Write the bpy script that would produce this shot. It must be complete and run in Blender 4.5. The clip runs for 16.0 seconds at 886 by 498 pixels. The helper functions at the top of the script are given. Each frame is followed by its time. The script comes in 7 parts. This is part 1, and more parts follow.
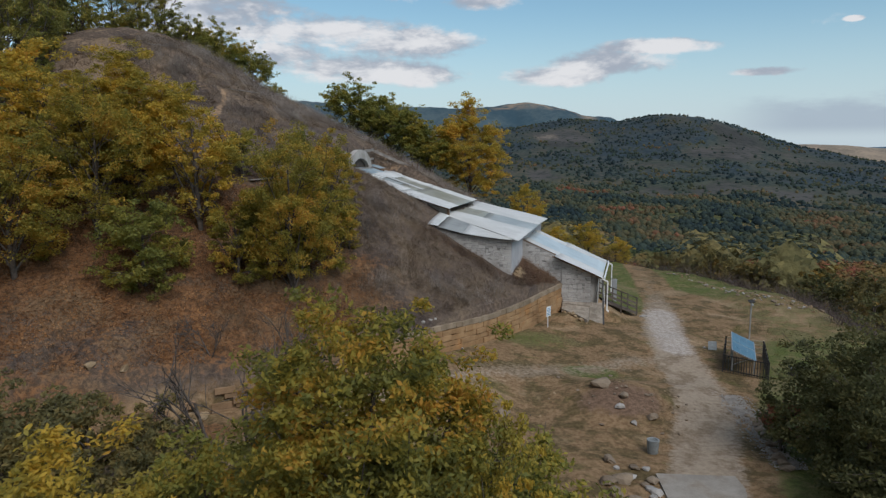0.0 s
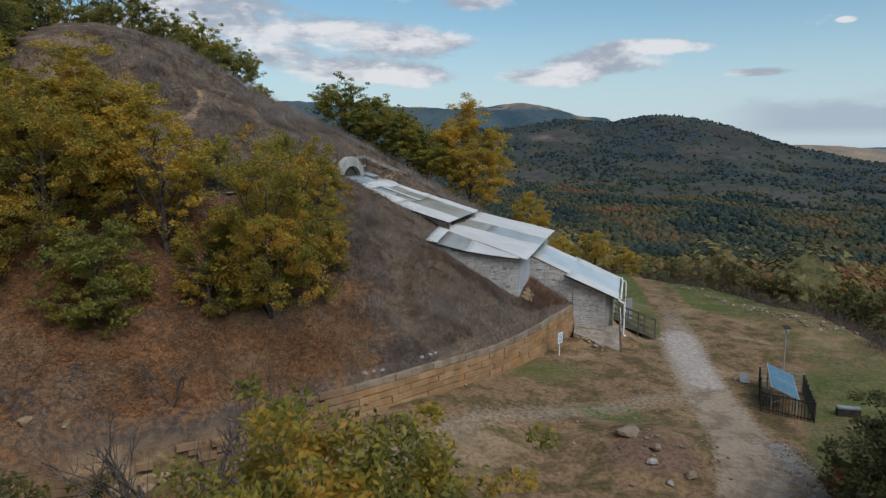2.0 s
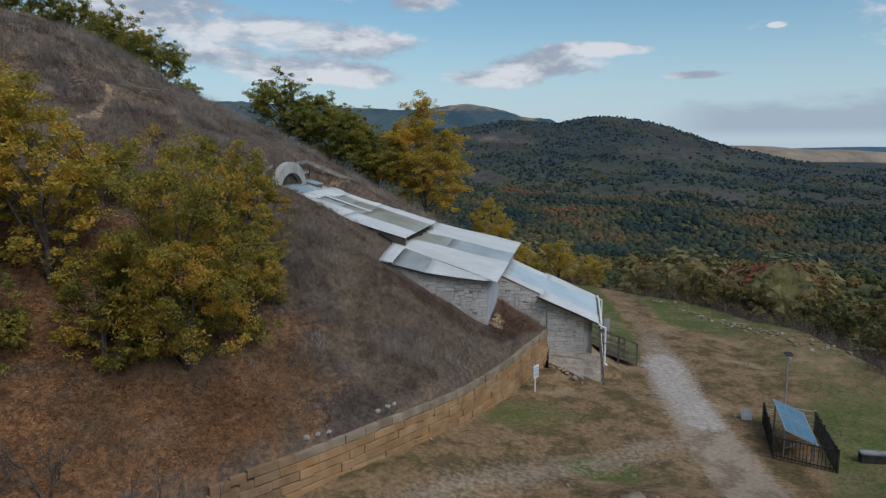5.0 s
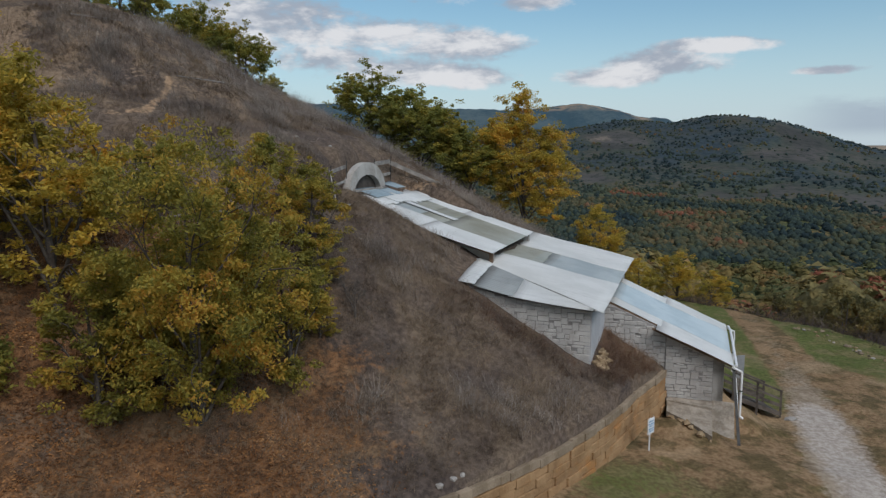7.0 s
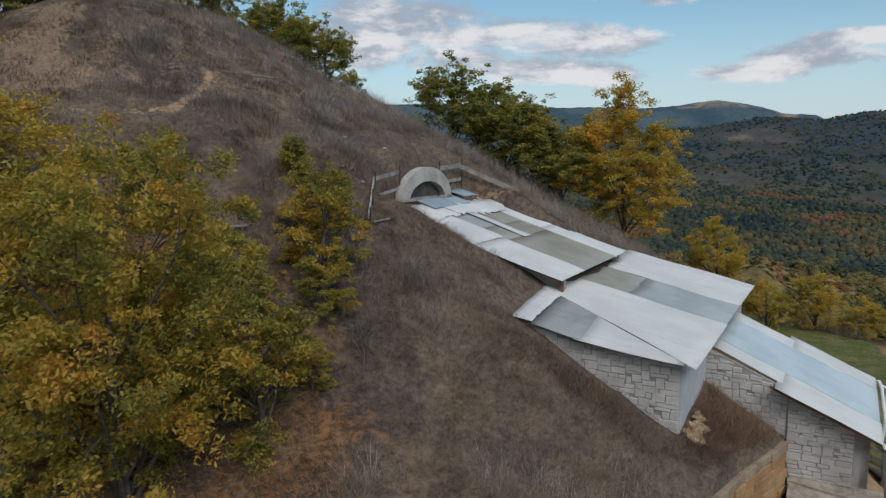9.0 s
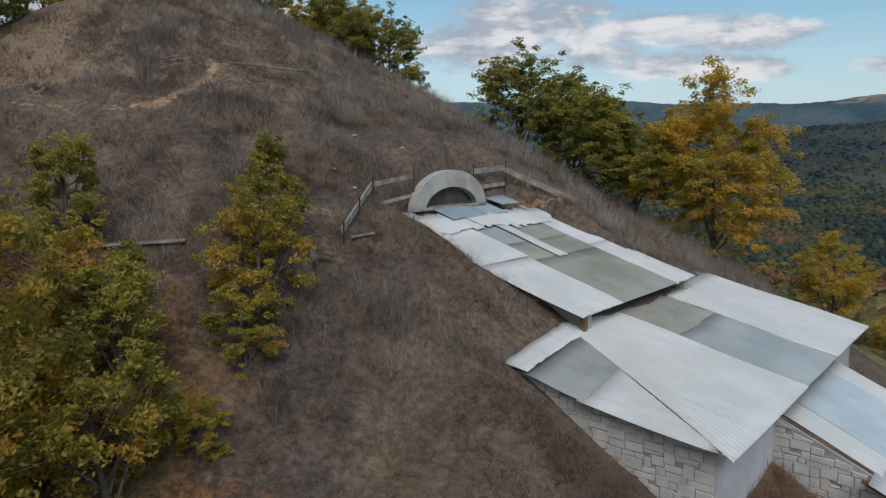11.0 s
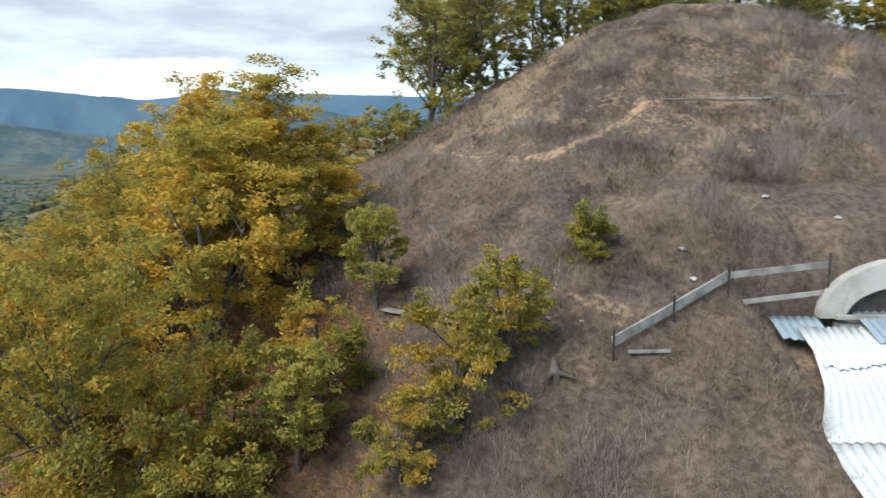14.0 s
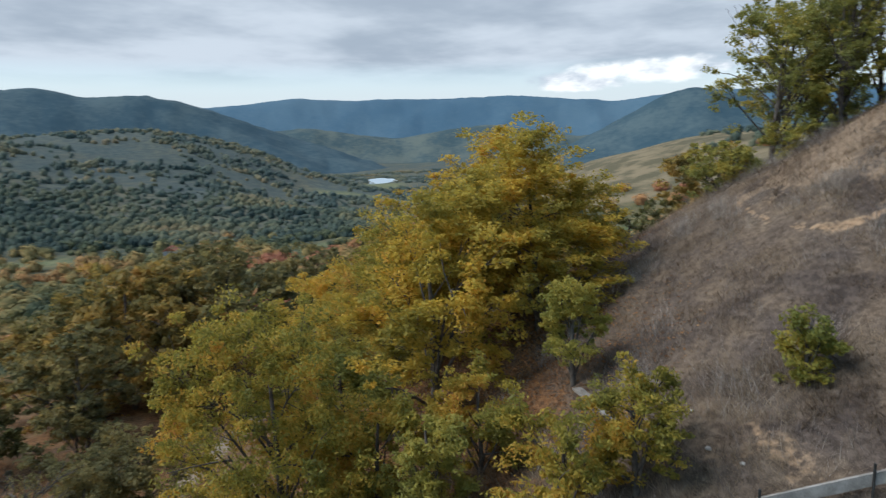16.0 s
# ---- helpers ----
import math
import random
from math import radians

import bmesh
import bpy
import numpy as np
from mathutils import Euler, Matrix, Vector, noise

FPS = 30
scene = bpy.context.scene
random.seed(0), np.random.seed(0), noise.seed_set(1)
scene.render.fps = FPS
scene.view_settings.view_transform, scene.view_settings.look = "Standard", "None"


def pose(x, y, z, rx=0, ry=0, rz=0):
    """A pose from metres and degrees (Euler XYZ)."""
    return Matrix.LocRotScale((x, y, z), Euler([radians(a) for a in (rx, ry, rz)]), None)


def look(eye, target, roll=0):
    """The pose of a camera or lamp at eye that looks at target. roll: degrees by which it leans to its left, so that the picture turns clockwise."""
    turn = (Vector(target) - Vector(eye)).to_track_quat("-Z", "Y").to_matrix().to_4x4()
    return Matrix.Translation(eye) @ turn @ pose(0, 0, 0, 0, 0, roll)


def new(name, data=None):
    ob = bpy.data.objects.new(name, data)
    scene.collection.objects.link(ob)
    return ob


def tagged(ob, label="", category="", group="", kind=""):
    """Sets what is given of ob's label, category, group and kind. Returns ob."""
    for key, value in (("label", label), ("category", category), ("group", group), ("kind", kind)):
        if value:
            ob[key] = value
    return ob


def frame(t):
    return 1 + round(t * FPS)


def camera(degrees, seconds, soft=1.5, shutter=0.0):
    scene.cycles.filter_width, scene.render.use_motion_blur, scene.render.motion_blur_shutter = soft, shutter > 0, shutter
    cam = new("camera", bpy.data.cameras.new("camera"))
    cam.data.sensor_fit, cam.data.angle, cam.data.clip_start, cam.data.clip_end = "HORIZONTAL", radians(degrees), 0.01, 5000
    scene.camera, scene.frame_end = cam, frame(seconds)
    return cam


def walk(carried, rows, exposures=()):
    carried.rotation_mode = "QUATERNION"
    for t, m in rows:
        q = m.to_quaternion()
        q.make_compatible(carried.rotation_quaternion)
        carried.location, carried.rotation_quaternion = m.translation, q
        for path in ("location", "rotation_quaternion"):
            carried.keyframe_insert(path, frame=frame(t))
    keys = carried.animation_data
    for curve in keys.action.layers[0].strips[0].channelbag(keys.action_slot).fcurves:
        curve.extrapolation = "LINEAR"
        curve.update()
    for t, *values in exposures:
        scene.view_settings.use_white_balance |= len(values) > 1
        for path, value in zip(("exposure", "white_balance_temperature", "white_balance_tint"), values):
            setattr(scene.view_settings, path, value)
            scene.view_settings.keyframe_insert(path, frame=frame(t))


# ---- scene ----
cam = camera(64.5, 16.0, 1.3, 0.35)
METRES, EYE, TILT, LEAN, TURN = 42.0, 10.08, -8.3, 0.0, 0.0
ROWS = [
    (0.0, 0.0, 0.0, 0.0, -0.0, 0.0, 0.0),
    (0.5, -0.0016, 0.0265, 0.0066, -0.26, -0.0, 0.04),
    (1.0, -0.0025, 0.0442, 0.0108, -0.32, 0.0, 0.07),
    (1.5, -0.0033, 0.0596, 0.0146, -0.31, 0.01, 0.07),
    (2.0, -0.0062, 0.0923, 0.0225, -0.44, 0.02, 0.03),
    (2.5, -0.0095, 0.1243, 0.0283, -2.3, 0.03, 0.31),
    (3.0, -0.0129, 0.1558, 0.0334, -4.8, 0.02, 0.69),
    (5.5, -0.0135, 0.2355, 0.0471, -4.58, 0.09, 0.75),
    (6.0, -0.0069, 0.2736, 0.0515, -0.26, 0.16, 0.15),
    (6.5, 0.0004, 0.3033, 0.0551, 2.1, 0.14, -0.21),
    (7.0, 0.0086, 0.3334, 0.0585, 4.05, 0.14, -0.47),
    (7.5, 0.0179, 0.3634, 0.0623, 6.24, 0.12, -0.75),
    (8.0, 0.0282, 0.3931, 0.0673, 9.07, 0.07, -1.15),
    (8.5, 0.0393, 0.4224, 0.0729, 11.6, -0.01, -1.51),
    (9.0, 0.0501, 0.4523, 0.0784, 14.2, -0.11, -1.85),
    (11.5, 0.117, 0.6064, 0.1016, 29.88, -1.04, -3.9),
    (12.0, 0.1299, 0.6398, 0.108, 37.33, -1.64, -4.75),
    (12.5, 0.1415, 0.6736, 0.1212, 47.38, -2.74, -5.89),
    (13.0, 0.1515, 0.7082, 0.1374, 57.75, -4.07, -6.74),
    (13.5, 0.1583, 0.743, 0.1539, 68.14, -5.54, -7.31),
    (14.0, 0.1615, 0.7786, 0.1692, 78.04, -6.93, -7.54),
    (14.5, 0.1604, 0.8132, 0.1841, 87.36, -8.23, -7.55),
    (15.0, 0.1555, 0.8466, 0.1987, 96.62, -9.48, -7.42),
    (15.5, 0.1464, 0.8779, 0.2127, 105.68, -10.67, -7.13),
    (16.0, 0.1334, 0.907, 0.2258, 114.69, -11.77, -6.57),
]
EXPOSURE = [(0.0, 0.02, 6350, 13), (1.6, 0.02, 6350, 13), (2.7, -0.08, 6100, 12), (5.6, -0.12, 6050, 12), (7.2, -0.02, 6350, 13), (9.2, 0.0, 6350, 13), (11.5, 0.02, 6400, 13), (12.5, 0.34, 6450, 12), (13.0, 0.70, 6430, 10), (13.5, 0.95, 6400, 9), (14.0, 1.14, 6400, 9), (14.5, 1.03, 6400, 9), (15.2, 0.80, 6250, 9), (16.0, 0.64, 6200, 9)]
walk(cam, [(t, pose(0, 0, EYE, TILT, LEAN, TURN) @ pose(METRES * x, METRES * y, METRES * z, 90 + pitch, roll, yaw)) for t, x, y, z, yaw, pitch, roll in ROWS], EXPOSURE)

# ---- world, sun, exposure ----
SUN_AZ, SUN_EL = 148.0, 48.0          # degrees: clockwise from +y, and above the horizon
world = bpy.data.worlds.new("world")
scene.world = world
world.use_nodes = True


class Nodes:
    """Small helper that builds a node tree line by line."""

    def __init__(self, tree):
        self.t = tree
        tree.nodes.clear()

    def add(self, kind, **sets):
        n = self.t.nodes.new(kind)
        for k, v in sets.items():
            setattr(n, k, v)
        return n

    def link(self, a, b):
        self.t.links.new(a, b)

    def put(self, sock, v):
        if isinstance(v, bpy.types.NodeSocket):
            self.link(v, sock)
        else:
            sock.default_value = v

    def math(self, op, a, b=0.0, clamp=False):
        n = self.add("ShaderNodeMath", operation=op, use_clamp=clamp)
        self.put(n.inputs[0], a), self.put(n.inputs[1], b)
        return n.outputs[0]

    def mix(self, fac, a, b, blend="MIX"):
        n = self.add("ShaderNodeMix", data_type="RGBA", blend_type=blend)
        self.put(n.inputs[0], fac)
        for s, v in ((n.inputs[6], a), (n.inputs[7], b)):
            self.put(s, (*v, 1) if isinstance(v, tuple) and len(v) == 3 else v)
        return n.outputs[2]

    def noise(self, scale, vec=None, detail=4.0, rough=0.55, distort=0.0):
        n = self.add("ShaderNodeTexNoise")
        n.inputs["Scale"].default_value, n.inputs["Detail"].default_value = scale, detail
        n.inputs["Roughness"].default_value, n.inputs["Distortion"].default_value = rough, distort
        if vec is not None:
            self.link(vec, n.inputs["Vector"])
        return n.outputs[0]

    def span(self, v, a, b, lo=0.0, hi=1.0):
        n = self.add("ShaderNodeMapRange", clamp=True)
        n.interpolation_type = "SMOOTHSTEP"
        self.put(n.inputs[0], v)
        for i, x in enumerate((a, b, lo, hi)):
            n.inputs[i + 1].default_value = x
        return n.outputs[0]

    def ramp(self, fac, stops):
        n = self.add("ShaderNodeValToRGB")
        r = n.color_ramp
        while len(r.elements) < len(stops):
            r.elements.new(0.5)
        for e, (p, c) in zip(r.elements, stops):
            e.position, e.color = p, (*c, 1)
        self.link(fac, n.inputs[0])
        return n.outputs[0]

    def scaled(self, vec, x, y, z):
        n = self.add("ShaderNodeVectorMath", operation="MULTIPLY")
        self.link(vec, n.inputs[0])
        n.inputs[1].default_value = (x, y, z)
        return n.outputs[0]


CLOUDS = [(-11.0, 8.9, 9.0, 1.5), (-3.0, 8.0, 5.5, 1.3), (-7.5, 6.1, 7.0, 1.1), (-1.2, 5.6, 3.2, 0.9), (-16.5, 9.8, 8.0, 1.9), (-22.0, 8.0, 7.0, 2.0), (-13.0, 7.0, 5.0, 1.2), (-13.0, 13.0, 13.0, 2.0), (8.6, 5.5, 4.2, 0.75), (12.6, 6.4, 4.6, 0.95), (16.5, 7.5, 4.0, 0.6), (29.5, 8.65, 0.55, 0.17), (3.0, 11.2, 2.6, 0.7),
          (24.0, 5.4, 2.0, 0.3), (-40.0, 9.0, 12.0, 2.5), (-97.0, 5.6, 6.0, 0.9), (-103.5, 4.9, 4.0, 0.7), (50.0, 9.0, 14.0, 3.0), (75.0, 7.0, 12.0, 2.0)]   # azimuth, height, half width, half height


def build_sky():
    g = Nodes(world.node_tree)
    sky = g.add("ShaderNodeTexSky", sky_type="NISHITA", sun_disc=False)
    sky.sun_elevation, sky.sun_rotation = radians(SUN_EL), radians(SUN_AZ)
    sky.air_density, sky.dust_density, sky.ozone_density = 1.0, 1.0, 1.6
    coord = g.add("ShaderNodeTexCoord").outputs["Generated"]
    sep = g.add("ShaderNodeSeparateXYZ")
    g.link(coord, sep.inputs[0])
    x, y, z = sep.outputs
    az = g.math("MULTIPLY", g.math("ARCTAN2", x, y), 57.29578)
    el = g.math("MULTIPLY", g.math("ARCSINE", z), 57.29578)
    # puffs, flattened as clouds seen from the side are
    n1 = g.noise(7.0, g.scaled(coord, 1.0, 1.0, 2.6), 8.0, 0.58, 0.25)
    n2 = g.noise(11.0, g.scaled(coord, 1.0, 1.0, 3.4), 6.0, 0.6)
    n3 = g.noise(55.0, g.scaled(coord, 1.0, 1.0, 1.8), 4.0, 0.62)
    puff = None
    for a0, e0, wa, we in CLOUDS:
        da, de = g.math("DIVIDE", g.math("SUBTRACT", az, a0), wa), g.math("DIVIDE", g.math("SUBTRACT", el, e0), we)
        m = g.math("SUBTRACT", 1.0, g.math("ADD", g.math("MULTIPLY", da, da), g.math("MULTIPLY", de, de)))
        puff = m if puff is None else g.math("MAXIMUM", puff, m)
    puff = g.math("MAXIMUM", puff, -1.5)
    heap = g.math("ADD", g.math("ADD", g.math("MULTIPLY", puff, 0.62), g.math("ADD", 0.22, g.math("MULTIPLY", g.math("SUBTRACT", n3, 0.5), 0.9))), g.math("ADD", g.math("MULTIPLY", g.math("SUBTRACT", n1, 0.5), 2.5), g.math("MULTIPLY", g.math("SUBTRACT", n2, 0.5), 1.1)))
    cumulus = g.math("MULTIPLY", g.span(heap, -0.08, 0.72), 0.95)
    # tops face the light, bases lie in their own shade
    up = g.add("ShaderNodeVectorMath", operation="ADD")
    g.link(g.scaled(coord, 1.0, 1.0, 2.6), up.inputs[0])
    up.inputs[1].default_value = (0.02, 0.0, 0.085)
    lit = g.math("SUBTRACT", n1, g.noise(7.0, up.outputs[0], 8.0, 0.58, 0.25))
    # a low grey bank over the plain to the north-east
    bank = g.math("MULTIPLY", g.math("MULTIPLY", g.span(az, 20.0, 27.0), g.span(el, 0.5, 1.6)), g.span(g.math("ADD", el, g.math("MULTIPLY", g.math("SUBTRACT", n2, 0.5), 4.0)), 4.0, 2.4))
    # the overcast deck to the south-west, breaking up towards the north-east
    zz = g.math("ADD", g.math("MAXIMUM", z, 0.0), 0.09)
    deck = g.add("ShaderNodeCombineXYZ")
    g.link(g.math("DIVIDE", x, zz), deck.inputs[0])
    g.link(g.math("DIVIDE", y, zz), deck.inputs[1])
    d1 = g.noise(0.34, deck.outputs[0], 7.0, 0.55, 0.3)
    d2 = g.noise(0.8, deck.outputs[0], 5.0, 0.55)
    side = g.math("ADD", g.math("MULTIPLY", x, -0.86), g.math("MULTIPLY", y, -0.5))
    cover = g.math("ADD", d1, g.math("MULTIPLY", g.math("SUBTRACT", side, 0.12), 0.42))
    deck_f = g.math("MULTIPLY", g.span(cover, 0.50, 0.62), g.span(z, 0.075, 0.12))
    base = g.mix(g.span(z, 0.0, 0.20, 0.80, 0.06), g.mix(1.0, sky.outputs[0], (0.86, 1.09, 1.04), "MULTIPLY"), (5.2, 6.15, 6.75))
    glow = g.math("MULTIPLY", g.span(side, 0.35, 0.85), g.span(z, 0.14, 0.06))
    base = g.mix(g.math("MULTIPLY", bank, 0.8), base, (3.35, 4.05, 4.7))
    base = g.mix(g.math("MULTIPLY", glow, 0.85), base, (4.3, 4.65, 4.8))
    c_heap = g.mix(g.span(g.math("ADD", g.math("MULTIPLY", lit, 2.0), g.math("MULTIPLY", g.math("SUBTRACT", n2, 0.5), 0.9)), -0.15, 0.28), (3.35, 3.75, 4.3), (6.9, 6.95, 6.9))
    c_deck = g.mix(g.span(d2, 0.36, 0.64), (2.45, 2.85, 3.35), (3.95, 4.35, 4.8))
    out = g.mix(cumulus, g.mix(deck_f, base, c_deck), c_heap)
    bg = g.add("ShaderNodeBackground")
    g.link(out, bg.inputs[0])
    bg.inputs[1].default_value = 0.108
    g.link(bg.outputs[0], g.add("ShaderNodeOutputWorld").inputs[0])


build_sky()
sun = new("sun", bpy.data.lights.new("sun", "SUN"))
sun.data.energy, sun.data.angle, sun.data.color = 2.15, radians(38), (1.0, 0.96, 0.91)
sun.matrix_world = look((300 * math.sin(radians(SUN_AZ)) * math.cos(radians(SUN_EL)),
                         300 * math.cos(radians(SUN_AZ)) * math.cos(radians(SUN_EL)), 300 * math.sin(radians(SUN_EL))), (0, 0, 0))


# ---- materials ----
def material(name):
    m = bpy.data.materials.new(name)
    m.use_nodes = True
    return m, Nodes(m.node_tree)


def finish(g, colour, rough=0.85, height=None, strength=0.4, distance=0.02, metal=0.0, spec=0.3, through_light=None, alpha=None):
    b = g.add("ShaderNodeBsdfPrincipled")
    g.put(b.inputs["Base Color"], (*colour, 1) if isinstance(colour, tuple) else colour)
    g.put(b.inputs["Roughness"], rough)
    b.inputs["Metallic"].default_value = metal
    b.inputs["Specular IOR Level"].default_value = spec
    if height is not None:
        n = g.add("ShaderNodeBump")
        n.inputs["Strength"].default_value, n.inputs["Distance"].default_value = strength, distance
        g.link(height, n.inputs["Height"])
        g.link(n.outputs[0], b.inputs["Normal"])
    out = b.outputs[0]
    if through_light is not None:
        tr = g.add("ShaderNodeBsdfTranslucent")
        g.put(tr.inputs[0], colour)
        mx = g.add("ShaderNodeMixShader")
        mx.inputs[0].default_value = through_light
        g.link(out, mx.inputs[1]), g.link(tr.outputs[0], mx.inputs[2])
        out = mx.outputs[0]
    g.link(out, g.add("ShaderNodeOutputMaterial").inputs[0])


def position(g):
    return g.add("ShaderNodeNewGeometry").outputs["Position"]


def local(g):
    return g.add("ShaderNodeTexCoord").outputs["Object"]


def plain(name, a, b, scale=3.0, rough=0.8, bump=0.3, fine=40.0, metal=0.0, spec=0.3, dist=0.01, through_light=None, piece=0.0, stain=None):
    """Two tones mixed at two scales, with grain relief; piece: how much each object differs in tone."""
    m, g = material(name)
    p = position(g)
    big, small = g.noise(scale, p, 5), g.noise(fine, p, 3)
    f = g.math("ADD", g.math("MULTIPLY", big, 0.7), g.math("MULTIPLY", small, 0.3))
    c = g.mix(g.span(f, 0.36, 0.64), a, b)
    if stain:
        c = g.mix(g.span(g.noise(scale * 0.6, p, 6, 0.65), 0.52, 0.72, 0.0, 0.75), c, stain)
    if piece:
        r = g.add("ShaderNodeObjectInfo").outputs["Random"]
        h = g.add("ShaderNodeHueSaturation")
        g.link(g.math("ADD", g.math("MULTIPLY", r, piece), 1.0 - piece / 2), h.inputs["Value"])
        g.link(c, h.inputs["Color"])
        c = h.outputs[0]
    finish(g, c, rough, f, bump, dist, metal, spec, through_light)
    return m


def leaf_material(name, stops, through_light=0.52):
    m, g = material(name)
    rnd = g.add("ShaderNodeNewGeometry").outputs["Random Per Island"]
    obj = g.add("ShaderNodeObjectInfo").outputs["Random"]
    p = position(g)
    v = g.math("ADD", g.math("MULTIPLY", rnd, 0.34), g.math("MULTIPLY", g.span(g.noise(0.75, p, 3), 0.32, 0.68), 0.56))
    v = g.math("ADD", v, g.math("MULTIPLY", obj, 0.12), True)
    c = g.ramp(v, stops)
    val = g.add("ShaderNodeHueSaturation")
    g.link(g.math("ADD", g.math("MULTIPLY", g.noise(37.0, p, 1), 0.5), 0.78), val.inputs["Value"])
    g.link(c, val.inputs["Color"])
    finish(g, val.outputs[0], 0.6, None, spec=0.25, through_light=through_light)
    return m


M = {}
M["bark"] = plain("bark", (0.055, 0.045, 0.038), (0.13, 0.11, 0.095), 6, 0.95, 0.8, 30)
M["leaf_oak"] = leaf_material("leaf_oak", [(0.0, (0.128, 0.127, 0.041)), (0.36, (0.248, 0.227, 0.046)), (0.62, (0.405, 0.312, 0.054)), (0.84, (0.544, 0.329, 0.056)), (1.0, (0.497, 0.215, 0.052))])
M["leaf_green"] = leaf_material("leaf_green", [(0.0, (0.125, 0.145, 0.047)), (0.45, (0.237, 0.239, 0.056)), (0.75, (0.365, 0.305, 0.059)), (1.0, (0.563, 0.369, 0.059))])
M["leaf_lime"] = leaf_material("leaf_lime", [(0.0, (0.127, 0.138, 0.059)), (0.45, (0.251, 0.251, 0.069)), (0.75, (0.394, 0.332, 0.076)), (1.0, (0.531, 0.390, 0.079))], 0.55)
M["leaf_dark"] = leaf_material("leaf_dark", [(0.0, (0.067, 0.076, 0.034)), (0.6, (0.129, 0.129, 0.051)), (1.0, (0.230, 0.190, 0.062))])
M["leaf_amber"] = leaf_material("leaf_amber", [(0.0, (0.222, 0.203, 0.051)), (0.36, (0.407, 0.320, 0.056)), (0.72, (0.593, 0.401, 0.059)), (1.0, (0.629, 0.305, 0.059))])
M["leaf_dull"] = leaf_material("leaf_dull", [(0.0, (0.102, 0.104, 0.056)), (0.45, (0.187, 0.169, 0.071)), (0.75, (0.278, 0.218, 0.077)), (1.0, (0.386, 0.247, 0.077))])
M["leaf_turning"] = leaf_material("leaf_turning", [(0.0, (0.098, 0.108, 0.040)), (0.32, (0.200, 0.196, 0.046)), (0.56, (0.360, 0.290, 0.050)), (0.78, (0.510, 0.290, 0.046)), (1.0, (0.480, 0.205, 0.042))])
M["leaf_pale"] = leaf_material("leaf_pale", [(0.0, (0.165, 0.172, 0.056)), (0.45, (0.290, 0.278, 0.069)), (0.75, (0.390, 0.338, 0.074)), (1.0, (0.500, 0.364, 0.069))])
M["leaf_bronze"] = leaf_material("leaf_bronze", [(0.0, (0.139, 0.122, 0.050)), (0.4, (0.262, 0.202, 0.059)), (0.75, (0.381, 0.247, 0.065)), (1.0, (0.476, 0.255, 0.065))])
M["leaf_rust"] = leaf_material("leaf_rust", [(0.0, (0.182, 0.091, 0.055)), (0.5, (0.309, 0.137, 0.081)), (1.0, (0.473, 0.218, 0.146))])


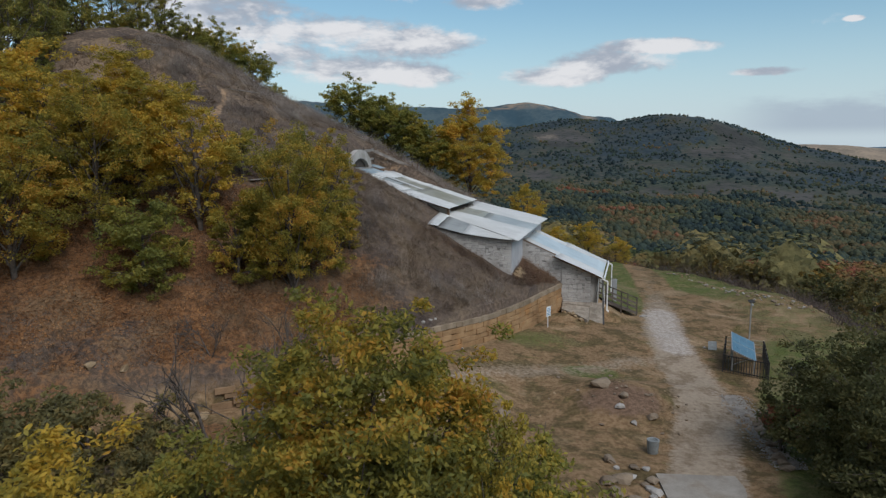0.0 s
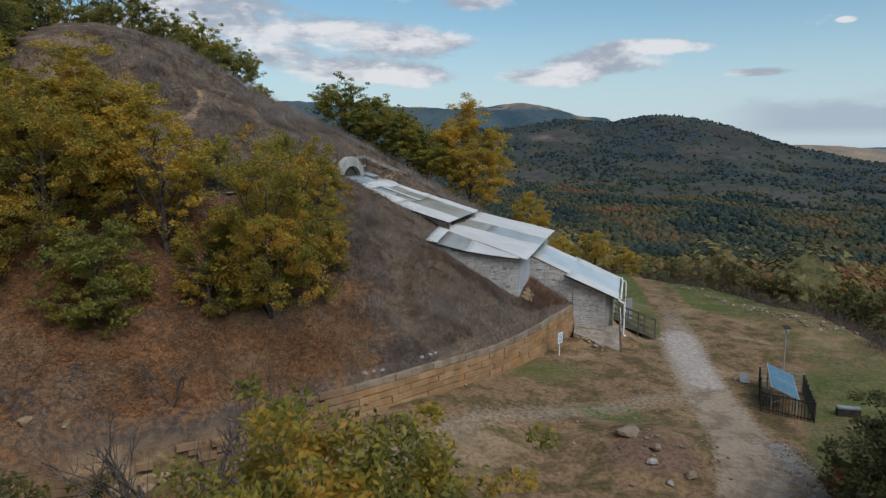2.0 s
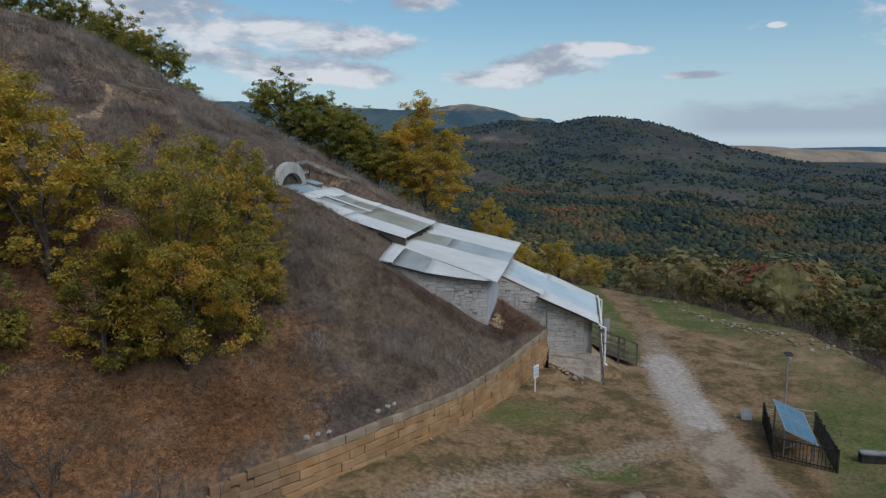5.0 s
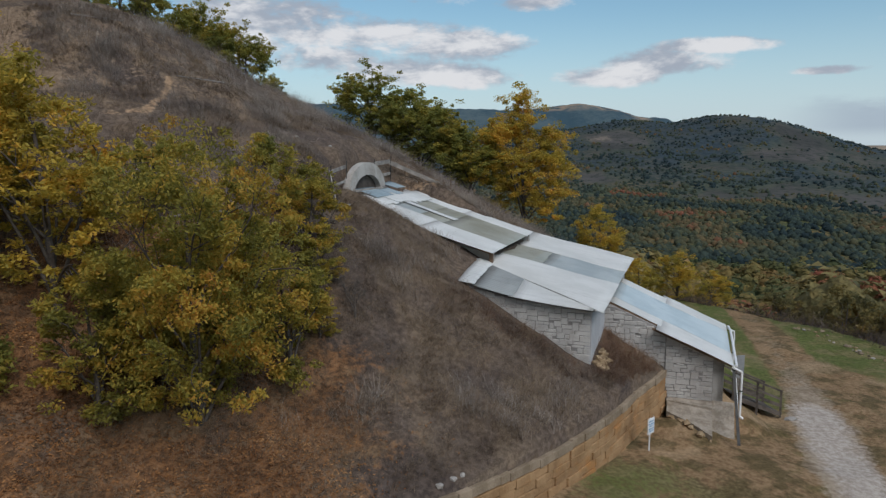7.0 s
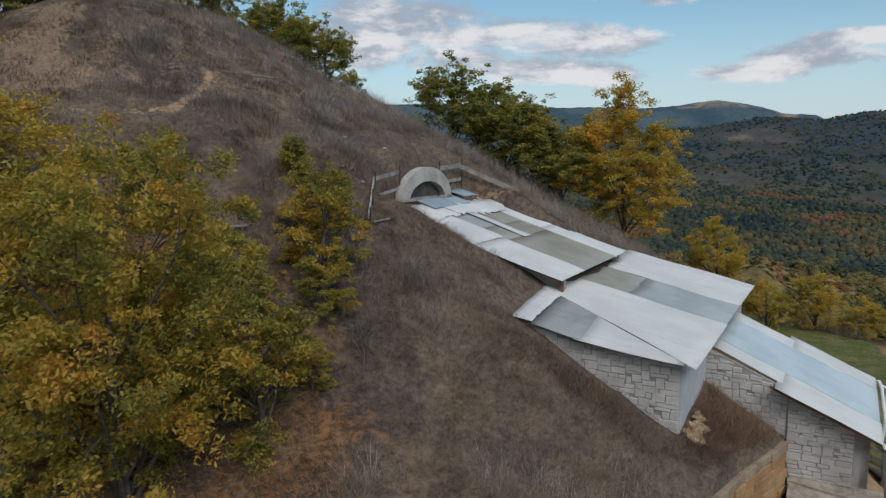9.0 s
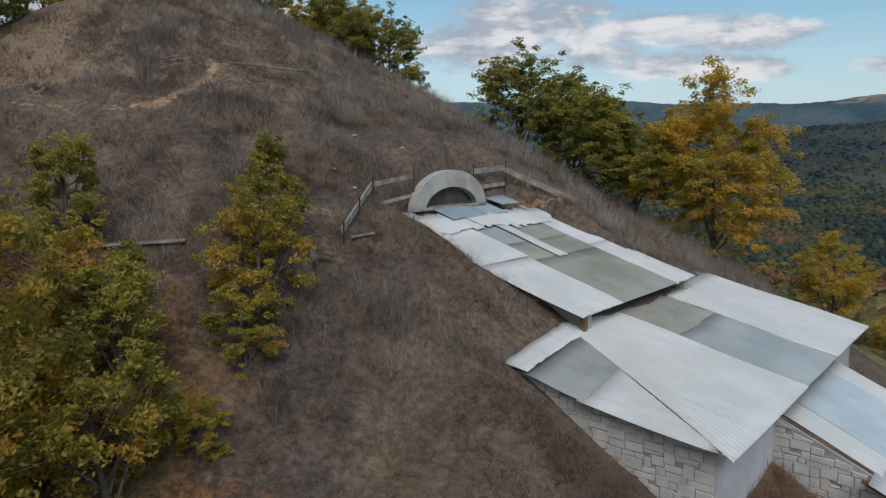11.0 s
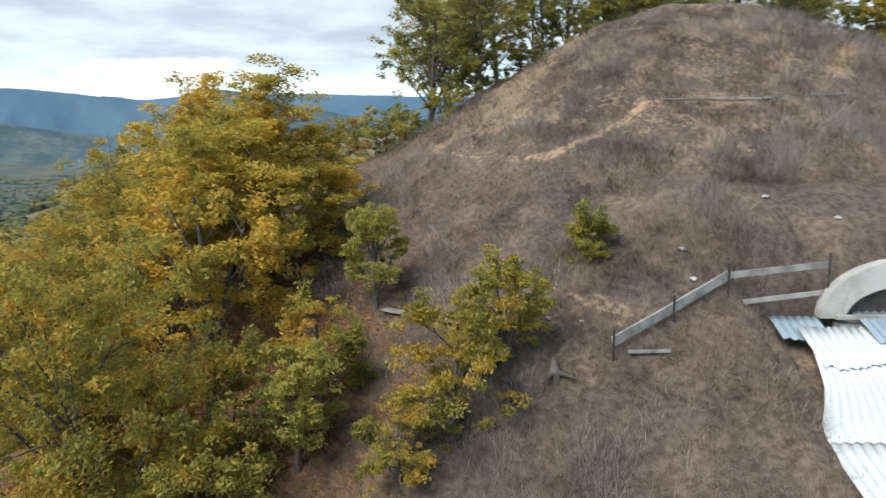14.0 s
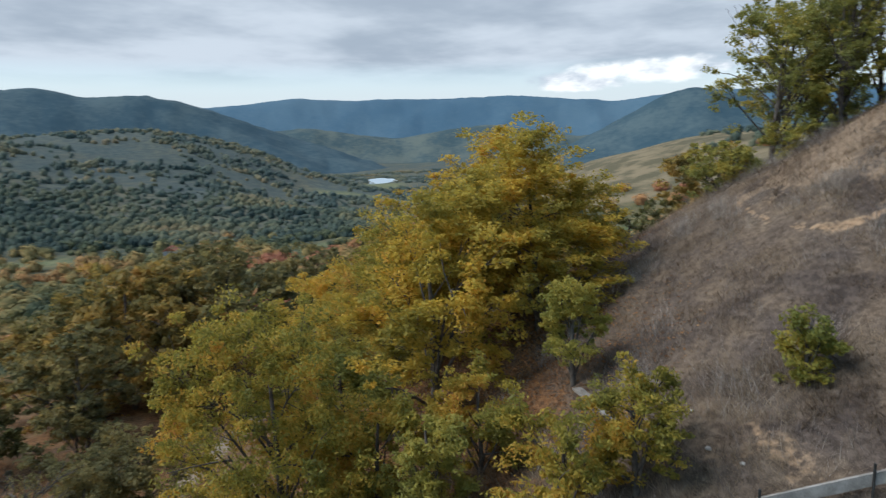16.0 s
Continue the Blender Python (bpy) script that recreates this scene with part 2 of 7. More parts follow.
def ground_material():
    m, g = material("ground_soil")
    p = position(g)

    def attr(n):
        return g.add("ShaderNodeAttribute", attribute_name=n).outputs["Fac"]

    n_big, n_mid, n_fine, n_grit = g.noise(0.16, p, 5), g.noise(0.9, p, 6, 0.62), g.noise(6.0, p, 5, 0.65), g.noise(45.0, p, 3, 0.6)
    grain = g.math("ADD", g.math("MULTIPLY", n_fine, 0.6), g.math("MULTIPLY", n_grit, 0.4))
    speck = g.span(grain, 0.40, 0.60)

    def mask(name, soft=0.55):
        a = g.math("ADD", attr(name), g.math("MULTIPLY", g.math("SUBTRACT", g.math("ADD", g.math("MULTIPLY", n_mid, 0.7), g.math("MULTIPLY", n_fine, 0.5)), 0.6), soft * 1.6))
        return g.span(a, 0.36, 0.64)

    dirt = g.mix(speck, (0.162, 0.101, 0.054), (0.294, 0.194, 0.108))
    dirt = g.mix(g.span(n_mid, 0.43, 0.60), dirt, g.mix(speck, (0.076, 0.056, 0.026), (0.147, 0.106, 0.052)))
    dirt = g.mix(g.span(g.noise(0.30, p, 5, 0.62, 0.5), 0.52, 0.66, 0.0, 0.8), dirt, g.mix(speck, (0.243, 0.167, 0.098), (0.385, 0.275, 0.167)))
    dirt = g.mix(g.span(g.noise(0.42, g.scaled(p, 1.0, 1.0, 0.3), 4, 0.6, 0.7), 0.56, 0.68, 0.0, 0.7), dirt, g.mix(speck, (0.071, 0.067, 0.022), (0.131, 0.113, 0.040)))
    dry = g.mix(speck, (0.070, 0.052, 0.040), (0.148, 0.112, 0.087))
    dry = g.mix(g.span(n_mid, 0.42, 0.66), dry, g.mix(speck, (0.100, 0.071, 0.050), (0.196, 0.145, 0.102)))
    dry = g.mix(g.span(g.noise(0.33, p, 4, 0.6, 0.4), 0.46, 0.64, 0.0, 0.85), dry, g.mix(speck, (0.046, 0.036, 0.032), (0.104, 0.080, 0.069)))
    dry = g.mix(g.span(g.noise(0.21, g.scaled(p, 1.0, 1.0, 2.0), 5, 0.62, 0.6), 0.54, 0.68, 0.0, 0.5), dry, g.mix(speck, (0.130, 0.098, 0.068), (0.225, 0.172, 0.122)))
    green = g.mix(speck, (0.062, 0.080, 0.021), (0.124, 0.138, 0.042))
    green = g.mix(g.span(n_mid, 0.44, 0.62), green, g.mix(speck, (0.116, 0.103, 0.042), (0.192, 0.165, 0.076)))
    green = g.mix(g.span(g.noise(0.25, p, 5, 0.6, 0.5), 0.52, 0.66, 0.0, 0.75), green, g.mix(speck, (0.148, 0.114, 0.058), (0.254, 0.199, 0.110)))
    road = g.mix(g.span(n_fine, 0.3, 0.7), (0.275, 0.215, 0.155), (0.365, 0.295, 0.220))
    road = g.mix(g.span(n_mid, 0.46, 0.62, 0.0, 0.85), road, g.mix(speck, (0.150, 0.108, 0.070), (0.250, 0.185, 0.125)))
    litter = g.mix(speck, (0.076, 0.042, 0.024), (0.245, 0.125, 0.058))
    litter = g.mix(g.span(g.noise(0.45, p, 5, 0.65, 0.5), 0.46, 0.62, 0.0, 0.8), litter, g.mix(speck, (0.105, 0.072, 0.044), (0.225, 0.150, 0.088)))
    litter = g.mix(g.span(g.noise(0.27, p, 4, 0.6, 0.8), 0.55, 0.66, 0.0, 0.7), litter, g.mix(speck, (0.052, 0.041, 0.034), (0.12, 0.095, 0.078)))
    trail = g.mix(speck, (0.235, 0.150, 0.088), (0.365, 0.248, 0.155))
    mottle = g.span(g.noise(0.17, p, 3, 0.6), 0.36, 0.64)
    tint = g.noise(0.012, p, 4, 0.6)
    wood_floor = g.mix(mottle, (0.048, 0.061, 0.032), g.mix(g.span(tint, 0.42, 0.62), (0.096, 0.109, 0.045), (0.176, 0.125, 0.054)))
    # field and scrub are darkened to stand for cloud shadow on the hills
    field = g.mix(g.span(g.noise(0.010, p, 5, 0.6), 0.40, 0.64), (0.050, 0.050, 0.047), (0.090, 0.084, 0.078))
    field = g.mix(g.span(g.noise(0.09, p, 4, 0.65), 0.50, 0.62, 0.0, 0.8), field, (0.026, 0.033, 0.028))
    # scrub also carries distance haze as blue in its colour
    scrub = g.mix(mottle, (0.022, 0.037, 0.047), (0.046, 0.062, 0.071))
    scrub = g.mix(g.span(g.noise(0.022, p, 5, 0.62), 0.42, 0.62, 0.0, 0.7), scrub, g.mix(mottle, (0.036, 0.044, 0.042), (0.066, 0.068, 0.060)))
    straw = g.mix(g.span(g.noise(0.05, p, 5, 0.65), 0.42, 0.60), (0.105, 0.092, 0.056), (0.215, 0.170, 0.105))
    c = dirt
    c = g.mix(mask("dry"), c, dry)
    c = g.mix(mask("green"), c, green)
    c = g.mix(g.math("MULTIPLY", mask("tan", 1.4), 0.75), c, g.mix(speck, (0.195, 0.136, 0.090), (0.315, 0.226, 0.152)))
    c = g.mix(mask("litter", 0.8), c, litter)
    c = g.mix(mask("heap", 0.6), c, g.mix(speck, (0.105, 0.066, 0.044), (0.205, 0.135, 0.092)))
    c = g.mix(mask("road", 0.6), c, road)
    c = g.mix(mask("trail", 0.95), c, trail)
    c = g.mix(mask("pale", 0.4), c, g.mix(speck, (0.30, 0.252, 0.212), (0.48, 0.422, 0.367)))
    c = g.mix(attr("wood"), c, wood_floor)
    c = g.mix(attr("field"), c, field)
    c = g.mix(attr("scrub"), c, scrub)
    # west valley colours are paled and blued for haze
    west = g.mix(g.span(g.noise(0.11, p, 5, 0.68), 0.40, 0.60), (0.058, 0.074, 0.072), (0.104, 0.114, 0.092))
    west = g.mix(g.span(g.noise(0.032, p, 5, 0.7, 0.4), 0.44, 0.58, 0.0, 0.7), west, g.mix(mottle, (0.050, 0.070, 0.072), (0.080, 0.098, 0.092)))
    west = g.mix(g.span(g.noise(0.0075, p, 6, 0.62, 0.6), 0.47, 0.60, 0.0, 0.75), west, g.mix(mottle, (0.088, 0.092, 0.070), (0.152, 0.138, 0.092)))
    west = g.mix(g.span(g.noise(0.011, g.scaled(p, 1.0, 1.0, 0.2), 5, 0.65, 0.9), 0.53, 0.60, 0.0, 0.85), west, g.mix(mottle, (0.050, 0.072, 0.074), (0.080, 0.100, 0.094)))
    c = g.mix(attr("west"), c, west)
    c = g.mix(attr("straw"), c, straw)
    c = g.mix(attr("meadow"), c, g.mix(g.span(n_big, 0.4, 0.6), (0.120, 0.138, 0.072), (0.170, 0.172, 0.092)))
    c = g.mix(g.math("MULTIPLY", attr("scar"), 0.8), c, g.mix(g.span(n_big, 0.4, 0.6), (0.15, 0.125, 0.10), (0.27, 0.22, 0.175)))
    h = g.math("ADD", g.math("MULTIPLY", n_fine, 0.7), g.math("MULTIPLY", n_grit, 0.3))
    finish(g, c, 0.95, h, 0.8, 0.06, spec=0.12)
    return m


M["ground"] = ground_material()


# ---- the lie of the land ----
CX, CY = -19.24, 48.19                   # the mound's middle
BO, BU, BV = np.array((1.3, 44.6)), np.array((0.963, -0.270)), np.array((0.270, 0.963))   # the building's origin, its way down, its way across


def smooth(a, b, x):
    t = np.clip((x - a) / (b - a), 0, 1)
    return t * t * (3 - 2 * t)


WAVES = [(np.random.RandomState(5 + i).uniform(0, 6.28, 3), np.random.RandomState(50 + i).normal(size=2)) for i in range(24)]


def rolling(x, y, size, octaves=4):
    """Smooth unevenness from crossed waves, about -1 to 1."""
    z = np.zeros_like(x)
    amp, k = 1.0, 2 * math.pi / size
    for o in range(octaves):
        for i in range(5):
            ph, d = WAVES[(o * 5 + i) % 24]
            d = d / np.hypot(*d)
            z = z + amp * 0.33 * np.sin(k * (d[0] * x + d[1] * y) + ph[0] + 1.3 * np.sin(k * 0.6 * (d[1] * x - d[0] * y) + ph[1]))
        amp, k = amp * 0.5, k * 2.03
    return z


def cone(x, y):
    """The mound: a cone with a levelled top."""
    side = 21.07 - 0.592 * np.sqrt((x + 22.73) ** 2 + (1.068 * (y - 51.10)) ** 2 + 4.45 ** 2)
    low = np.minimum(side, 18.58)
    z = low - np.log(np.exp(-2 * (side - low)) + np.exp(-2 * (18.58 - low))) / 2
    return z - 0.85 * np.exp(-((x + 11.6) ** 2 + (y - 50.2) ** 2) / 16) + 0.35 * np.exp(-((x + 7) ** 2 + (y - 37.6) ** 2) / 14)


def wall_radius(deg):
    return np.interp(deg, (-100, -45, -33, -22, -16.3), (25.9, 25.8, 26.0, 26.5, 27.2))


def wall_top(deg):
    return np.interp(deg, (-100, -76, -68, -64, -61, -54, -44, -34, -22, -16.3), (0.6, 0.62, 0.78, 1.3, 1.65, 2.04, 2.1, 1.9, 1.98, 2.08))


def wall_foot(deg):
    return np.interp(deg, (-110, -76, -62, -48, -43, -34, -22, -14), (0.1, 0.15, 0.6, 1.1, 1.0, 0.75, 0.45, 0.4))


# hills: azimuth and distance from the first camera, height over the valley, spread across and along
HILLS = [(17.0, 1500, 123, 130, 330), (21.5, 1480, 98, 110, 300), (10.5, 1450, 112, 120, 330), (5.0, 1450, 98, 140, 330), (-2.0, 1500, 80, 200, 350), (25.5, 1450, 62, 130, 260),
         (31, 1300, 34, 220, 200), (13, 800, 16, 190, 160), (3, 850, 12, 150, 160),
         (-135.5, 1050, 92, 120, 260), (-130.5, 1080, 66, 100, 220), (-126.5, 1120, 36, 80, 180), (-142, 950, 76, 150, 220), (-150, 900, 78, 220, 260), (-146, 640, 30, 120, 130), (-133, 700, 22, 110, 110),
         (-97, 600, 46, 70, 170), (-90, 580, 66, 100, 170), (-80, 500, 74, 150, 170)]


LAKE = (-118.3, 1440, 30, 120)          # azimuth, distance, half width, half depth


def far_land(x, y):
    total = np.zeros_like(x)
    for az, d, h, across, along_it in HILLS:
        a = radians(az)
        dx, dy = x - d * math.sin(a), y - d * math.cos(a)
        q = (dx * math.cos(a) - dy * math.sin(a)) / across
        p = (dx * math.sin(a) + dy * math.cos(a)) / along_it
        total = total + (h * np.exp(-0.5 * (q * q + p * p))) ** 4
    z = -55.0 + total ** 0.25
    z = z + 4.0 * rolling(x, y, 420) * smooth(150, 700, np.hypot(x, y))
    # the lake lies in a level hollow
    a = radians(LAKE[0])
    dx, dy = x - LAKE[1] * math.sin(a), y - LAKE[1] * math.cos(a)
    q = np.hypot((dx * math.cos(a) - dy * math.sin(a)) / LAKE[2], (dx * math.sin(a) + dy * math.cos(a)) / LAKE[3])
    k = 1 - smooth(1.15, 1.9, q)
    return z * (1 - k) - 54.0 * k


def edge_radius(deg):
    return np.interp(deg, (-180, -150, -130, -100, -70, -40, -13, -2, 8, 20, 40, 70, 120, 180), (31, 32, 38, 48, 54, 48, 43.6, 43, 41.6, 38, 33, 31, 31, 31))


def sheltered(x, y):
    """How far a place lies inside the building's outline: 1 within, 0 outside."""
    s, w = (x - BO[0]) * BU[0] + (y - BO[1]) * BU[1], (x - BO[0]) * BV[0] + (y - BO[1]) * BV[1]
    a = smooth(-4.25, -3.55, w) * (1 - smooth(3.0, 3.45, w)) * smooth(-7.6, -7.2, s) * (1 - smooth(0.0, 0.4, s))
    b = smooth(-5.75, -5.4, w) * (1 - smooth(5.4, 5.75, w)) * smooth(-0.7, -0.3, s) * (1 - smooth(3.8, 4.05, s))
    c = smooth(-2.5, -2.2, w) * (1 - smooth(3.2, 3.9, w)) * smooth(-7.5, -7.2, s) * (1 - smooth(-5.6, -4.6, s))
    return np.maximum(np.maximum(a, b), c), s


def fence_cut(x, y, z):
    """The slope cut back along the boards round the arch."""
    s, w = (x - BO[0]) * BU[0] + (y - BO[1]) * BU[1], (x - BO[0]) * BV[0] + (y - BO[1]) * BV[1]
    ws = (-6.98, -5.66, -4.34, -2.48, 1.37, 3.43)
    d = s - np.interp(w, ws, (-4.9, -5.74, -6.57, -6.99, -7.34, -7.4))
    foot = np.interp(w, ws, (8.22, 8.66, 9.06, 9.1, 9.2, 9.35))
    cap = foot + 0.32 * (1 - smooth(-0.2, 0.12, d)) + 0.9 * np.maximum(-d, 0) - 0.25 * np.maximum(d, 0)
    vault = 1 - smooth(1.75, 2.05, np.abs(w + 0.44))
    cap = cap * (1 - vault) + (8.48 + 1.28 * np.sqrt(np.maximum(1 - ((w + 0.44) / 1.86) ** 2, 0)) + 1.5 * np.maximum(-0.1 - d, 0)) * vault
    k = smooth(-8.2, -6.9, w) * (1 - smooth(3.5, 4.4, w)) * (1 - smooth(2.0, 2.8, d))
    z = z * (1 - k) + np.minimum(z, cap) * k
    pad = smooth(6.45, 6.7, s) * (1 - smooth(9.0, 9.3, s)) * smooth(-3.5, -3.1, w) * (1 - smooth(-1.6, -1.4, w))
    z = z * (1 - pad) + np.minimum(z, 0.85) * pad
    near = along(x, y, [(-4.9, 49.9), (-2.28, 50.45)], 0.35, 0.35)
    return z - 0.5 * near


def land(x, y):
    x, y = np.asarray(x, float), np.asarray(y, float)
    r = np.hypot(x - CX, y - CY)
    deg = np.degrees(np.arctan2(y - CY, x - CX))
    e = np.maximum(r - edge_radius(deg), 0)
    drop = np.exp(-e / 130)
    level = wall_foot(np.clip(deg, -110, -14)) * (1 - smooth(26, 33, r)) - 0.12 - 0.02 * np.clip(x - 12, 0, 20)
    heap = 0.75 * np.exp(-((x - 7.0) ** 2 / 5.0 + (y - 27.2) ** 2 / 3.2)) + 0.4 * np.exp(-((x - 22) ** 2 / 6 + (y - 45) ** 2 / 30))
    heap = heap + 0.42 * np.exp(-((x - 7.0) ** 2 / 1.5 + (y - 39.1) ** 2 / 1.1))
    near = level + heap
    far = far_land(x, y)
    outer = near * drop + far * (1 - drop) + 0.10 * rolling(x, y, 9, 3) * smooth(26.5, 30, r)
    hill = cone(x, y) + 0.10 * rolling(x, y, 5, 3) + 0.45 * np.exp(-((x + 18.7) ** 2 + (y - 45.4) ** 2) / 9.0)
    step = (deg > -100) & (deg < -16.3)
    inner = r < wall_radius(np.clip(deg, -100, -16.3))
    z = np.where(step, np.where(inner, np.maximum(hill, wall_top(np.clip(deg, -100, -16.3)) - 0.12), outer), np.maximum(hill, outer))
    z = fence_cut(x, y, z)
    in_house, s = sheltered(x, y)
    across = (x - BO[0]) * BV[0] + (y - BO[1]) * BV[1]
    floor_z = np.where(s < 0, 6.1 - 0.31 * s + 0.35 * (1 - smooth(-3.5, -3.1, across)), 4.6)
    floor_z = np.minimum(z, floor_z)
    return z * (1 - in_house) + floor_z * in_house


def land1(x, y):
    return float(land(np.array([x]), np.array([y]))[0])


def along(x, y, pts, half, soft):
    """1 within half metres of a line of points, fading over soft metres."""
    best = np.full_like(x, 1e9)
    for (ax, ay), (bx, by) in zip(pts, pts[1:]):
        dx, dy = bx - ax, by - ay
        t = np.clip(((x - ax) * dx + (y - ay) * dy) / (dx * dx + dy * dy), 0, 1)
        best = np.minimum(best, np.hypot(x - ax - t * dx, y - ay - t * dy))
    return 1 - smooth(half - soft, half + soft, best)


ROAD = [(4, -60), (4.8, 0), (6.0, 10), (7.4, 18), (8.8, 22.4), (10.0, 25.4), (10.7, 28), (11.3, 31.6), (11.9, 36.5), (13.2, 41.5), (14.4, 46.3), (15.3, 51.2), (16.0, 55), (17.0, 62)]
TRAIL = [(-19.0, 38.2), (-17.1, 38.45), (-14.5, 39.4), (-13.4, 40.2), (-12.92, 40.81), (-12.98, 42.27), (-13.43, 44.04)]


def mesh_from(name, verts, faces, mat, smooth_shade=False):
    """A mesh out of arrays: faces all have the same number of corners."""
    verts, faces = np.asarray(verts, np.float32), np.asarray(faces, np.int32)
    me = bpy.data.meshes.new(name)
    k = faces.shape[1]
    me.vertices.add(len(verts)), me.loops.add(faces.size), me.polygons.add(len(faces))
    me.vertices.foreach_set("co", verts.ravel())
    me.loops.foreach_set("vertex_index", faces.ravel())
    me.polygons.foreach_set("loop_start", np.arange(0, faces.size, k, dtype=np.int32))
    me.polygons.foreach_set("loop_total", np.full(len(faces), k, np.int32))
    me.polygons.foreach_set("use_smooth", np.full(len(faces), smooth_shade))
    me.update(calc_edges=True)
    if mat:
        me.materials.append(mat)
    return me


# patches of the far land: azimuth, distance, half width, half depth
MEADOWS = [(-118.4, 790, 60, 26), (-118.3, 1230, 45, 110), (-117.3, 390, 30, 10), (-142.5, 378, 24, 10)]
SCARS = [(8.4, 1171, 20, 12), (21.0, 1142, 13, 9), (9.4, 973, 16, 6)]
STRAW = [(-97.5, 520, 66, 170), (-90, 500, 120, 190)]
FIELDS = [(21.9, 883, 40, 30), (30.3, 749, 66, 18), (17.7, 985, 52, 26), (28.4, 1216, 130, 50), (25.5, 1010, 60, 24), (12.5, 1010, 34, 16), (33, 930, 60, 24)]


def patch(x, y, az, d, wide, deep):
    a = radians(az)
    dx, dy = x - d * math.sin(a), y - d * math.cos(a)
    q, p = (dx * math.cos(a) - dy * math.sin(a)) / wide, (dx * math.sin(a) + dy * math.cos(a)) / deep
    return 1 - smooth(0.75, 1.15, np.hypot(q, p) + 0.12 * rolling(x, y, 40, 2))


def wooded(x, y):
    """Share of the far land under trees."""
    f = smooth(-0.80, -0.40, rolling(x, y, 300, 4))
    f = np.maximum(f, 1 - smooth(640, 860, np.hypot(x, y)))
    return f * (1 - 0.93 * np.clip(sum(patch(x, y, *q) for q in FIELDS), 0, 1))


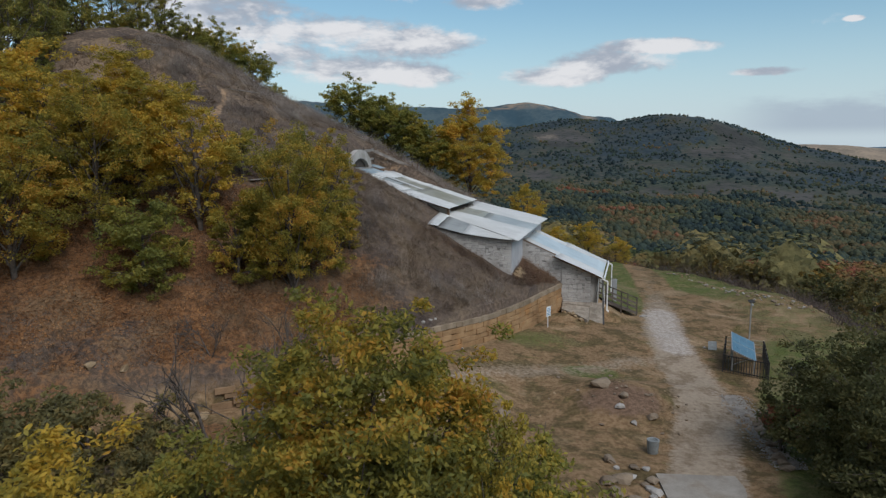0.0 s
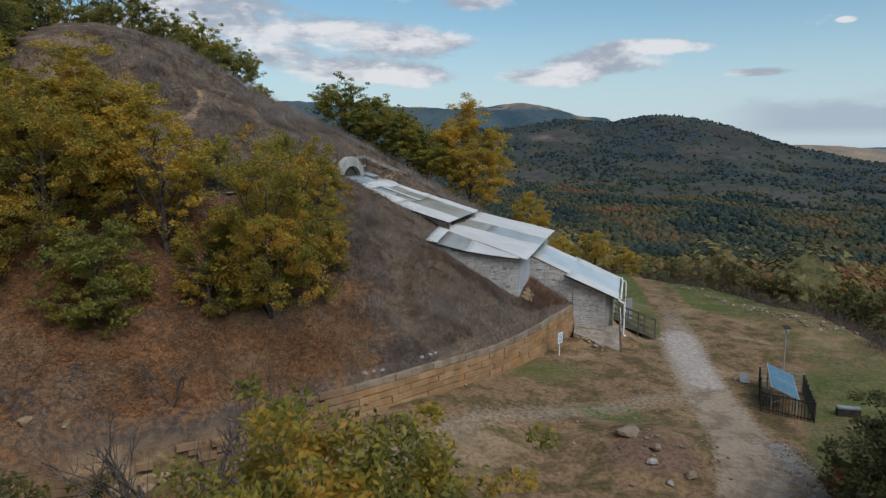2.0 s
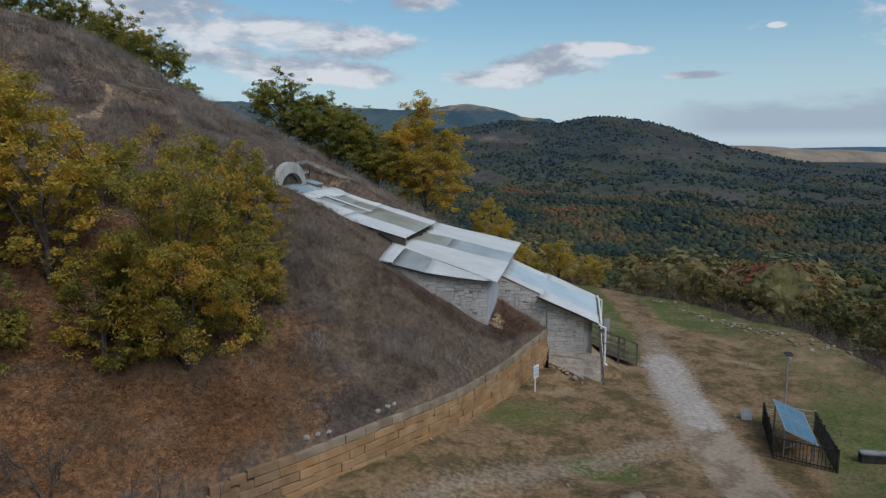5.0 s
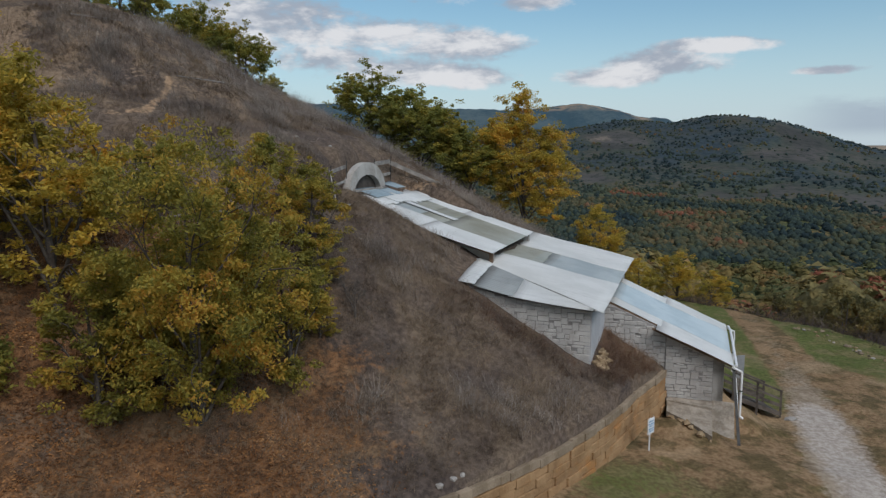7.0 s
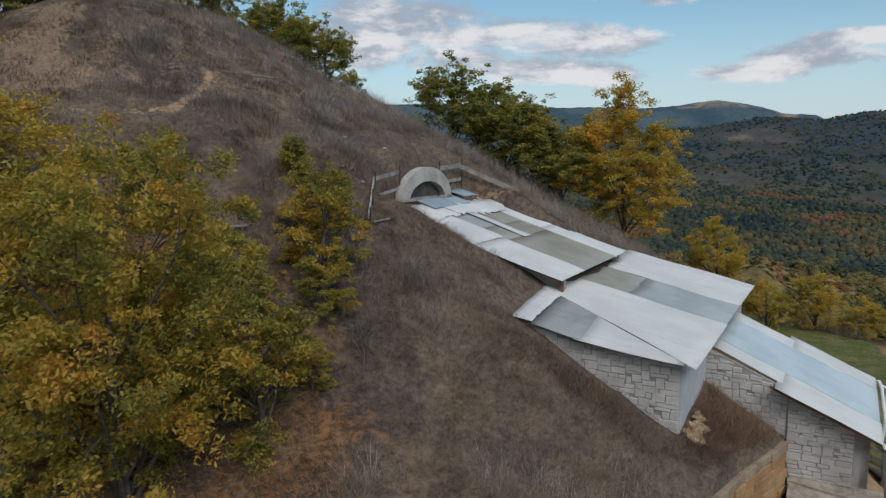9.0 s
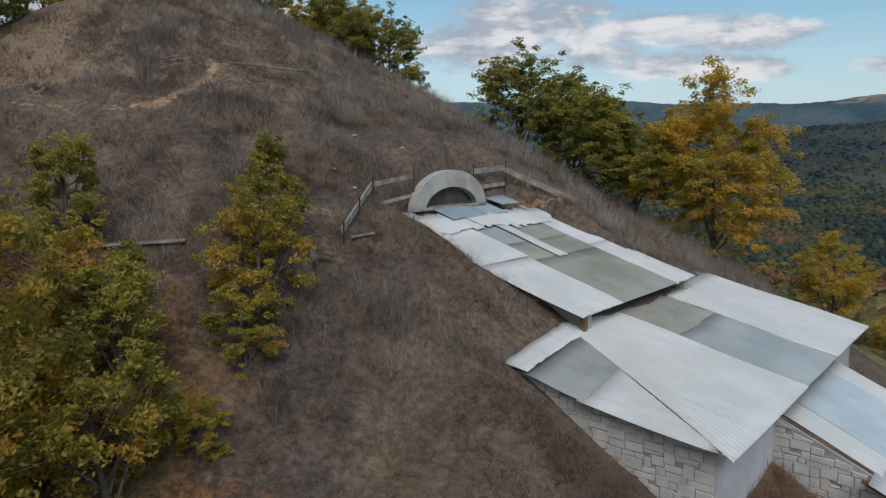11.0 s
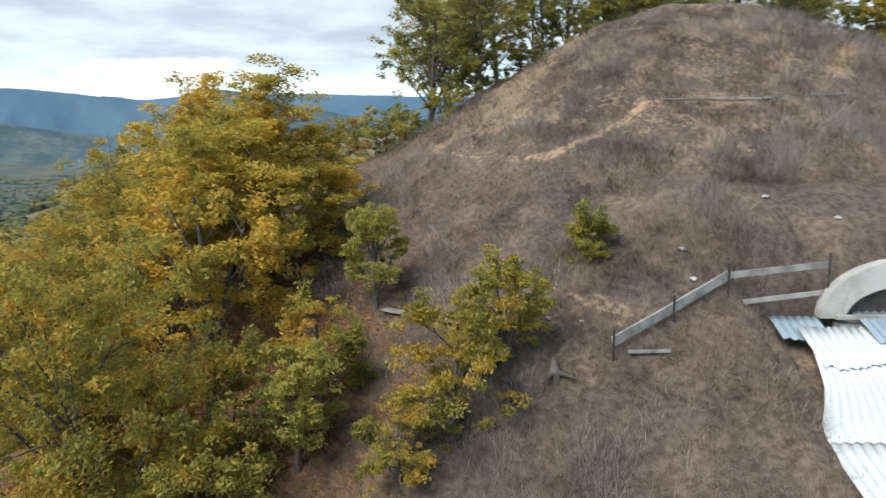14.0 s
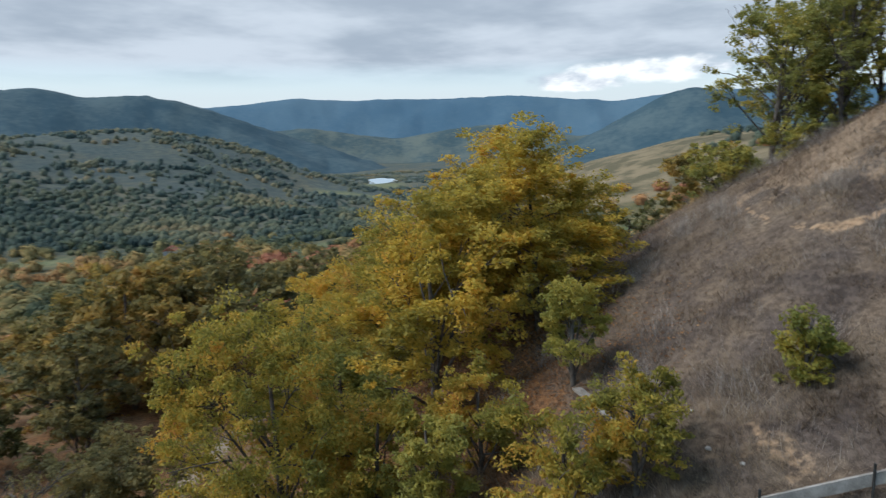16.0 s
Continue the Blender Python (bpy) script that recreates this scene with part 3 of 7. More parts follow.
def build_ground():
    seg = 640
    rings = np.concatenate((np.arange(0.32, 32, 0.32), np.arange(32, 74, 0.5), 74 * 1.045 ** np.arange(0, 95)))
    rings = rings[rings < 4700]
    th = np.linspace(-math.pi, math.pi, seg, endpoint=False)
    R, T = np.meshgrid(rings, th, indexing="ij")
    deg = np.degrees(T)
    # a ring on each side of the retaining wall keeps its step sharp
    wr = wall_radius(np.clip(deg, -100, -16.3))
    st = (deg > -100) & (deg < -16.3)
    near_in, near_out = st & (np.abs(R - wr + 0.2) <= 0.2), st & (np.abs(R - wr - 0.2) < 0.2)
    R = np.where(near_in, wr - 0.02, np.where(near_out, wr + 0.02, R))
    X, Y = CX + R * np.cos(T), CY + R * np.sin(T)
    Z = land(X, Y)
    nr = len(rings)
    verts = np.stack((X, Y, Z), -1).reshape(-1, 3)
    i, j = np.meshgrid(np.arange(nr - 1), np.arange(seg), indexing="ij")
    a, b = i * seg + j, i * seg + (j + 1) % seg
    faces = np.stack((a, a + seg, b + seg, b), -1).reshape(-1, 4)
    hub = len(verts)
    verts = np.vstack((verts, [(CX, CY, land1(CX, CY))]))
    # the innermost ring closes with narrow quads round the hub
    k = np.arange(0, seg, 2)
    cap = np.stack((np.full_like(k, hub), k, (k + 1) % seg, (k + 2) % seg), -1)
    me = mesh_from("ground", verts, np.vstack((faces, cap)), M["ground"], True)
    x, y = verts[:, 0].astype(float), verts[:, 1].astype(float)
    r = np.hypot(x - CX, y - CY)
    dg = np.degrees(np.arctan2(y - CY, x - CX))
    wr = wall_radius(np.clip(dg, -100, -16.3))
    on_mound = 1 - smooth(-0.05, 0.05, r - np.where((dg > -100) & (dg < -16.3), wr, 29.0))
    e = r - edge_radius(dg)
    road_x = np.interp(y, [p[1] for p in ROAD], [p[0] for p in ROAD])
    masks = {
        "dry": on_mound * 1.0 + 0.75 * smooth(-3, 3, e),
        "green": np.clip(np.interp(y, (26, 33, 37, 46, 51), (0.82, 0.82, 0.52, 0.45, 0.9)) * smooth(-0.9, 0.9, x - road_x - np.interp(y, (18, 28, 33, 40, 45, 50, 60), (2.0, 2.2, 4.0, 5.6, 4.2, 1.6, 1.0))) * (1 - on_mound) * (1 - smooth(0, 4, e)) * (y > 8)
                         + 0.78 * smooth(40, 44, y) * smooth(7.0, 8.5, x) * (1 - smooth(-1.4, -0.3, x - road_x)) * (1 - on_mound)
                         + 1.25 * np.exp(-((x - 6.7) ** 2 / 1.3 + (y - 30.4) ** 2 / 0.9)) + 0.26 * along(x, y, [(4, 34.5), (8, 35.5)], 1.3, 0.9)
                         + 0.9 * along(x, y, [(-11, 15.6), (-15, 14.4), (-19, 13.2), (-27, 11)], 1.1, 0.9) + 0.35 * smooth(-8, -2, road_x - x - 10) * (1 - on_mound), 0, 1),
        "litter": on_mound * (1 - smooth(-62, -36, dg)) * smooth(12, 20, r) * 0.72 * (1 - 0.35 * smooth(21.5, 24.5, r)) + on_mound * 0.5 * np.exp(-((x + 6.5) ** 2 + (y - 31) ** 2) / 26) + (1 - on_mound) * (0.62 * (1 - smooth(11, 19, np.hypot(x + 23, y - 10))) + 0.6 * along(x, y, [(-20, 21.5), (-12, 22.4), (-7, 23.0)], 1.2, 1.2)),
        "pale": np.maximum(0.76 * along(x, y, [(13.4, 42.5), (12.5, 38.5), (11.8, 34.4)], 1.05, 1.3), 0.46 * along(x, y, [(11.8, 34.4), (11.5, 30), (11.0, 26), (9.4, 21), (7.5, 15)], 0.65, 1.1)) + along(x, y, [(-316, -139), (-345, -149), (-363, -157)], 4.0, 3.0),
        "heap": 0.85 * np.exp(-((x - 7.0) ** 2 / 4.0 + (y - 26.2) ** 2 / 2.2)),
        "tan": on_mound * np.clip(0.36 * smooth(10.8, 13.6, verts[:, 2]) + 0.78 * along(x, y, [(-17.1, 40.4), (-18.6, 40.9), (-20.2, 41.2), (-21.5, 42.3)], 0.8, 0.9) + 0.6 * along(x, y, [(-18.4, 39.2), (-18.9, 40.1), (-20.0, 42.1), (-20.7, 44.2)], 0.7, 0.9) + 0.75 * along(x, y, [(-14.1, 51.0), (-15.4, 52.4)], 0.35, 0.5) + 0.6 * along(x, y, [(-11.5, 45.2), (-9.5, 44.0)], 0.5, 0.8) + 0.55 * along(x, y, [(-17.2, 46.5), (-16.4, 49.5)], 0.6, 0.8), 0, 1),
        "road": 0.72 * along(x, y, [(-27, 14), (-18.1, 16.2), (-14.6, 17.4), (-9, 20)], 0.7, 0.8) + np.maximum(along(x, y, ROAD, 1.1, 1.0) * np.interp(y, (15, 40, 43, 48, 56), (1.0, 1.0, 0.70, 0.48, 0.38)), 0.52 * along(x, y, [(-9, 20), (-3, 25.3), (1.4, 28.6), (5, 30.2), (10, 32.5)], 1.2, 1.1)),
        "trail": np.maximum(0.66 * along(x, y, TRAIL[:4], 0.10, 0.24), 0.78 * along(x, y, TRAIL[3:], 0.16, 0.32)) + 0.8 * along(x, y, [(-14.2, 48.8), (-15.4, 50.2), (-17.2, 51.0)], 0.35, 0.3) + 0.7 * along(x, y, [(-13.0, 49.8), (-14.3, 51.4), (-15.4, 53.0)], 0.3, 0.3) + 0.35 * np.exp(-((x + 5.0) ** 2 / 0.8 + (y - 43.0) ** 2 / 2.0)) + 0.35 * np.exp(-((x + 6.6) ** 2 + (y - 39.6) ** 2) / 0.9) + 0.5 * np.exp(-((x + 3.4) ** 2 + (y - 49.6) ** 2) / 3.0) + 0.35 * np.exp(-((x + 5.5) ** 2 + (y - 38.2) ** 2) / 2.0),
        "wood": smooth(6, 40, e),
        # distance masks for the colours with painted haze and cloud shade
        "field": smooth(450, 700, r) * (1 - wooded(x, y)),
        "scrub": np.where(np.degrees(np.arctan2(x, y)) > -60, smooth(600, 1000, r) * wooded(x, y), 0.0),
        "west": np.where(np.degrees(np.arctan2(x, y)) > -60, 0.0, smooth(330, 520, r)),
        "straw": sum(patch(x, y, *q) for q in STRAW),
        "meadow": sum(patch(x, y, *q) for q in MEADOWS),
        "scar": sum(patch(x, y, *q) for q in SCARS),
    }
    for key, v in masks.items():
        at = me.attributes.new(key, "FLOAT", "POINT")
        at.data.foreach_set("value", np.clip(v, 0, 1).astype(np.float32))
    return tagged(new("ground", me), "dry grassy ground with a dirt road, mound and wooded valley", "ground", kind="structure")


build_ground()


# ---- building blocks ----
def part(name, bm, mat, parent, label="", smooth_shade=False):
    me = bpy.data.meshes.new(name)
    if smooth_shade:
        for f in bm.faces:
            f.smooth = True
    bm.to_mesh(me)
    bm.free()
    if mat:
        me.materials.append(mat)
    ob = new(name, me)
    ob.parent = parent
    return tagged(ob, label)


def part_mesh(name, me, parent, label="", m=None):
    ob = new(name, me)
    ob.parent = parent
    if m is not None:
        ob.matrix_basis = m
    return tagged(ob, label)


def thing(name, m, label, category, group="", kind=""):
    ob = new(name)
    ob.empty_display_size = 0.3
    ob.matrix_basis = m
    return tagged(ob, label, category, group, kind)


def box(bm, x0, x1, y0, y1, z0, z1):
    v = [bm.verts.new(p) for p in ((x0, y0, z0), (x1, y0, z0), (x1, y1, z0), (x0, y1, z0), (x0, y0, z1), (x1, y0, z1), (x1, y1, z1), (x0, y1, z1))]
    for q in ((3, 2, 1, 0), (4, 5, 6, 7), (0, 1, 5, 4), (1, 2, 6, 5), (2, 3, 7, 6), (3, 0, 4, 7)):
        bm.faces.new([v[i] for i in q])
    return v


def beam(bm, a, b, wide, deep, up=(0, 0, 1)):
    """A squared bar from a to b."""
    a, b = Vector(a), Vector(b)
    d = (b - a).normalized()
    side = d.cross(Vector(up))
    side = side.normalized() if side.length > 1e-4 else Vector((1, 0, 0))
    top = side.cross(d)
    v = [bm.verts.new(p + side * (i * wide / 2) + top * (j * deep / 2)) for p in (a, b) for i, j in ((-1, -1), (1, -1), (1, 1), (-1, 1))]
    for q in ((3, 2, 1, 0), (4, 5, 6, 7), (0, 1, 5, 4), (1, 2, 6, 5), (2, 3, 7, 6), (3, 0, 4, 7)):
        bm.faces.new([v[i] for i in q])


def rod(bm, pts, radii, sides=8, caps=True):
    """A round bar along points, with a radius at each."""
    rings = []
    pts = [Vector(p) for p in pts]
    for i, p in enumerate(pts):
        d = (pts[min(i + 1, len(pts) - 1)] - pts[max(i - 1, 0)]).normalized()
        s = d.cross(Vector((0.31, 0.87, 0.38))).normalized()
        t = d.cross(s)
        r = radii[i] if isinstance(radii, (list, tuple)) else radii
        rings.append([bm.verts.new(p + (s * math.cos(6.28319 * k / sides) + t * math.sin(6.28319 * k / sides)) * r) for k in range(sides)])
    for a, b in zip(rings, rings[1:]):
        for k in range(sides):
            bm.faces.new((a[k], a[(k + 1) % sides], b[(k + 1) % sides], b[k]))
    if caps:
        bm.faces.new(rings[0][::-1]), bm.faces.new(rings[-1])


def prism(bm, outline, thick):
    """A slab between an outline of points and the same outline moved by thick (a vector)."""
    t = Vector(thick)
    a = [bm.verts.new(p) for p in outline]
    b = [bm.verts.new(Vector(p) + t) for p in outline]
    n = len(a)
    bm.faces.new(a[::-1]), bm.faces.new(b)
    for i in range(n):
        bm.faces.new((a[i], a[(i + 1) % n], b[(i + 1) % n], b[i]))
    bmesh.ops.recalc_face_normals(bm, faces=bm.faces)


# ---- the shelter over the tomb passage ----
M["plaster"] = plain("grey_plaster", (0.36, 0.36, 0.37), (0.45, 0.45, 0.455), 1.2, 0.9, 0.35, 25, stain=(0.30, 0.29, 0.28))
M["concrete"] = plain("weathered_concrete", (0.30, 0.28, 0.25), (0.42, 0.40, 0.37), 1.6, 0.92, 0.5, 30, stain=(0.21, 0.185, 0.155))
M["mortar"] = plain("grey_mortar", (0.24, 0.23, 0.22), (0.33, 0.318, 0.305), 3, 0.95, 0.5, 40)
M["facing"] = plain("facing_stone", (0.39, 0.375, 0.355), (0.51, 0.495, 0.47), 2.2, 0.9, 0.6, 26, dist=0.015, piece=0.14, stain=(0.34, 0.315, 0.29))


def roof_material(name, a, b, stain, rough=0.5, through_light=None, spec=0.35):
    m, g = material(name)
    p = local(g)
    streak = g.noise(1.0, g.scaled(p, 0.35, 5.0, 1.0), 5, 0.6)
    patch = g.noise(0.55, p, 5, 0.6)
    fine = g.noise(22.0, p, 3)
    c = g.mix(g.span(patch, 0.38, 0.62), a, b)
    c = g.mix(g.span(g.math("ADD", g.math("MULTIPLY", streak, 0.65), g.math("MULTIPLY", fine, 0.35)), 0.52, 0.72, 0.0, 0.7), c, stain)
    finish(g, c, rough, fine, 0.12, 0.004, spec=spec, through_light=through_light)
    return m


M["sheet_white"] = roof_material("white_sheet", (0.508, 0.516, 0.499), (0.575, 0.580, 0.563), (0.389, 0.394, 0.381))
M["sheet_grey"] = roof_material("grey_clear_sheet", (0.255, 0.25, 0.20), (0.33, 0.325, 0.275), (0.20, 0.185, 0.135), 0.4)
M["sheet_blue"] = roof_material("blue_clear_sheet", (0.39, 0.46, 0.485), (0.49, 0.555, 0.575), (0.31, 0.37, 0.39), 0.4)
M["sheet_smoke"] = roof_material("smoky_sheet", (0.225, 0.235, 0.228), (0.30, 0.31, 0.298), (0.18, 0.178, 0.16), 0.4)
M["sheet_pale"] = roof_material("pale_clear_sheet", (0.31, 0.335, 0.33), (0.39, 0.415, 0.405), (0.25, 0.26, 0.245), 0.4)
M["sheet_slate"] = roof_material("slate_blue_sheet", (0.22, 0.28, 0.31), (0.29, 0.35, 0.38), (0.17, 0.20, 0.21), 0.45)
M["timber_grey"] = plain("weathered_timber", (0.17, 0.155, 0.14), (0.34, 0.315, 0.285), 2.5, 0.9, 0.6, 50, piece=0.25)
M["timber_dark"] = plain("dark_weathered_timber", (0.055, 0.045, 0.038), (0.13, 0.108, 0.09), 2.5, 0.9, 0.6, 50, piece=0.25)
M["rubble"] = plain("rough_rubble_concrete", (0.22, 0.185, 0.145), (0.37, 0.325, 0.27), 3.5, 0.95, 1.0, 18, dist=0.05, stain=(0.19, 0.14, 0.095))
M["timber_brown"] = plain("brown_timber", (0.10, 0.065, 0.045), (0.20, 0.135, 0.09), 2.5, 0.9, 0.6, 50)
M["pipe_white"] = plain("white_pipe", (0.70, 0.70, 0.70), (0.78, 0.78, 0.78), 2, 0.45, 0.05, 30)
M["steel_dark"] = plain("dark_steel", (0.035, 0.035, 0.035), (0.07, 0.068, 0.065), 4, 0.6, 0.2, 40, 0.5)

HOUSE = Matrix(((BU[0], BV[0], 0, BO[0]), (BU[1], BV[1], 0, BO[1]), (0, 0, 1, 0), (0, 0, 0, 1)))
shelter = thing("tomb_shelter", HOUSE, "stone-faced shelter with stepped corrugated white roofs, let into the mound", "building")


def roof1(s, w):
    return 6.5 - 0.31 * s


def roof2(s, w):
    return 6.05 - 0.215 * s + 0.0 * w


def roof3(s, w):
    return 4.53 - 0.42 * (s - 4.35)


def sheet(name, mat, s0, s1, w0, w1, height, lift=0.0, pitch=0.17, amp=0.018, ragged=0.0, seed=1, warp=0.015, shape=None, label=""):
    """A corrugated sheet on a roof plane: waves run down the slope."""
    rng = np.random.RandomState(seed)
    nw = max(4, int(round((w1 - w0) / pitch * 4)))
    ns = max(3, int((s1 - s0) / 0.5))
    W = np.linspace(w0, w1, nw + 1)
    edge0, edge1 = np.zeros(nw + 1), np.zeros(nw + 1)
    if ragged:
        steps = np.repeat(rng.uniform(-1, 1, nw // 5 + 2), 5)[:nw + 1]
        edge1 = ragged * (steps + 0.25 * rng.uniform(-1, 1, nw + 1))
        edge0 = ragged * 0.5 * np.repeat(rng.uniform(-1, 1, nw // 5 + 2), 5)[:nw + 1]
    top = []
    for i in range(ns + 1):
        f = i / ns
        for j in range(nw + 1):
            s = (s0 + edge0[j]) * (1 - f) + (s1 + edge1[j]) * f
            w = W[j]
            if shape:
                s, w = shape(s, w, f, j / nw)
            z = height(s, w) + lift + amp * math.sin(2 * math.pi * W[j] / pitch) + warp * math.sin(1.7 * s + 0.9 * w + seed)
            top.append((s, w, z))
    top = np.array(top)
    low = top - (0, 0, 0.008)
    n = len(top)
    c = nw + 1
    q = []
    for i in range(ns):
        for j in range(nw):
            a = i * c + j
            q.append((a, a + c, a + c + 1, a + 1))
            q.append((n + a, n + a + 1, n + a + c + 1, n + a + c))
    for i in range(ns):
        for a, b in ((i * c, (i + 1) * c), ((i + 1) * c + nw, i * c + nw)):
            q.append((a, n + a, n + b, b))
    for j in range(nw):
        for a, b in ((j + 1, j), (ns * c + j, ns * c + j + 1)):
            q.append((a, n + a, n + b, b))
    me = mesh_from(name, np.vstack((top, low)), q, mat, True)
    return part_mesh(name, me, shelter, label)


def build_roofs():
    # uppermost roof
    def slant(s, w, f, g):
        a = float(np.interp(s, (-6.0, -4.6, -3.9, -3.2, 0.0), (-2.85, -3.15, -3.45, -3.82, -3.62)))
        return s, a + g * (-1.42 - a)

    k = 0
    for s0, s1 in ((-6.0, -3.0), (-3.15, 0.05)):
        sheet("roof_sheet", M["sheet_white"], s0, s1, -3.62, -1.42, roof1, 0.02 if s0 < -4 else 0.0, seed=3 + k, ragged=0.012, shape=slant, label="white corrugated roof sheet")
        sheet("roof_sheet", M["sheet_white"], s0, s1, 2.15, 3.65, roof1, 0.02 if s0 < -4 else 0.0, seed=9 + k, ragged=0.03, label="white corrugated roof sheet")
        k += 1
    for s0, s1, lift in ((-5.4, -3.9, 0.008), (-4.0, -2.8, 0.006), (-2.85, 0.03, 0.005)):
        sheet("skylight_sheet", M["sheet_pale"] if s0 < -5 else M["sheet_grey"], s0, s1, -1.47, 0.12, roof1, lift - 0.01, amp=0.004, warp=0.005, seed=23, label="dull translucent roof sheet")
        sheet("skylight_sheet", M["sheet_grey"], s0 + (0.2 if s0 < -5 else 0.0), s1, 0.05, 2.2, roof1, lift - 0.012, amp=0.004, warp=0.005, seed=23, label="dull translucent roof sheet")
        k += 1
    sheet("roof_strip", M["sheet_white"], -5.3, -2.65, -0.3, 0.2, roof1, 0.045, amp=0.01, seed=41, ragged=0.03, label="loose white cover strip")
    sheet("roof_sheet", M["sheet_white"], -6.35, -5.0, -2.95, -0.9, roof1, 0.06, seed=42, ragged=0.10, label="torn white roof sheet")
    sheet("roof_sheet", M["sheet_white"], -6.1, -5.0, -0.95, 0.6, roof1, 0.075, seed=43, ragged=0.12, label="torn white roof sheet")
    sheet("roof_sheet", M["sheet_white"], -6.1, -4.8, 0.5, 2.6, roof1, 0.06, seed=44, ragged=0.12, label="torn white roof sheet")
    sheet("roof_sheet", M["sheet_slate"], -6.85, -5.75, -1.6, 0.3, roof1, 0.10, seed=45, ragged=0.03, label="slate-blue corrugated sheet before the arch")
    sheet("roof_sheet", M["sheet_slate"], -6.75, -5.85, 0.25, 1.5, roof1, 0.09, seed=46, ragged=0.03, label="slate-blue corrugated sheet before the arch")
    sheet("roof_sheet", M["sheet_slate"], -6.95, -6.1, -3.3, -2.3, roof1, -0.07, seed=47, ragged=0.03, label="slate-blue corrugated sheet beside the arch")
    sheet("roof_sheet", M["sheet_slate"], -7.2, -6.3, 1.75, 2.9, roof1, 0.10, seed=48, warp=0.06, label="slate-blue corrugated sheet beside the arch")

    # middle roof, its near part folded down towards the slope
    def fold(s):
        return -3.25 - 3.05 * ((min(max(s, -1.1), 4.6) + 1.1) / 5.7) ** 1.12

    def cut(s, w, f, g):
        a = fold(s)
        return s, a + (w + 6.3) * (-1.05 - a) / (6.3 - 1.05)

    sheet("roof_sheet", M["sheet_white"], -1.1, 4.6, -6.3, -1.05, roof2, 0.016, seed=51, shape=cut, label="large white corrugated roof sheet")
    sheet("skylight_sheet", M["sheet_grey"], -0.9, 1.4, -1.1, 2.05, roof2, 0.0, amp=0.004, seed=52, label="dull translucent roof sheet")
    sheet("skylight_sheet", M["sheet_pale"], 1.3, 4.55, -1.1, 2.05, roof2, -0.006, amp=0.004, seed=53, label="blue-grey translucent roof sheet")
    sheet("roof_sheet", M["sheet_white"], -0.5, 4.58, 2.0, 6.2, roof2, 0.012, seed=54, label="white corrugated roof sheet")
    sheet("roof_sheet", M["sheet_slate"], -0.9, 0.4, 3.8, 6.3, roof2, -0.05, seed=55, ragged=0.04, label="weathered corrugated sheet")

    def low(s, w):
        a = fold(s)
        t = min(max((a - w) / max(a + 6.15, 0.05), 0), 1)
        edge = np.interp(s, (-1.1, 0.1, 1.24, 4.6), (5.85, 5.66, 5.36, 5.03))
        return roof2(s, w) * (1 - t) + edge * t - 0.004

    def cut_low(s, w, f, g):
        a = fold(s)
        return s, -6.1 - 0.05 * f + g * (a + 6.1 + 0.05 * f)

    def cut_grey(s, w, f, g):
        a = fold(s)
        return s, -6.05 + g * (a + 6.05)

    sheet("skylight_sheet", M["sheet_smoke"], 0.0, 1.5, -6.05, -3.6, low, 0.0, amp=0.003, seed=61, shape=cut_grey, label="dull translucent roof sheet")
    sheet("roof_sheet", M["sheet_white"], 1.3, 4.58, -6.1, -3.3, low, 0.008, amp=0.004, seed=62, shape=cut_low, label="white corrugated roof sheet")
    sheet("roof_sheet", M["sheet_white"], -0.6, 0.06, -6.0, -3.3, low, 0.03, amp=0.003, seed=63, ragged=0.03, warp=0.03, shape=cut_grey, label="bent white flap of roof sheet")

    # lowest roof
    sheet("roof_sheet", M["sheet_white"], 4.2, 6.3, -1.95, -0.85, roof3, 0.02, seed=71, label="white corrugated roof sheet")
    sheet("roof_sheet", M["sheet_white"], 6.15, 8.9, -2.62, -0.85, roof3, 0.0, seed=72, label="white corrugated roof sheet")
    sheet("skylight_sheet", M["sheet_blue"], 4.2, 8.87, -0.9, 2.4, roof3, 0.0, amp=0.004, seed=73, label="blue-grey translucent roof sheet")
    sheet("roof_sheet", M["sheet_white"], 4.2, 6.3, 2.35, 3.38, roof3, 0.02, seed=74, label="white corrugated roof sheet")
    sheet("roof_sheet", M["sheet_white"], 6.15, 8.86, 2.35, 3.75, roof3, 0.0, seed=75, label="white corrugated roof sheet")


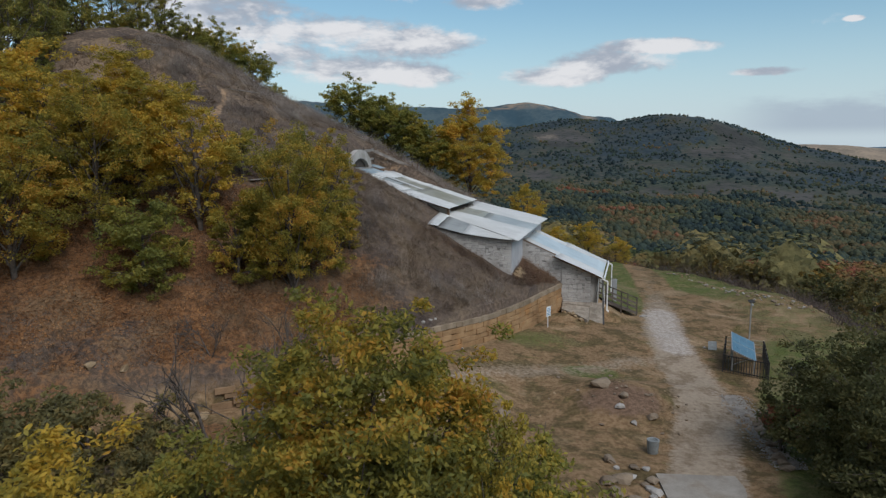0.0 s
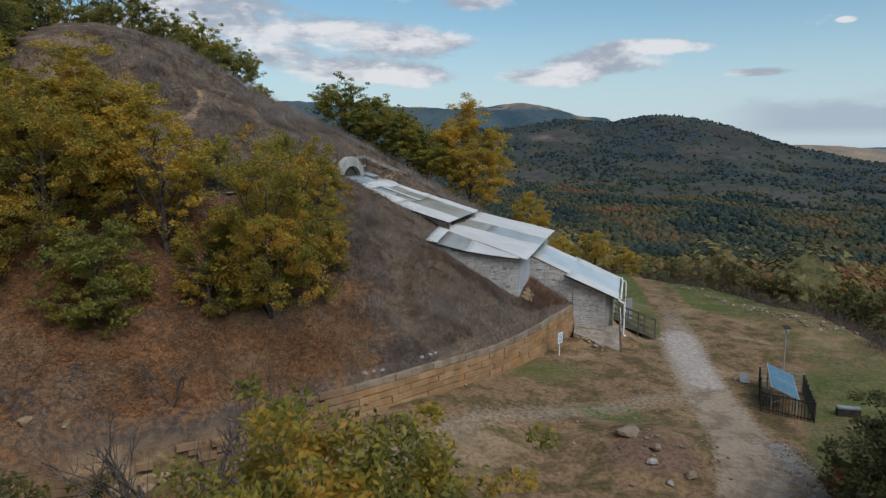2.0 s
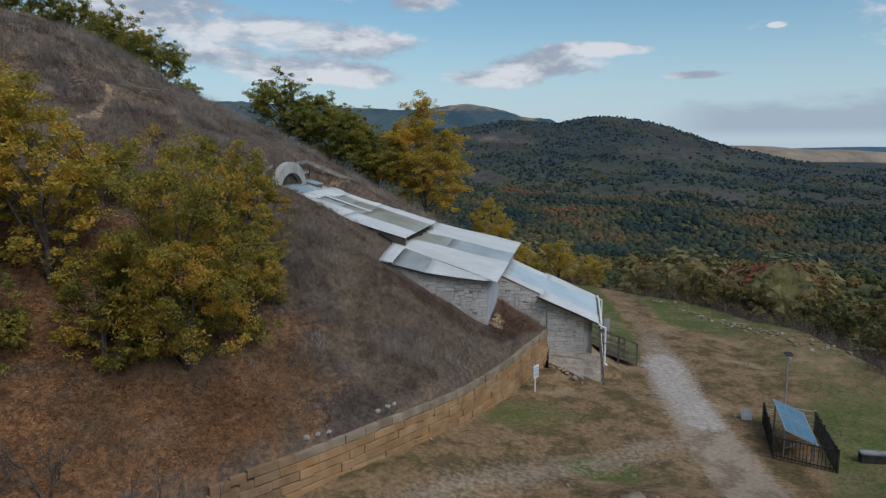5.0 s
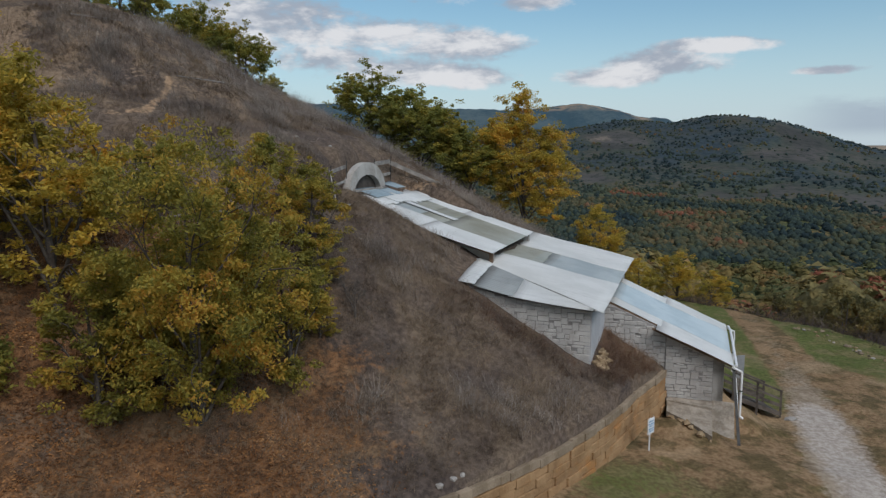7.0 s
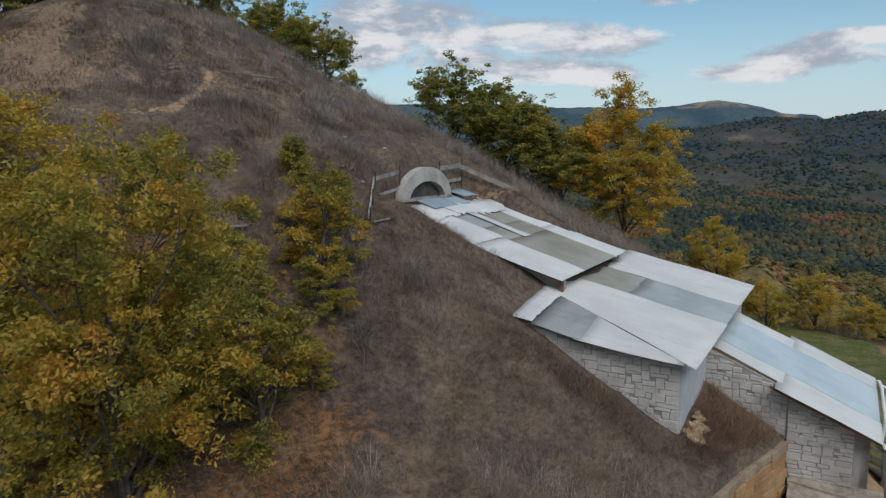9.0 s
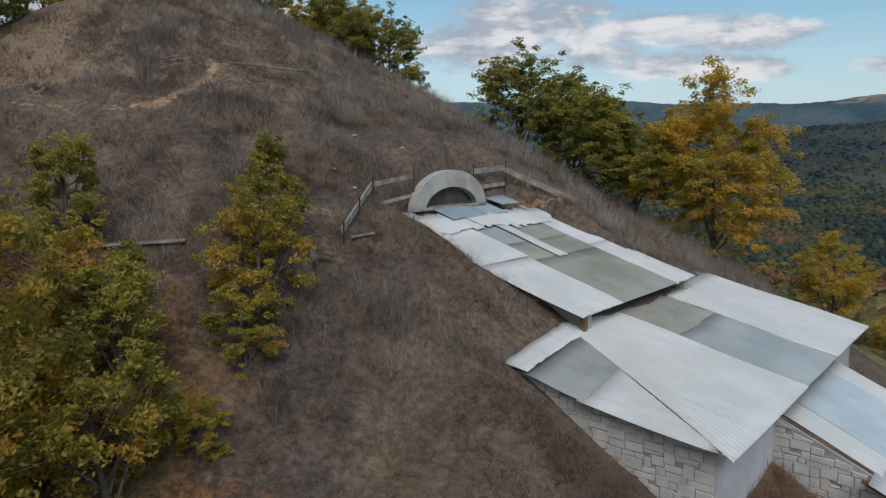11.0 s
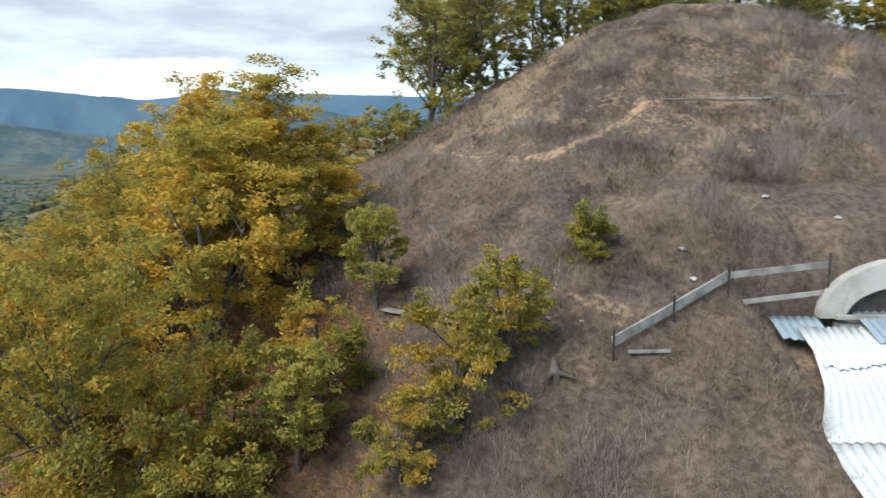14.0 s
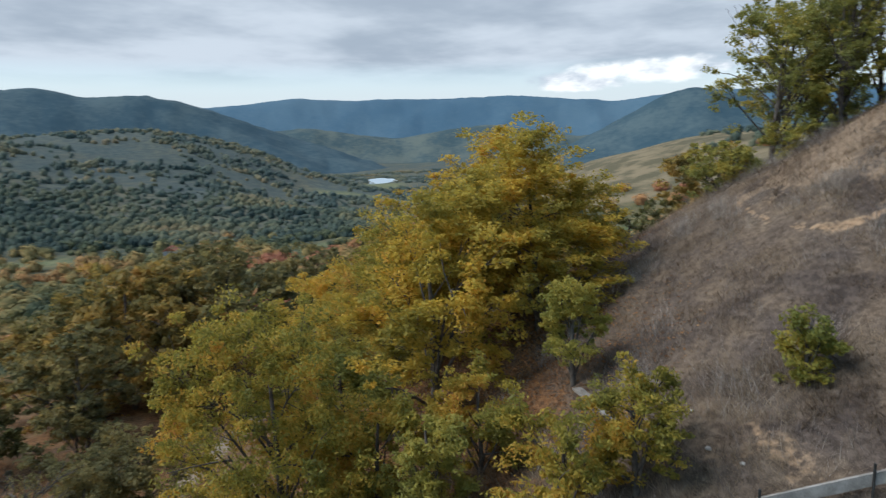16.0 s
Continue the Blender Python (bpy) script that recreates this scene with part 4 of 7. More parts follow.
def stones(wall, s0, s1, z0, top, face, axis, seed, course=0.17):
    """Facing stones on a wall: face is where it stands, axis 's' or 'w' the way it runs."""
    rng = random.Random(seed)
    z = z0
    below = {}
    while z < 6:
        h = course * rng.uniform(0.75, 1.25)
        above = {}
        a = s0
        while a < s1 - 0.02:
            b = min(a + rng.uniform(0.15, 0.5), s1)
            if s1 - b < 0.15:
                b = s1
            g = 0.005
            # beds step up and down, as random ashlar does
            lift = rng.choice((-0.06, -0.03, 0.0, 0.0, 0.03, 0.06))
            for i in range(int(a * 20), int(b * 20) + 1):
                above[i] = z + h + lift
            za, zb = below.get(int((a + b) * 10), z) + g, z + h + lift - g
            ta, tb = min(zb, top(a) - 0.03), min(zb, top(b) - 0.03)
            if ta - za > 0.02 and tb - za > 0.02:
                bm = bmesh.new()
                o = rng.uniform(0.018, 0.034)
                j = [rng.uniform(-0.012, 0.012) for _ in range(8)]
                back = face + 0.01
                front = face - o
                if axis == "s":
                    pts = [(a + g, back, za), (b - g, back, za), (b - g, back, tb), (a + g, back, ta),
                           (a + g + 0.012 + j[0], front, za + 0.012 + j[1]), (b - g - 0.012 + j[2], front, za + 0.012 + j[3]), (b - g - 0.012 + j[4], front, tb - 0.012 + j[5]), (a + g + 0.012 + j[6], front, ta - 0.012 + j[7])]
                v = [bm.verts.new(p) for p in pts]
                for q in ((4, 5, 6, 7), (0, 1, 5, 4), (1, 2, 6, 5), (2, 3, 7, 6), (3, 0, 4, 7)):
                    bm.faces.new([v[i] for i in q])
                part("stone", bm, M["facing"], wall)
            a = b
        z += h
        below = above
        if z > max(top(s0), top(s1)):
            break


def build_walls():
    # middle block
    def top2(s):
        return float(np.interp(s, (-1.1, 0.1, 1.24, 4.6), (5.80, 5.58, 5.28, 4.97)))

    bm = bmesh.new()
    prism(bm, [(-0.5, -5.55, 1.0), (4.15, -5.55, 1.0), (4.15, -5.55, top2(4.15)), (1.24, -5.55, top2(1.24)), (-0.5, -5.55, top2(-0.5))], (0, -0.27, 0))
    wall_a = part("side_wall", bm, M["mortar"], shelter, "grey stone-faced side wall")
    stones(wall_a, -0.5, 4.14, 2.0, top2, -5.82, "s", 4)
    bm = bmesh.new()
    prism(bm, [(4.18, -5.83, 0.8), (4.18, -2.1, 0.8), (4.18, -2.1, 5.02), (4.18, -5.83, 4.98)], (-0.22, 0, 0))
    part("front_wall", bm, M["plaster"], shelter, "smooth grey rendered wall")
    bm = bmesh.new()
    prism(bm, [(4.18, 3.2, 0.8), (4.18, 5.9, 0.8), (4.18, 5.9, 5.02), (4.18, 3.2, 5.02)], (-0.22, 0, 0))
    part("front_wall", bm, M["plaster"], shelter, "smooth grey rendered wall")
    bm = bmesh.new()
    prism(bm, [(4.18, -2.1, 4.2), (4.18, 3.2, 4.2), (4.18, 3.2, 5.02), (4.18, -2.1, 5.02)], (-0.22, 0, 0))
    part("front_wall", bm, M["plaster"], shelter, "smooth grey rendered wall")
    bm = bmesh.new()
    prism(bm, [(-0.6, 5.9, 1.0), (4.18, 5.9, 1.0), (4.18, 5.9, roof2(4.18, 0) - 0.08), (-0.6, 5.9, roof2(-0.6, 0) - 0.08)], (0, -0.25, 0))
    part("side_wall", bm, M["plaster"], shelter)
    bm = bmesh.new()
    prism(bm, [(-0.6, -5.7, 3.0), (-0.6, 5.8, 3.0), (-0.6, 5.8, 6.0), (-0.6, -3.0, 6.0), (-0.6, -5.7, 5.6)], (0.2, 0, 0))
    part("back_wall", bm, M["concrete"], shelter)
    # uppermost block
    for w, t, back in ((-3.2, 0.25, -4.0), (3.35, -0.25, -6.5)):
        bm = bmesh.new()
        prism(bm, [(back, w, 4.5), (-0.08, w, 4.5), (-0.08, w, roof1(-0.08, 0) - 0.05), (back, w, roof1(back, 0) - 0.05)], (0, t, 0))
        part("side_wall", bm, M["concrete"], shelter, "plastered wall under the upper roof")
    for s in (-1.75, -0.1):
        bm = bmesh.new()
        beam(bm, (s, -3.3, 5.4), (s, -3.3, roof1(s, 0) - 0.04), 0.14, 0.14)
        part("post", bm, M["timber_brown"], shelter)
    bm = bmesh.new()
    beam(bm, (-4.0, -3.36, roof1(-4, 0) - 0.09), (0.0, -3.36, roof1(0, 0) - 0.09), 0.08, 0.1)
    part("eaves_board", bm, M["timber_brown"], shelter)
    bm = bmesh.new()
    beam(bm, (-0.06, -3.4, 6.46), (-0.06, 3.55, 6.46), 0.05, 0.05)
    part("eaves_board", bm, M["timber_grey"], shelter)

    # lowest block
    def top3(s):
        return roof3(s, 0) - 0.06

    bm = bmesh.new()
    prism(bm, [(4.15, -1.85, 0.0), (6.50, -1.85, 0.0), (6.50, -1.85, top3(6.50)), (4.15, -1.85, top3(4.15))], (0, -0.25, 0))
    wall_b = part("side_wall", bm, M["mortar"], shelter, "grey stone-faced side wall")
    stones(wall_b, 4.15, 6.5, 1.2, top3, -2.1, "s", 7)
    bm = bmesh.new()
    prism(bm, [(6.50, -1.85, 1.0), (8.24, -1.85, 1.0), (8.24, -1.85, top3(8.24)), (6.50, -1.85, top3(6.50))], (0, -0.31, 0))
    wall_c = part("facing_panel", bm, M["mortar"], shelter, "panel of light grey imitation stone")
    stones(wall_c, 6.51, 8.23, 1.02, top3, -2.16, "s", 8, 0.15)
    bm = bmesh.new()
    prism(bm, [(8.24, -1.85, 0.0), (8.62, -1.85, 0.0), (8.62, -1.85, top3(8.62)), (8.24, -1.85, top3(8.24))], (0, -0.2, 0))
    part("side_wall", bm, M["concrete"], shelter)
    bm = bmesh.new()
    prism(bm, [(4.15, 3.2, 0.0), (8.62, 3.2, 0.0), (8.62, 3.2, top3(8.62)), (4.15, 3.2, top3(4.15))], (0, -0.25, 0))
    part("side_wall", bm, M["plaster"], shelter)
    bm = bmesh.new()
    prism(bm, [(8.62, -2.05, 0.0), (8.62, -0.7, 0.0), (8.62, -0.7, top3(8.62)), (8.62, -2.05, top3(8.62))], (-0.22, 0, 0))
    part("front_wall", bm, M["concrete"], shelter)
    bm = bmesh.new()
    prism(bm, [(8.62, 0.6, 0.0), (8.62, 3.2, 0.0), (8.62, 3.2, top3(8.62)), (8.62, 0.6, top3(8.62))], (-0.22, 0, 0))
    part("front_wall", bm, M["concrete"], shelter)
    bm = bmesh.new()
    box(bm, 8.45, 8.52, -0.7, 0.6, 0.9, 2.62)
    part("door", bm, M["timber_brown"], shelter, "dark wooden door under the eaves")
    # footing below the panel
    bm = bmesh.new()
    prism(bm, [(6.62, -2.1, -0.3), (8.25, -2.1, -0.3), (8.25, -2.75, -0.3), (6.62, -2.45, -0.3)], (0, 0, 1.28))
    part("footing", bm, M["rubble"], shelter, "rough concrete footing")
    bm = bmesh.new()
    prism(bm, [(8.25, -2.05, -0.3), (8.25, -2.05, 1.02), (8.25, -3.3, 0.12), (8.25, -3.3, -0.3)], (0.78, 0, 0))
    part("apron", bm, M["rubble"], shelter, "sloping rough concrete apron")
    bm = bmesh.new()
    beam(bm, (6.0, -2.45, roof3(6.2, 0) - 0.03), (8.86, -2.55, roof3(8.86, 0) - 0.06), 0.05, 0.09)
    part("eaves_board", bm, M["timber_brown"], shelter)
    bm = bmesh.new()
    beam(bm, (4.2, -1.98, roof3(4.2, 0) - 0.05), (6.25, -1.98, roof3(6.25, 0) - 0.05), 0.05, 0.09)
    part("eaves_board", bm, M["timber_brown"], shelter)


build_walls()
build_roofs()


# ---- concrete arch over the tomb ----
def build_arch():
    ob = thing("concrete_arch", HOUSE @ pose(-6.75, -0.44, 0, 0, 0, 0), "grey concrete half-round vault over the tomb entrance", "arch")
    n = 28
    bm = bmesh.new()
    rows = []
    for s, lift in ((0.0, 0.0), (-0.32, 0.0)):
        for ro, h in ((1.86, 1.28), (1.34, 0.72)):
            rows.append([bm.verts.new((s, ro * math.cos(math.pi * k / n), 8.6 + lift + h * math.sin(math.pi * k / n))) for k in range(n + 1)])
    fo, fi, bo, bi = rows
    for k in range(n):
        for a, b in ((fo, fi), (bi, bo), (bo, fo), (fi, bi)):
            bm.faces.new((a[k], a[k + 1], b[k + 1], b[k]))
    for k in (0, n):
        bm.faces.new((fo[k], fi[k], bi[k], bo[k]))
    bmesh.ops.recalc_face_normals(bm, faces=bm.faces)
    part("vault", bm, M["concrete"], ob, "grey concrete vault ring")
    # added dark sheet stands in for the unlit depth behind the vault
    bm = bmesh.new()
    box(bm, -0.31, -0.26, -1.4, 1.4, 8.0, 9.29)
    part("back_wall", bm, M["timber_dark"], ob)
    bm = bmesh.new()
    box(bm, -0.25, 0.1, -1.5, 1.5, 8.2, 8.5)
    part("floor_slab", bm, M["concrete"], ob)
    bm = bmesh.new()
    beam(bm, (0.12, -1.62, 8.66), (0.12, 1.62, 8.68), 0.14, 0.08)
    part("sill_beam", bm, M["timber_grey"], ob, "pale timber sill")


build_arch()

# ---- retaining wall of sandstone blocks ----
M["sandstone"] = plain("sandstone", (0.250, 0.147, 0.070), (0.365, 0.230, 0.118), 1.3, 0.94, 0.9, 18, dist=0.04, piece=0.18, stain=(0.37, 0.165, 0.048))
M["sandstone_cap"] = plain("weathered_sandstone", (0.189, 0.142, 0.095), (0.301, 0.237, 0.168), 1.8, 0.95, 0.8, 22, dist=0.02, piece=0.25)


M["sandstone_old"] = plain("old_sandstone", (0.165, 0.104, 0.058), (0.255, 0.165, 0.095), 1.8, 0.95, 0.8, 22, dist=0.02, piece=0.3)


def build_retaining_wall():
    wall = thing("retaining_wall", Matrix.Identity(4), "curved dry retaining wall of squared sandstone blocks", "wall", kind="structure")
    rng = random.Random(12)

    def at(deg, off, z):
        r = float(wall_radius(deg)) + off
        return (CX + r * math.cos(radians(deg)), CY + r * math.sin(radians(deg)), z)

    for c in range(9):
        deg = -16.2
        while deg > -84:
            step = math.degrees(rng.uniform(0.38, 0.95) / 26)
            d1 = deg - step
            mid = (deg + d1) / 2
            top, foot = float(wall_top(mid)), float(wall_foot(mid)) - 0.25
            zt = top + 0.06 - 0.268 * c
            zb = zt - 0.262
            if zt > foot:
                o = rng.uniform(-0.03, 0.04) if mid > -60 else rng.uniform(-0.10, 0.08)
                gap = 0.009
                if not (mid < -57 and rng.random() < (0.75 if c == 0 else 0.4 if c == 1 else 0.0)):
                    bm = bmesh.new()
                    v = []
                    for z in (zb + 0.008, zt - 0.004):
                        for dd, off in ((deg - gap * 0.6, 0.12 + o), (d1 + gap * 0.6, 0.12 + o), (d1 + gap * 0.6, -0.34), (deg - gap * 0.6, -0.34)):
                            v.append(bm.verts.new(Vector(at(dd, off + rng.uniform(-0.012, 0.012), z + rng.uniform(-0.012, 0.012)))))
                    for q in ((3, 2, 1, 0), (4, 5, 6, 7), (0, 1, 5, 4), (1, 2, 6, 5), (2, 3, 7, 6), (3, 0, 4, 7)):
                        bm.faces.new([v[i] for i in q])
                    bmesh.ops.recalc_face_normals(bm, faces=bm.faces)
                    bmesh.ops.bevel(bm, geom=bm.edges[:], offset=0.013, segments=1, affect="EDGES")
                    part("block", bm, M["sandstone_old"] if mid < -52 else M["sandstone_cap"] if c == 0 else M["sandstone"], wall)
            deg = d1
    return wall


build_retaining_wall()


# ---- trees ----
def tube_arrays(pts, radii, sides):
    pts, radii = np.asarray(pts, float), np.asarray(radii, float)
    d = np.gradient(pts, axis=0)
    d /= np.linalg.norm(d, axis=1)[:, None] + 1e-9
    s = np.cross(d, (0.31, 0.87, 0.38))
    s /= np.linalg.norm(s, axis=1)[:, None] + 1e-9
    t = np.cross(d, s)
    a = 2 * math.pi * np.arange(sides) / sides
    v = pts[:, None] + (s[:, None] * np.cos(a)[None, :, None] + t[:, None] * np.sin(a)[None, :, None]) * radii[:, None, None]
    i, k = np.meshgrid(np.arange(len(pts) - 1), np.arange(sides), indexing="ij")
    q = np.stack((i * sides + k, i * sides + (k + 1) % sides, (i + 1) * sides + (k + 1) % sides, (i + 1) * sides + k), -1).reshape(-1, 4)
    return v.reshape(-1, 3), q


def joined(pieces):
    vs, fs, n = [], [], 0
    for v, f in pieces:
        vs.append(v), fs.append(f + n)
        n += len(v)
    return np.vstack(vs), np.vstack(fs)


def leaf_cards(centres, size, rng, up=0.45):
    """Small bent leaves: one four-cornered blade at each centre, turned at random."""
    n = len(centres)
    nrm = rng.normal(size=(n, 3))
    nrm[:, 2] = np.abs(nrm[:, 2]) + up
    nrm /= np.linalg.norm(nrm, axis=1)[:, None]
    a = np.cross(nrm, rng.normal(size=(n, 3)))
    a /= np.linalg.norm(a, axis=1)[:, None] + 1e-9
    b = np.cross(nrm, a)
    L = (size * rng.uniform(0.6, 1.35, n))[:, None]
    c = np.asarray(centres)
    v = np.stack((c - a * L * 0.68, c + b * L * 0.29 - nrm * L * 0.1, c + a * L * 0.68, c - b * L * 0.29 + nrm * L * 0.08), 1).reshape(-1, 3)
    return v, np.arange(4 * n).reshape(-1, 4)


def tree_meshes(seed, height, radius, bare, clumps, per, leaf, limbs=11, spread=0.75, lean=0.0, slim=0.68, boughs=8):
    """Wood and leaves of one tree with its foot at the origin. bare: the share of the height below the crown."""
    rng = np.random.RandomState(seed)
    top = np.array((rng.uniform(-0.3, 0.3) * radius * 0.4 + lean, rng.uniform(-0.3, 0.3) * radius * 0.4, height * 0.76))
    ts = np.linspace(0, 1, 7)
    stem = np.stack([ts * top[0] + 0.10 * np.sin(3 * ts + seed) * ts, ts * top[1] + 0.10 * np.cos(2.5 * ts + seed) * ts, ts * top[2] - 0.25 * (1 - ts)], -1)
    r0 = (0.022 * height + 0.03) * slim
    wood = [tube_arrays(stem, r0 * (1 - 0.8 * ts) + 0.012, 8)]
    hb = bare * height
    hc, hr = (height + hb) / 2, (height - hb) / 2
    lobes = rng.normal(size=(9, 3))
    lobes /= np.linalg.norm(lobes, axis=1)[:, None]
    gain = rng.uniform(-0.40, 0.20, 9)

    def shell(d):
        m = 1.0 + (np.exp(6 * (d @ lobes.T - 1)) * gain).sum(-1)
        low = 1.0 + 0.4 * np.maximum(-d[..., 2:3], 0)
        return d * m[..., None] * np.concatenate((low * radius, low * radius, np.full_like(low, hr)), -1)

    tips = []
    for i in range(limbs):
        t0 = max(bare, 0.0) + (0.80 - max(bare, 0.0)) * (i + rng.rand()) / limbs
        t0 = max(t0, 0.12)
        start = np.array([np.interp(t0, ts, stem[:, k]) for k in range(3)])
        az = i * 2.4 + rng.uniform(-0.4, 0.4)
        el = rng.uniform(-0.75 if t0 < 0.4 else -0.15, 0.75) + 0.5 * (t0 - 0.4)
        d = np.array((math.cos(az) * math.cos(el), math.sin(az) * math.cos(el), math.sin(el)))
        end = np.array((top[0] * 0.5, top[1] * 0.5, hc)) + shell(d[None])[0] * spread
        mid = (start + end) / 2 + rng.normal(size=3) * 0.07 * radius + (0, 0, 0.06 * height)
        q = np.linspace(0, 1, 6)[:, None]
        line = (1 - q) ** 2 * start + 2 * q * (1 - q) * mid + q ** 2 * end
        rl = r0 * (1 - 0.75 * t0) * 0.55
        wood.append(tube_arrays(line, np.linspace(rl, rl * 0.2 + 0.006, 6), 6))
        for j in range(5):
            k = rng.uniform(0.35, 1.0)
            base = np.array([np.interp(k, q[:, 0], line[:, m]) for m in range(3)])
            d2 = d + rng.normal(size=3) * 0.55
            d2 /= np.linalg.norm(d2)
            e2 = base + d2 * radius * rng.uniform(0.25, 0.5) + (0, 0, 0.05 * height)
            m2 = (base + e2) / 2 + rng.normal(size=3) * 0.04 * radius
            qq = np.linspace(0, 1, 4)[:, None]
            l2 = (1 - qq) ** 2 * base + 2 * qq * (1 - qq) * m2 + qq ** 2 * e2
            wood.append(tube_arrays(l2, np.linspace(rl * 0.4, 0.006, 4), 4))
            tips.append(e2), tips.append(l2[2])
    tips = np.array(tips)
    mid_crown = np.array((top[0] * 0.5, top[1] * 0.5, hc))
    # boughs: leafy masses round the limbs' ends and over the crown's outside, with gaps between
    more = rng.normal(size=(limbs * boughs, 3))
    more[:, 2] += 0.15
    more /= np.linalg.norm(more, axis=1)[:, None]
    masses = shell(more) * rng.uniform(0.42, 0.98, len(more))[:, None] + mid_crown
    gap = rng.normal(size=(9, 3))
    gap = gap / np.linalg.norm(gap, axis=1)[:, None] * np.array((radius, radius, hr)) * 0.9 + (0, 0, hc)
    masses = masses[(np.linalg.norm(masses[:, None] - gap[None], axis=2) > 0.27 * radius).all(1)]
    crest = stem[-1] + rng.normal(size=(8, 3)) * (0.16 * radius, 0.16 * radius, 0.05 * height) + (0, 0, 0.13 * height)
    masses = np.vstack((masses, crest))
    rel = (tips - mid_crown) / np.array((radius, radius, hr))
    far = np.linalg.norm(rel, axis=1)
    tips = tips[far < 1.05 * (1.0 + (np.exp(6 * (rel / far[:, None] @ lobes.T - 1)) * gain).sum(-1))]
    masses = np.vstack((masses, tips[::2])) if len(tips) else masses
    pick = rng.randint(0, len(masses), max(clumps - len(tips), 10))
    pts = masses[pick] + rng.normal(size=(len(pick), 3)) * (0.12 * radius, 0.12 * radius, 0.085 * radius)
    centres = np.vstack((tips, pts))
    rc = 0.070 * radius + 0.105
    k = rng.normal(size=(len(centres), per, 3))
    k /= np.linalg.norm(k, axis=2)[:, :, None]
    k *= (rng.uniform(0.05, 1.0, (len(centres), per)) ** 0.5)[:, :, None] * (rc * rng.uniform(0.6, 1.5, len(centres)))[:, None, None]
    k[:, :, 2] *= 0.6
    pos = (centres[:, None] + k).reshape(-1, 3)
    pos = pos[pos[:, 2] > (0.06 if bare > 0 else bare) * height]
    crown = leaf_cards(pos, leaf, rng)
    return joined(wood), crown


KINDS = {}


def tree_kind(key, leafmat, *args, **kw):
    (wv, wf), (lv, lf) = tree_meshes(*args, **kw)
    KINDS[key] = (mesh_from("trunk", wv, wf, M["bark"], True), mesh_from("crown", lv, lf, M[leafmat]))


def plant(key, x, y, label, scale=1.0, turn=0.0, wide=1.0, sink=0.0, name="tree", group="", category="tree"):
    z = land1(x, y) - sink
    t = thing(name, pose(x, y, z, 0, 0, turn), label, category, group)
    t.scale = (scale * wide, scale * wide, scale)
    part_mesh("trunk", KINDS[key][0], t)
    part_mesh("crown", KINDS[key][1], t)
    return t


tree_kind("oak_a", "leaf_oak", 11, 7.0, 3.0, -0.06, 600, 105, 0.076, limbs=18)
tree_kind("fore_oak", "leaf_turning", 29, 7.55, 2.5, 0.02, 860, 86, 0.082, limbs=18, boughs=12)
tree_kind("oak_b", "leaf_oak", 12, 7.0, 3.2, 0.0, 450, 80, 0.085, limbs=15)
tree_kind("amber_a", "leaf_amber", 13, 9.0, 3.3, 0.0, 700, 84, 0.105, limbs=16, slim=0.5)
tree_kind("amber_b", "leaf_amber", 19, 6.0, 2.4, -0.08, 300, 70, 0.092, limbs=12)
tree_kind("green_a", "leaf_green", 14, 7.0, 2.7, 0.08, 460, 40, 0.135, limbs=14, slim=0.6)
tree_kind("green_b", "leaf_green", 15, 7.5, 2.5, 0.04, 440, 40, 0.135, limbs=14, slim=0.55)
tree_kind("crest_a", "leaf_lime", 24, 7.0, 2.5, 0.16, 165, 42, 0.118, limbs=13, slim=0.6)
tree_kind("crest_b", "leaf_lime", 25, 7.5, 2.2, 0.14, 155, 42, 0.118, limbs=13, slim=0.55)
tree_kind("bush_low", "leaf_lime", 26, 2.4, 1.5, -0.12, 90, 36, 0.12, limbs=8, slim=0.6)
tree_kind("bush_green", "leaf_green", 20, 3.6, 2.1, -0.1, 260, 56, 0.10, limbs=10, boughs=16)
tree_kind("dark_a", "leaf_dark", 16, 4.6, 2.9, -0.08, 620, 60, 0.10, limbs=14, boughs=20)
tree_kind("small_a", "leaf_oak", 17, 3.0, 1.3, -0.1, 190, 60, 0.075, limbs=11)
tree_kind("small_b", "leaf_oak", 21, 3.4, 1.2, -0.1, 180, 60, 0.075, limbs=11)
tree_kind("slender", "leaf_pale", 35, 3.6, 0.95, -0.1, 190, 60, 0.07, limbs=11)
tree_kind("scrub", "leaf_green", 22, 2.0, 0.55, -0.22, 130, 40, 0.07, limbs=10, slim=0.5)
tree_kind("rust_a", "leaf_rust", 18, 1.6, 0.6, 0.1, 40, 26, 0.08, limbs=6)

for key, leafy, seed, hh, rr in (("wood_a", "leaf_dull", 31, 6.0, 2.9), ("wood_b", "leaf_bronze", 32, 6.0, 2.9), ("wood_c", "leaf_dull", 33, 5.5, 2.8), ("wood_d", "leaf_dark", 34, 5.0, 2.9)):
    tree_kind(key, leafy, seed, hh, rr, 0.0, 210, 30, 0.215, limbs=10)

# on the slope
plant("oak_a", -6.4, 29.5, "bushy oak in green and yellow autumn leaf on the slope", 1.06, 20, wide=0.84, sink=0.75)
plant("amber_a", -14.8, 32.9, "tall amber autumn oak on the slope", 0.71, 10, wide=1.36, sink=0.2)
plant("amber_b", -17.6, 31.2, "amber and green autumn oak on the slope", 1.15, 130, wide=1.2, sink=0.2)
plant("amber_b", -10.8, 31.2, "low amber oak on the slope", 1.08, 70, wide=1.05, sink=0.2)
plant("oak_b", -14.6, 29.4, "yellow-green autumn oak on the slope", 0.98, 300, sink=0.2)
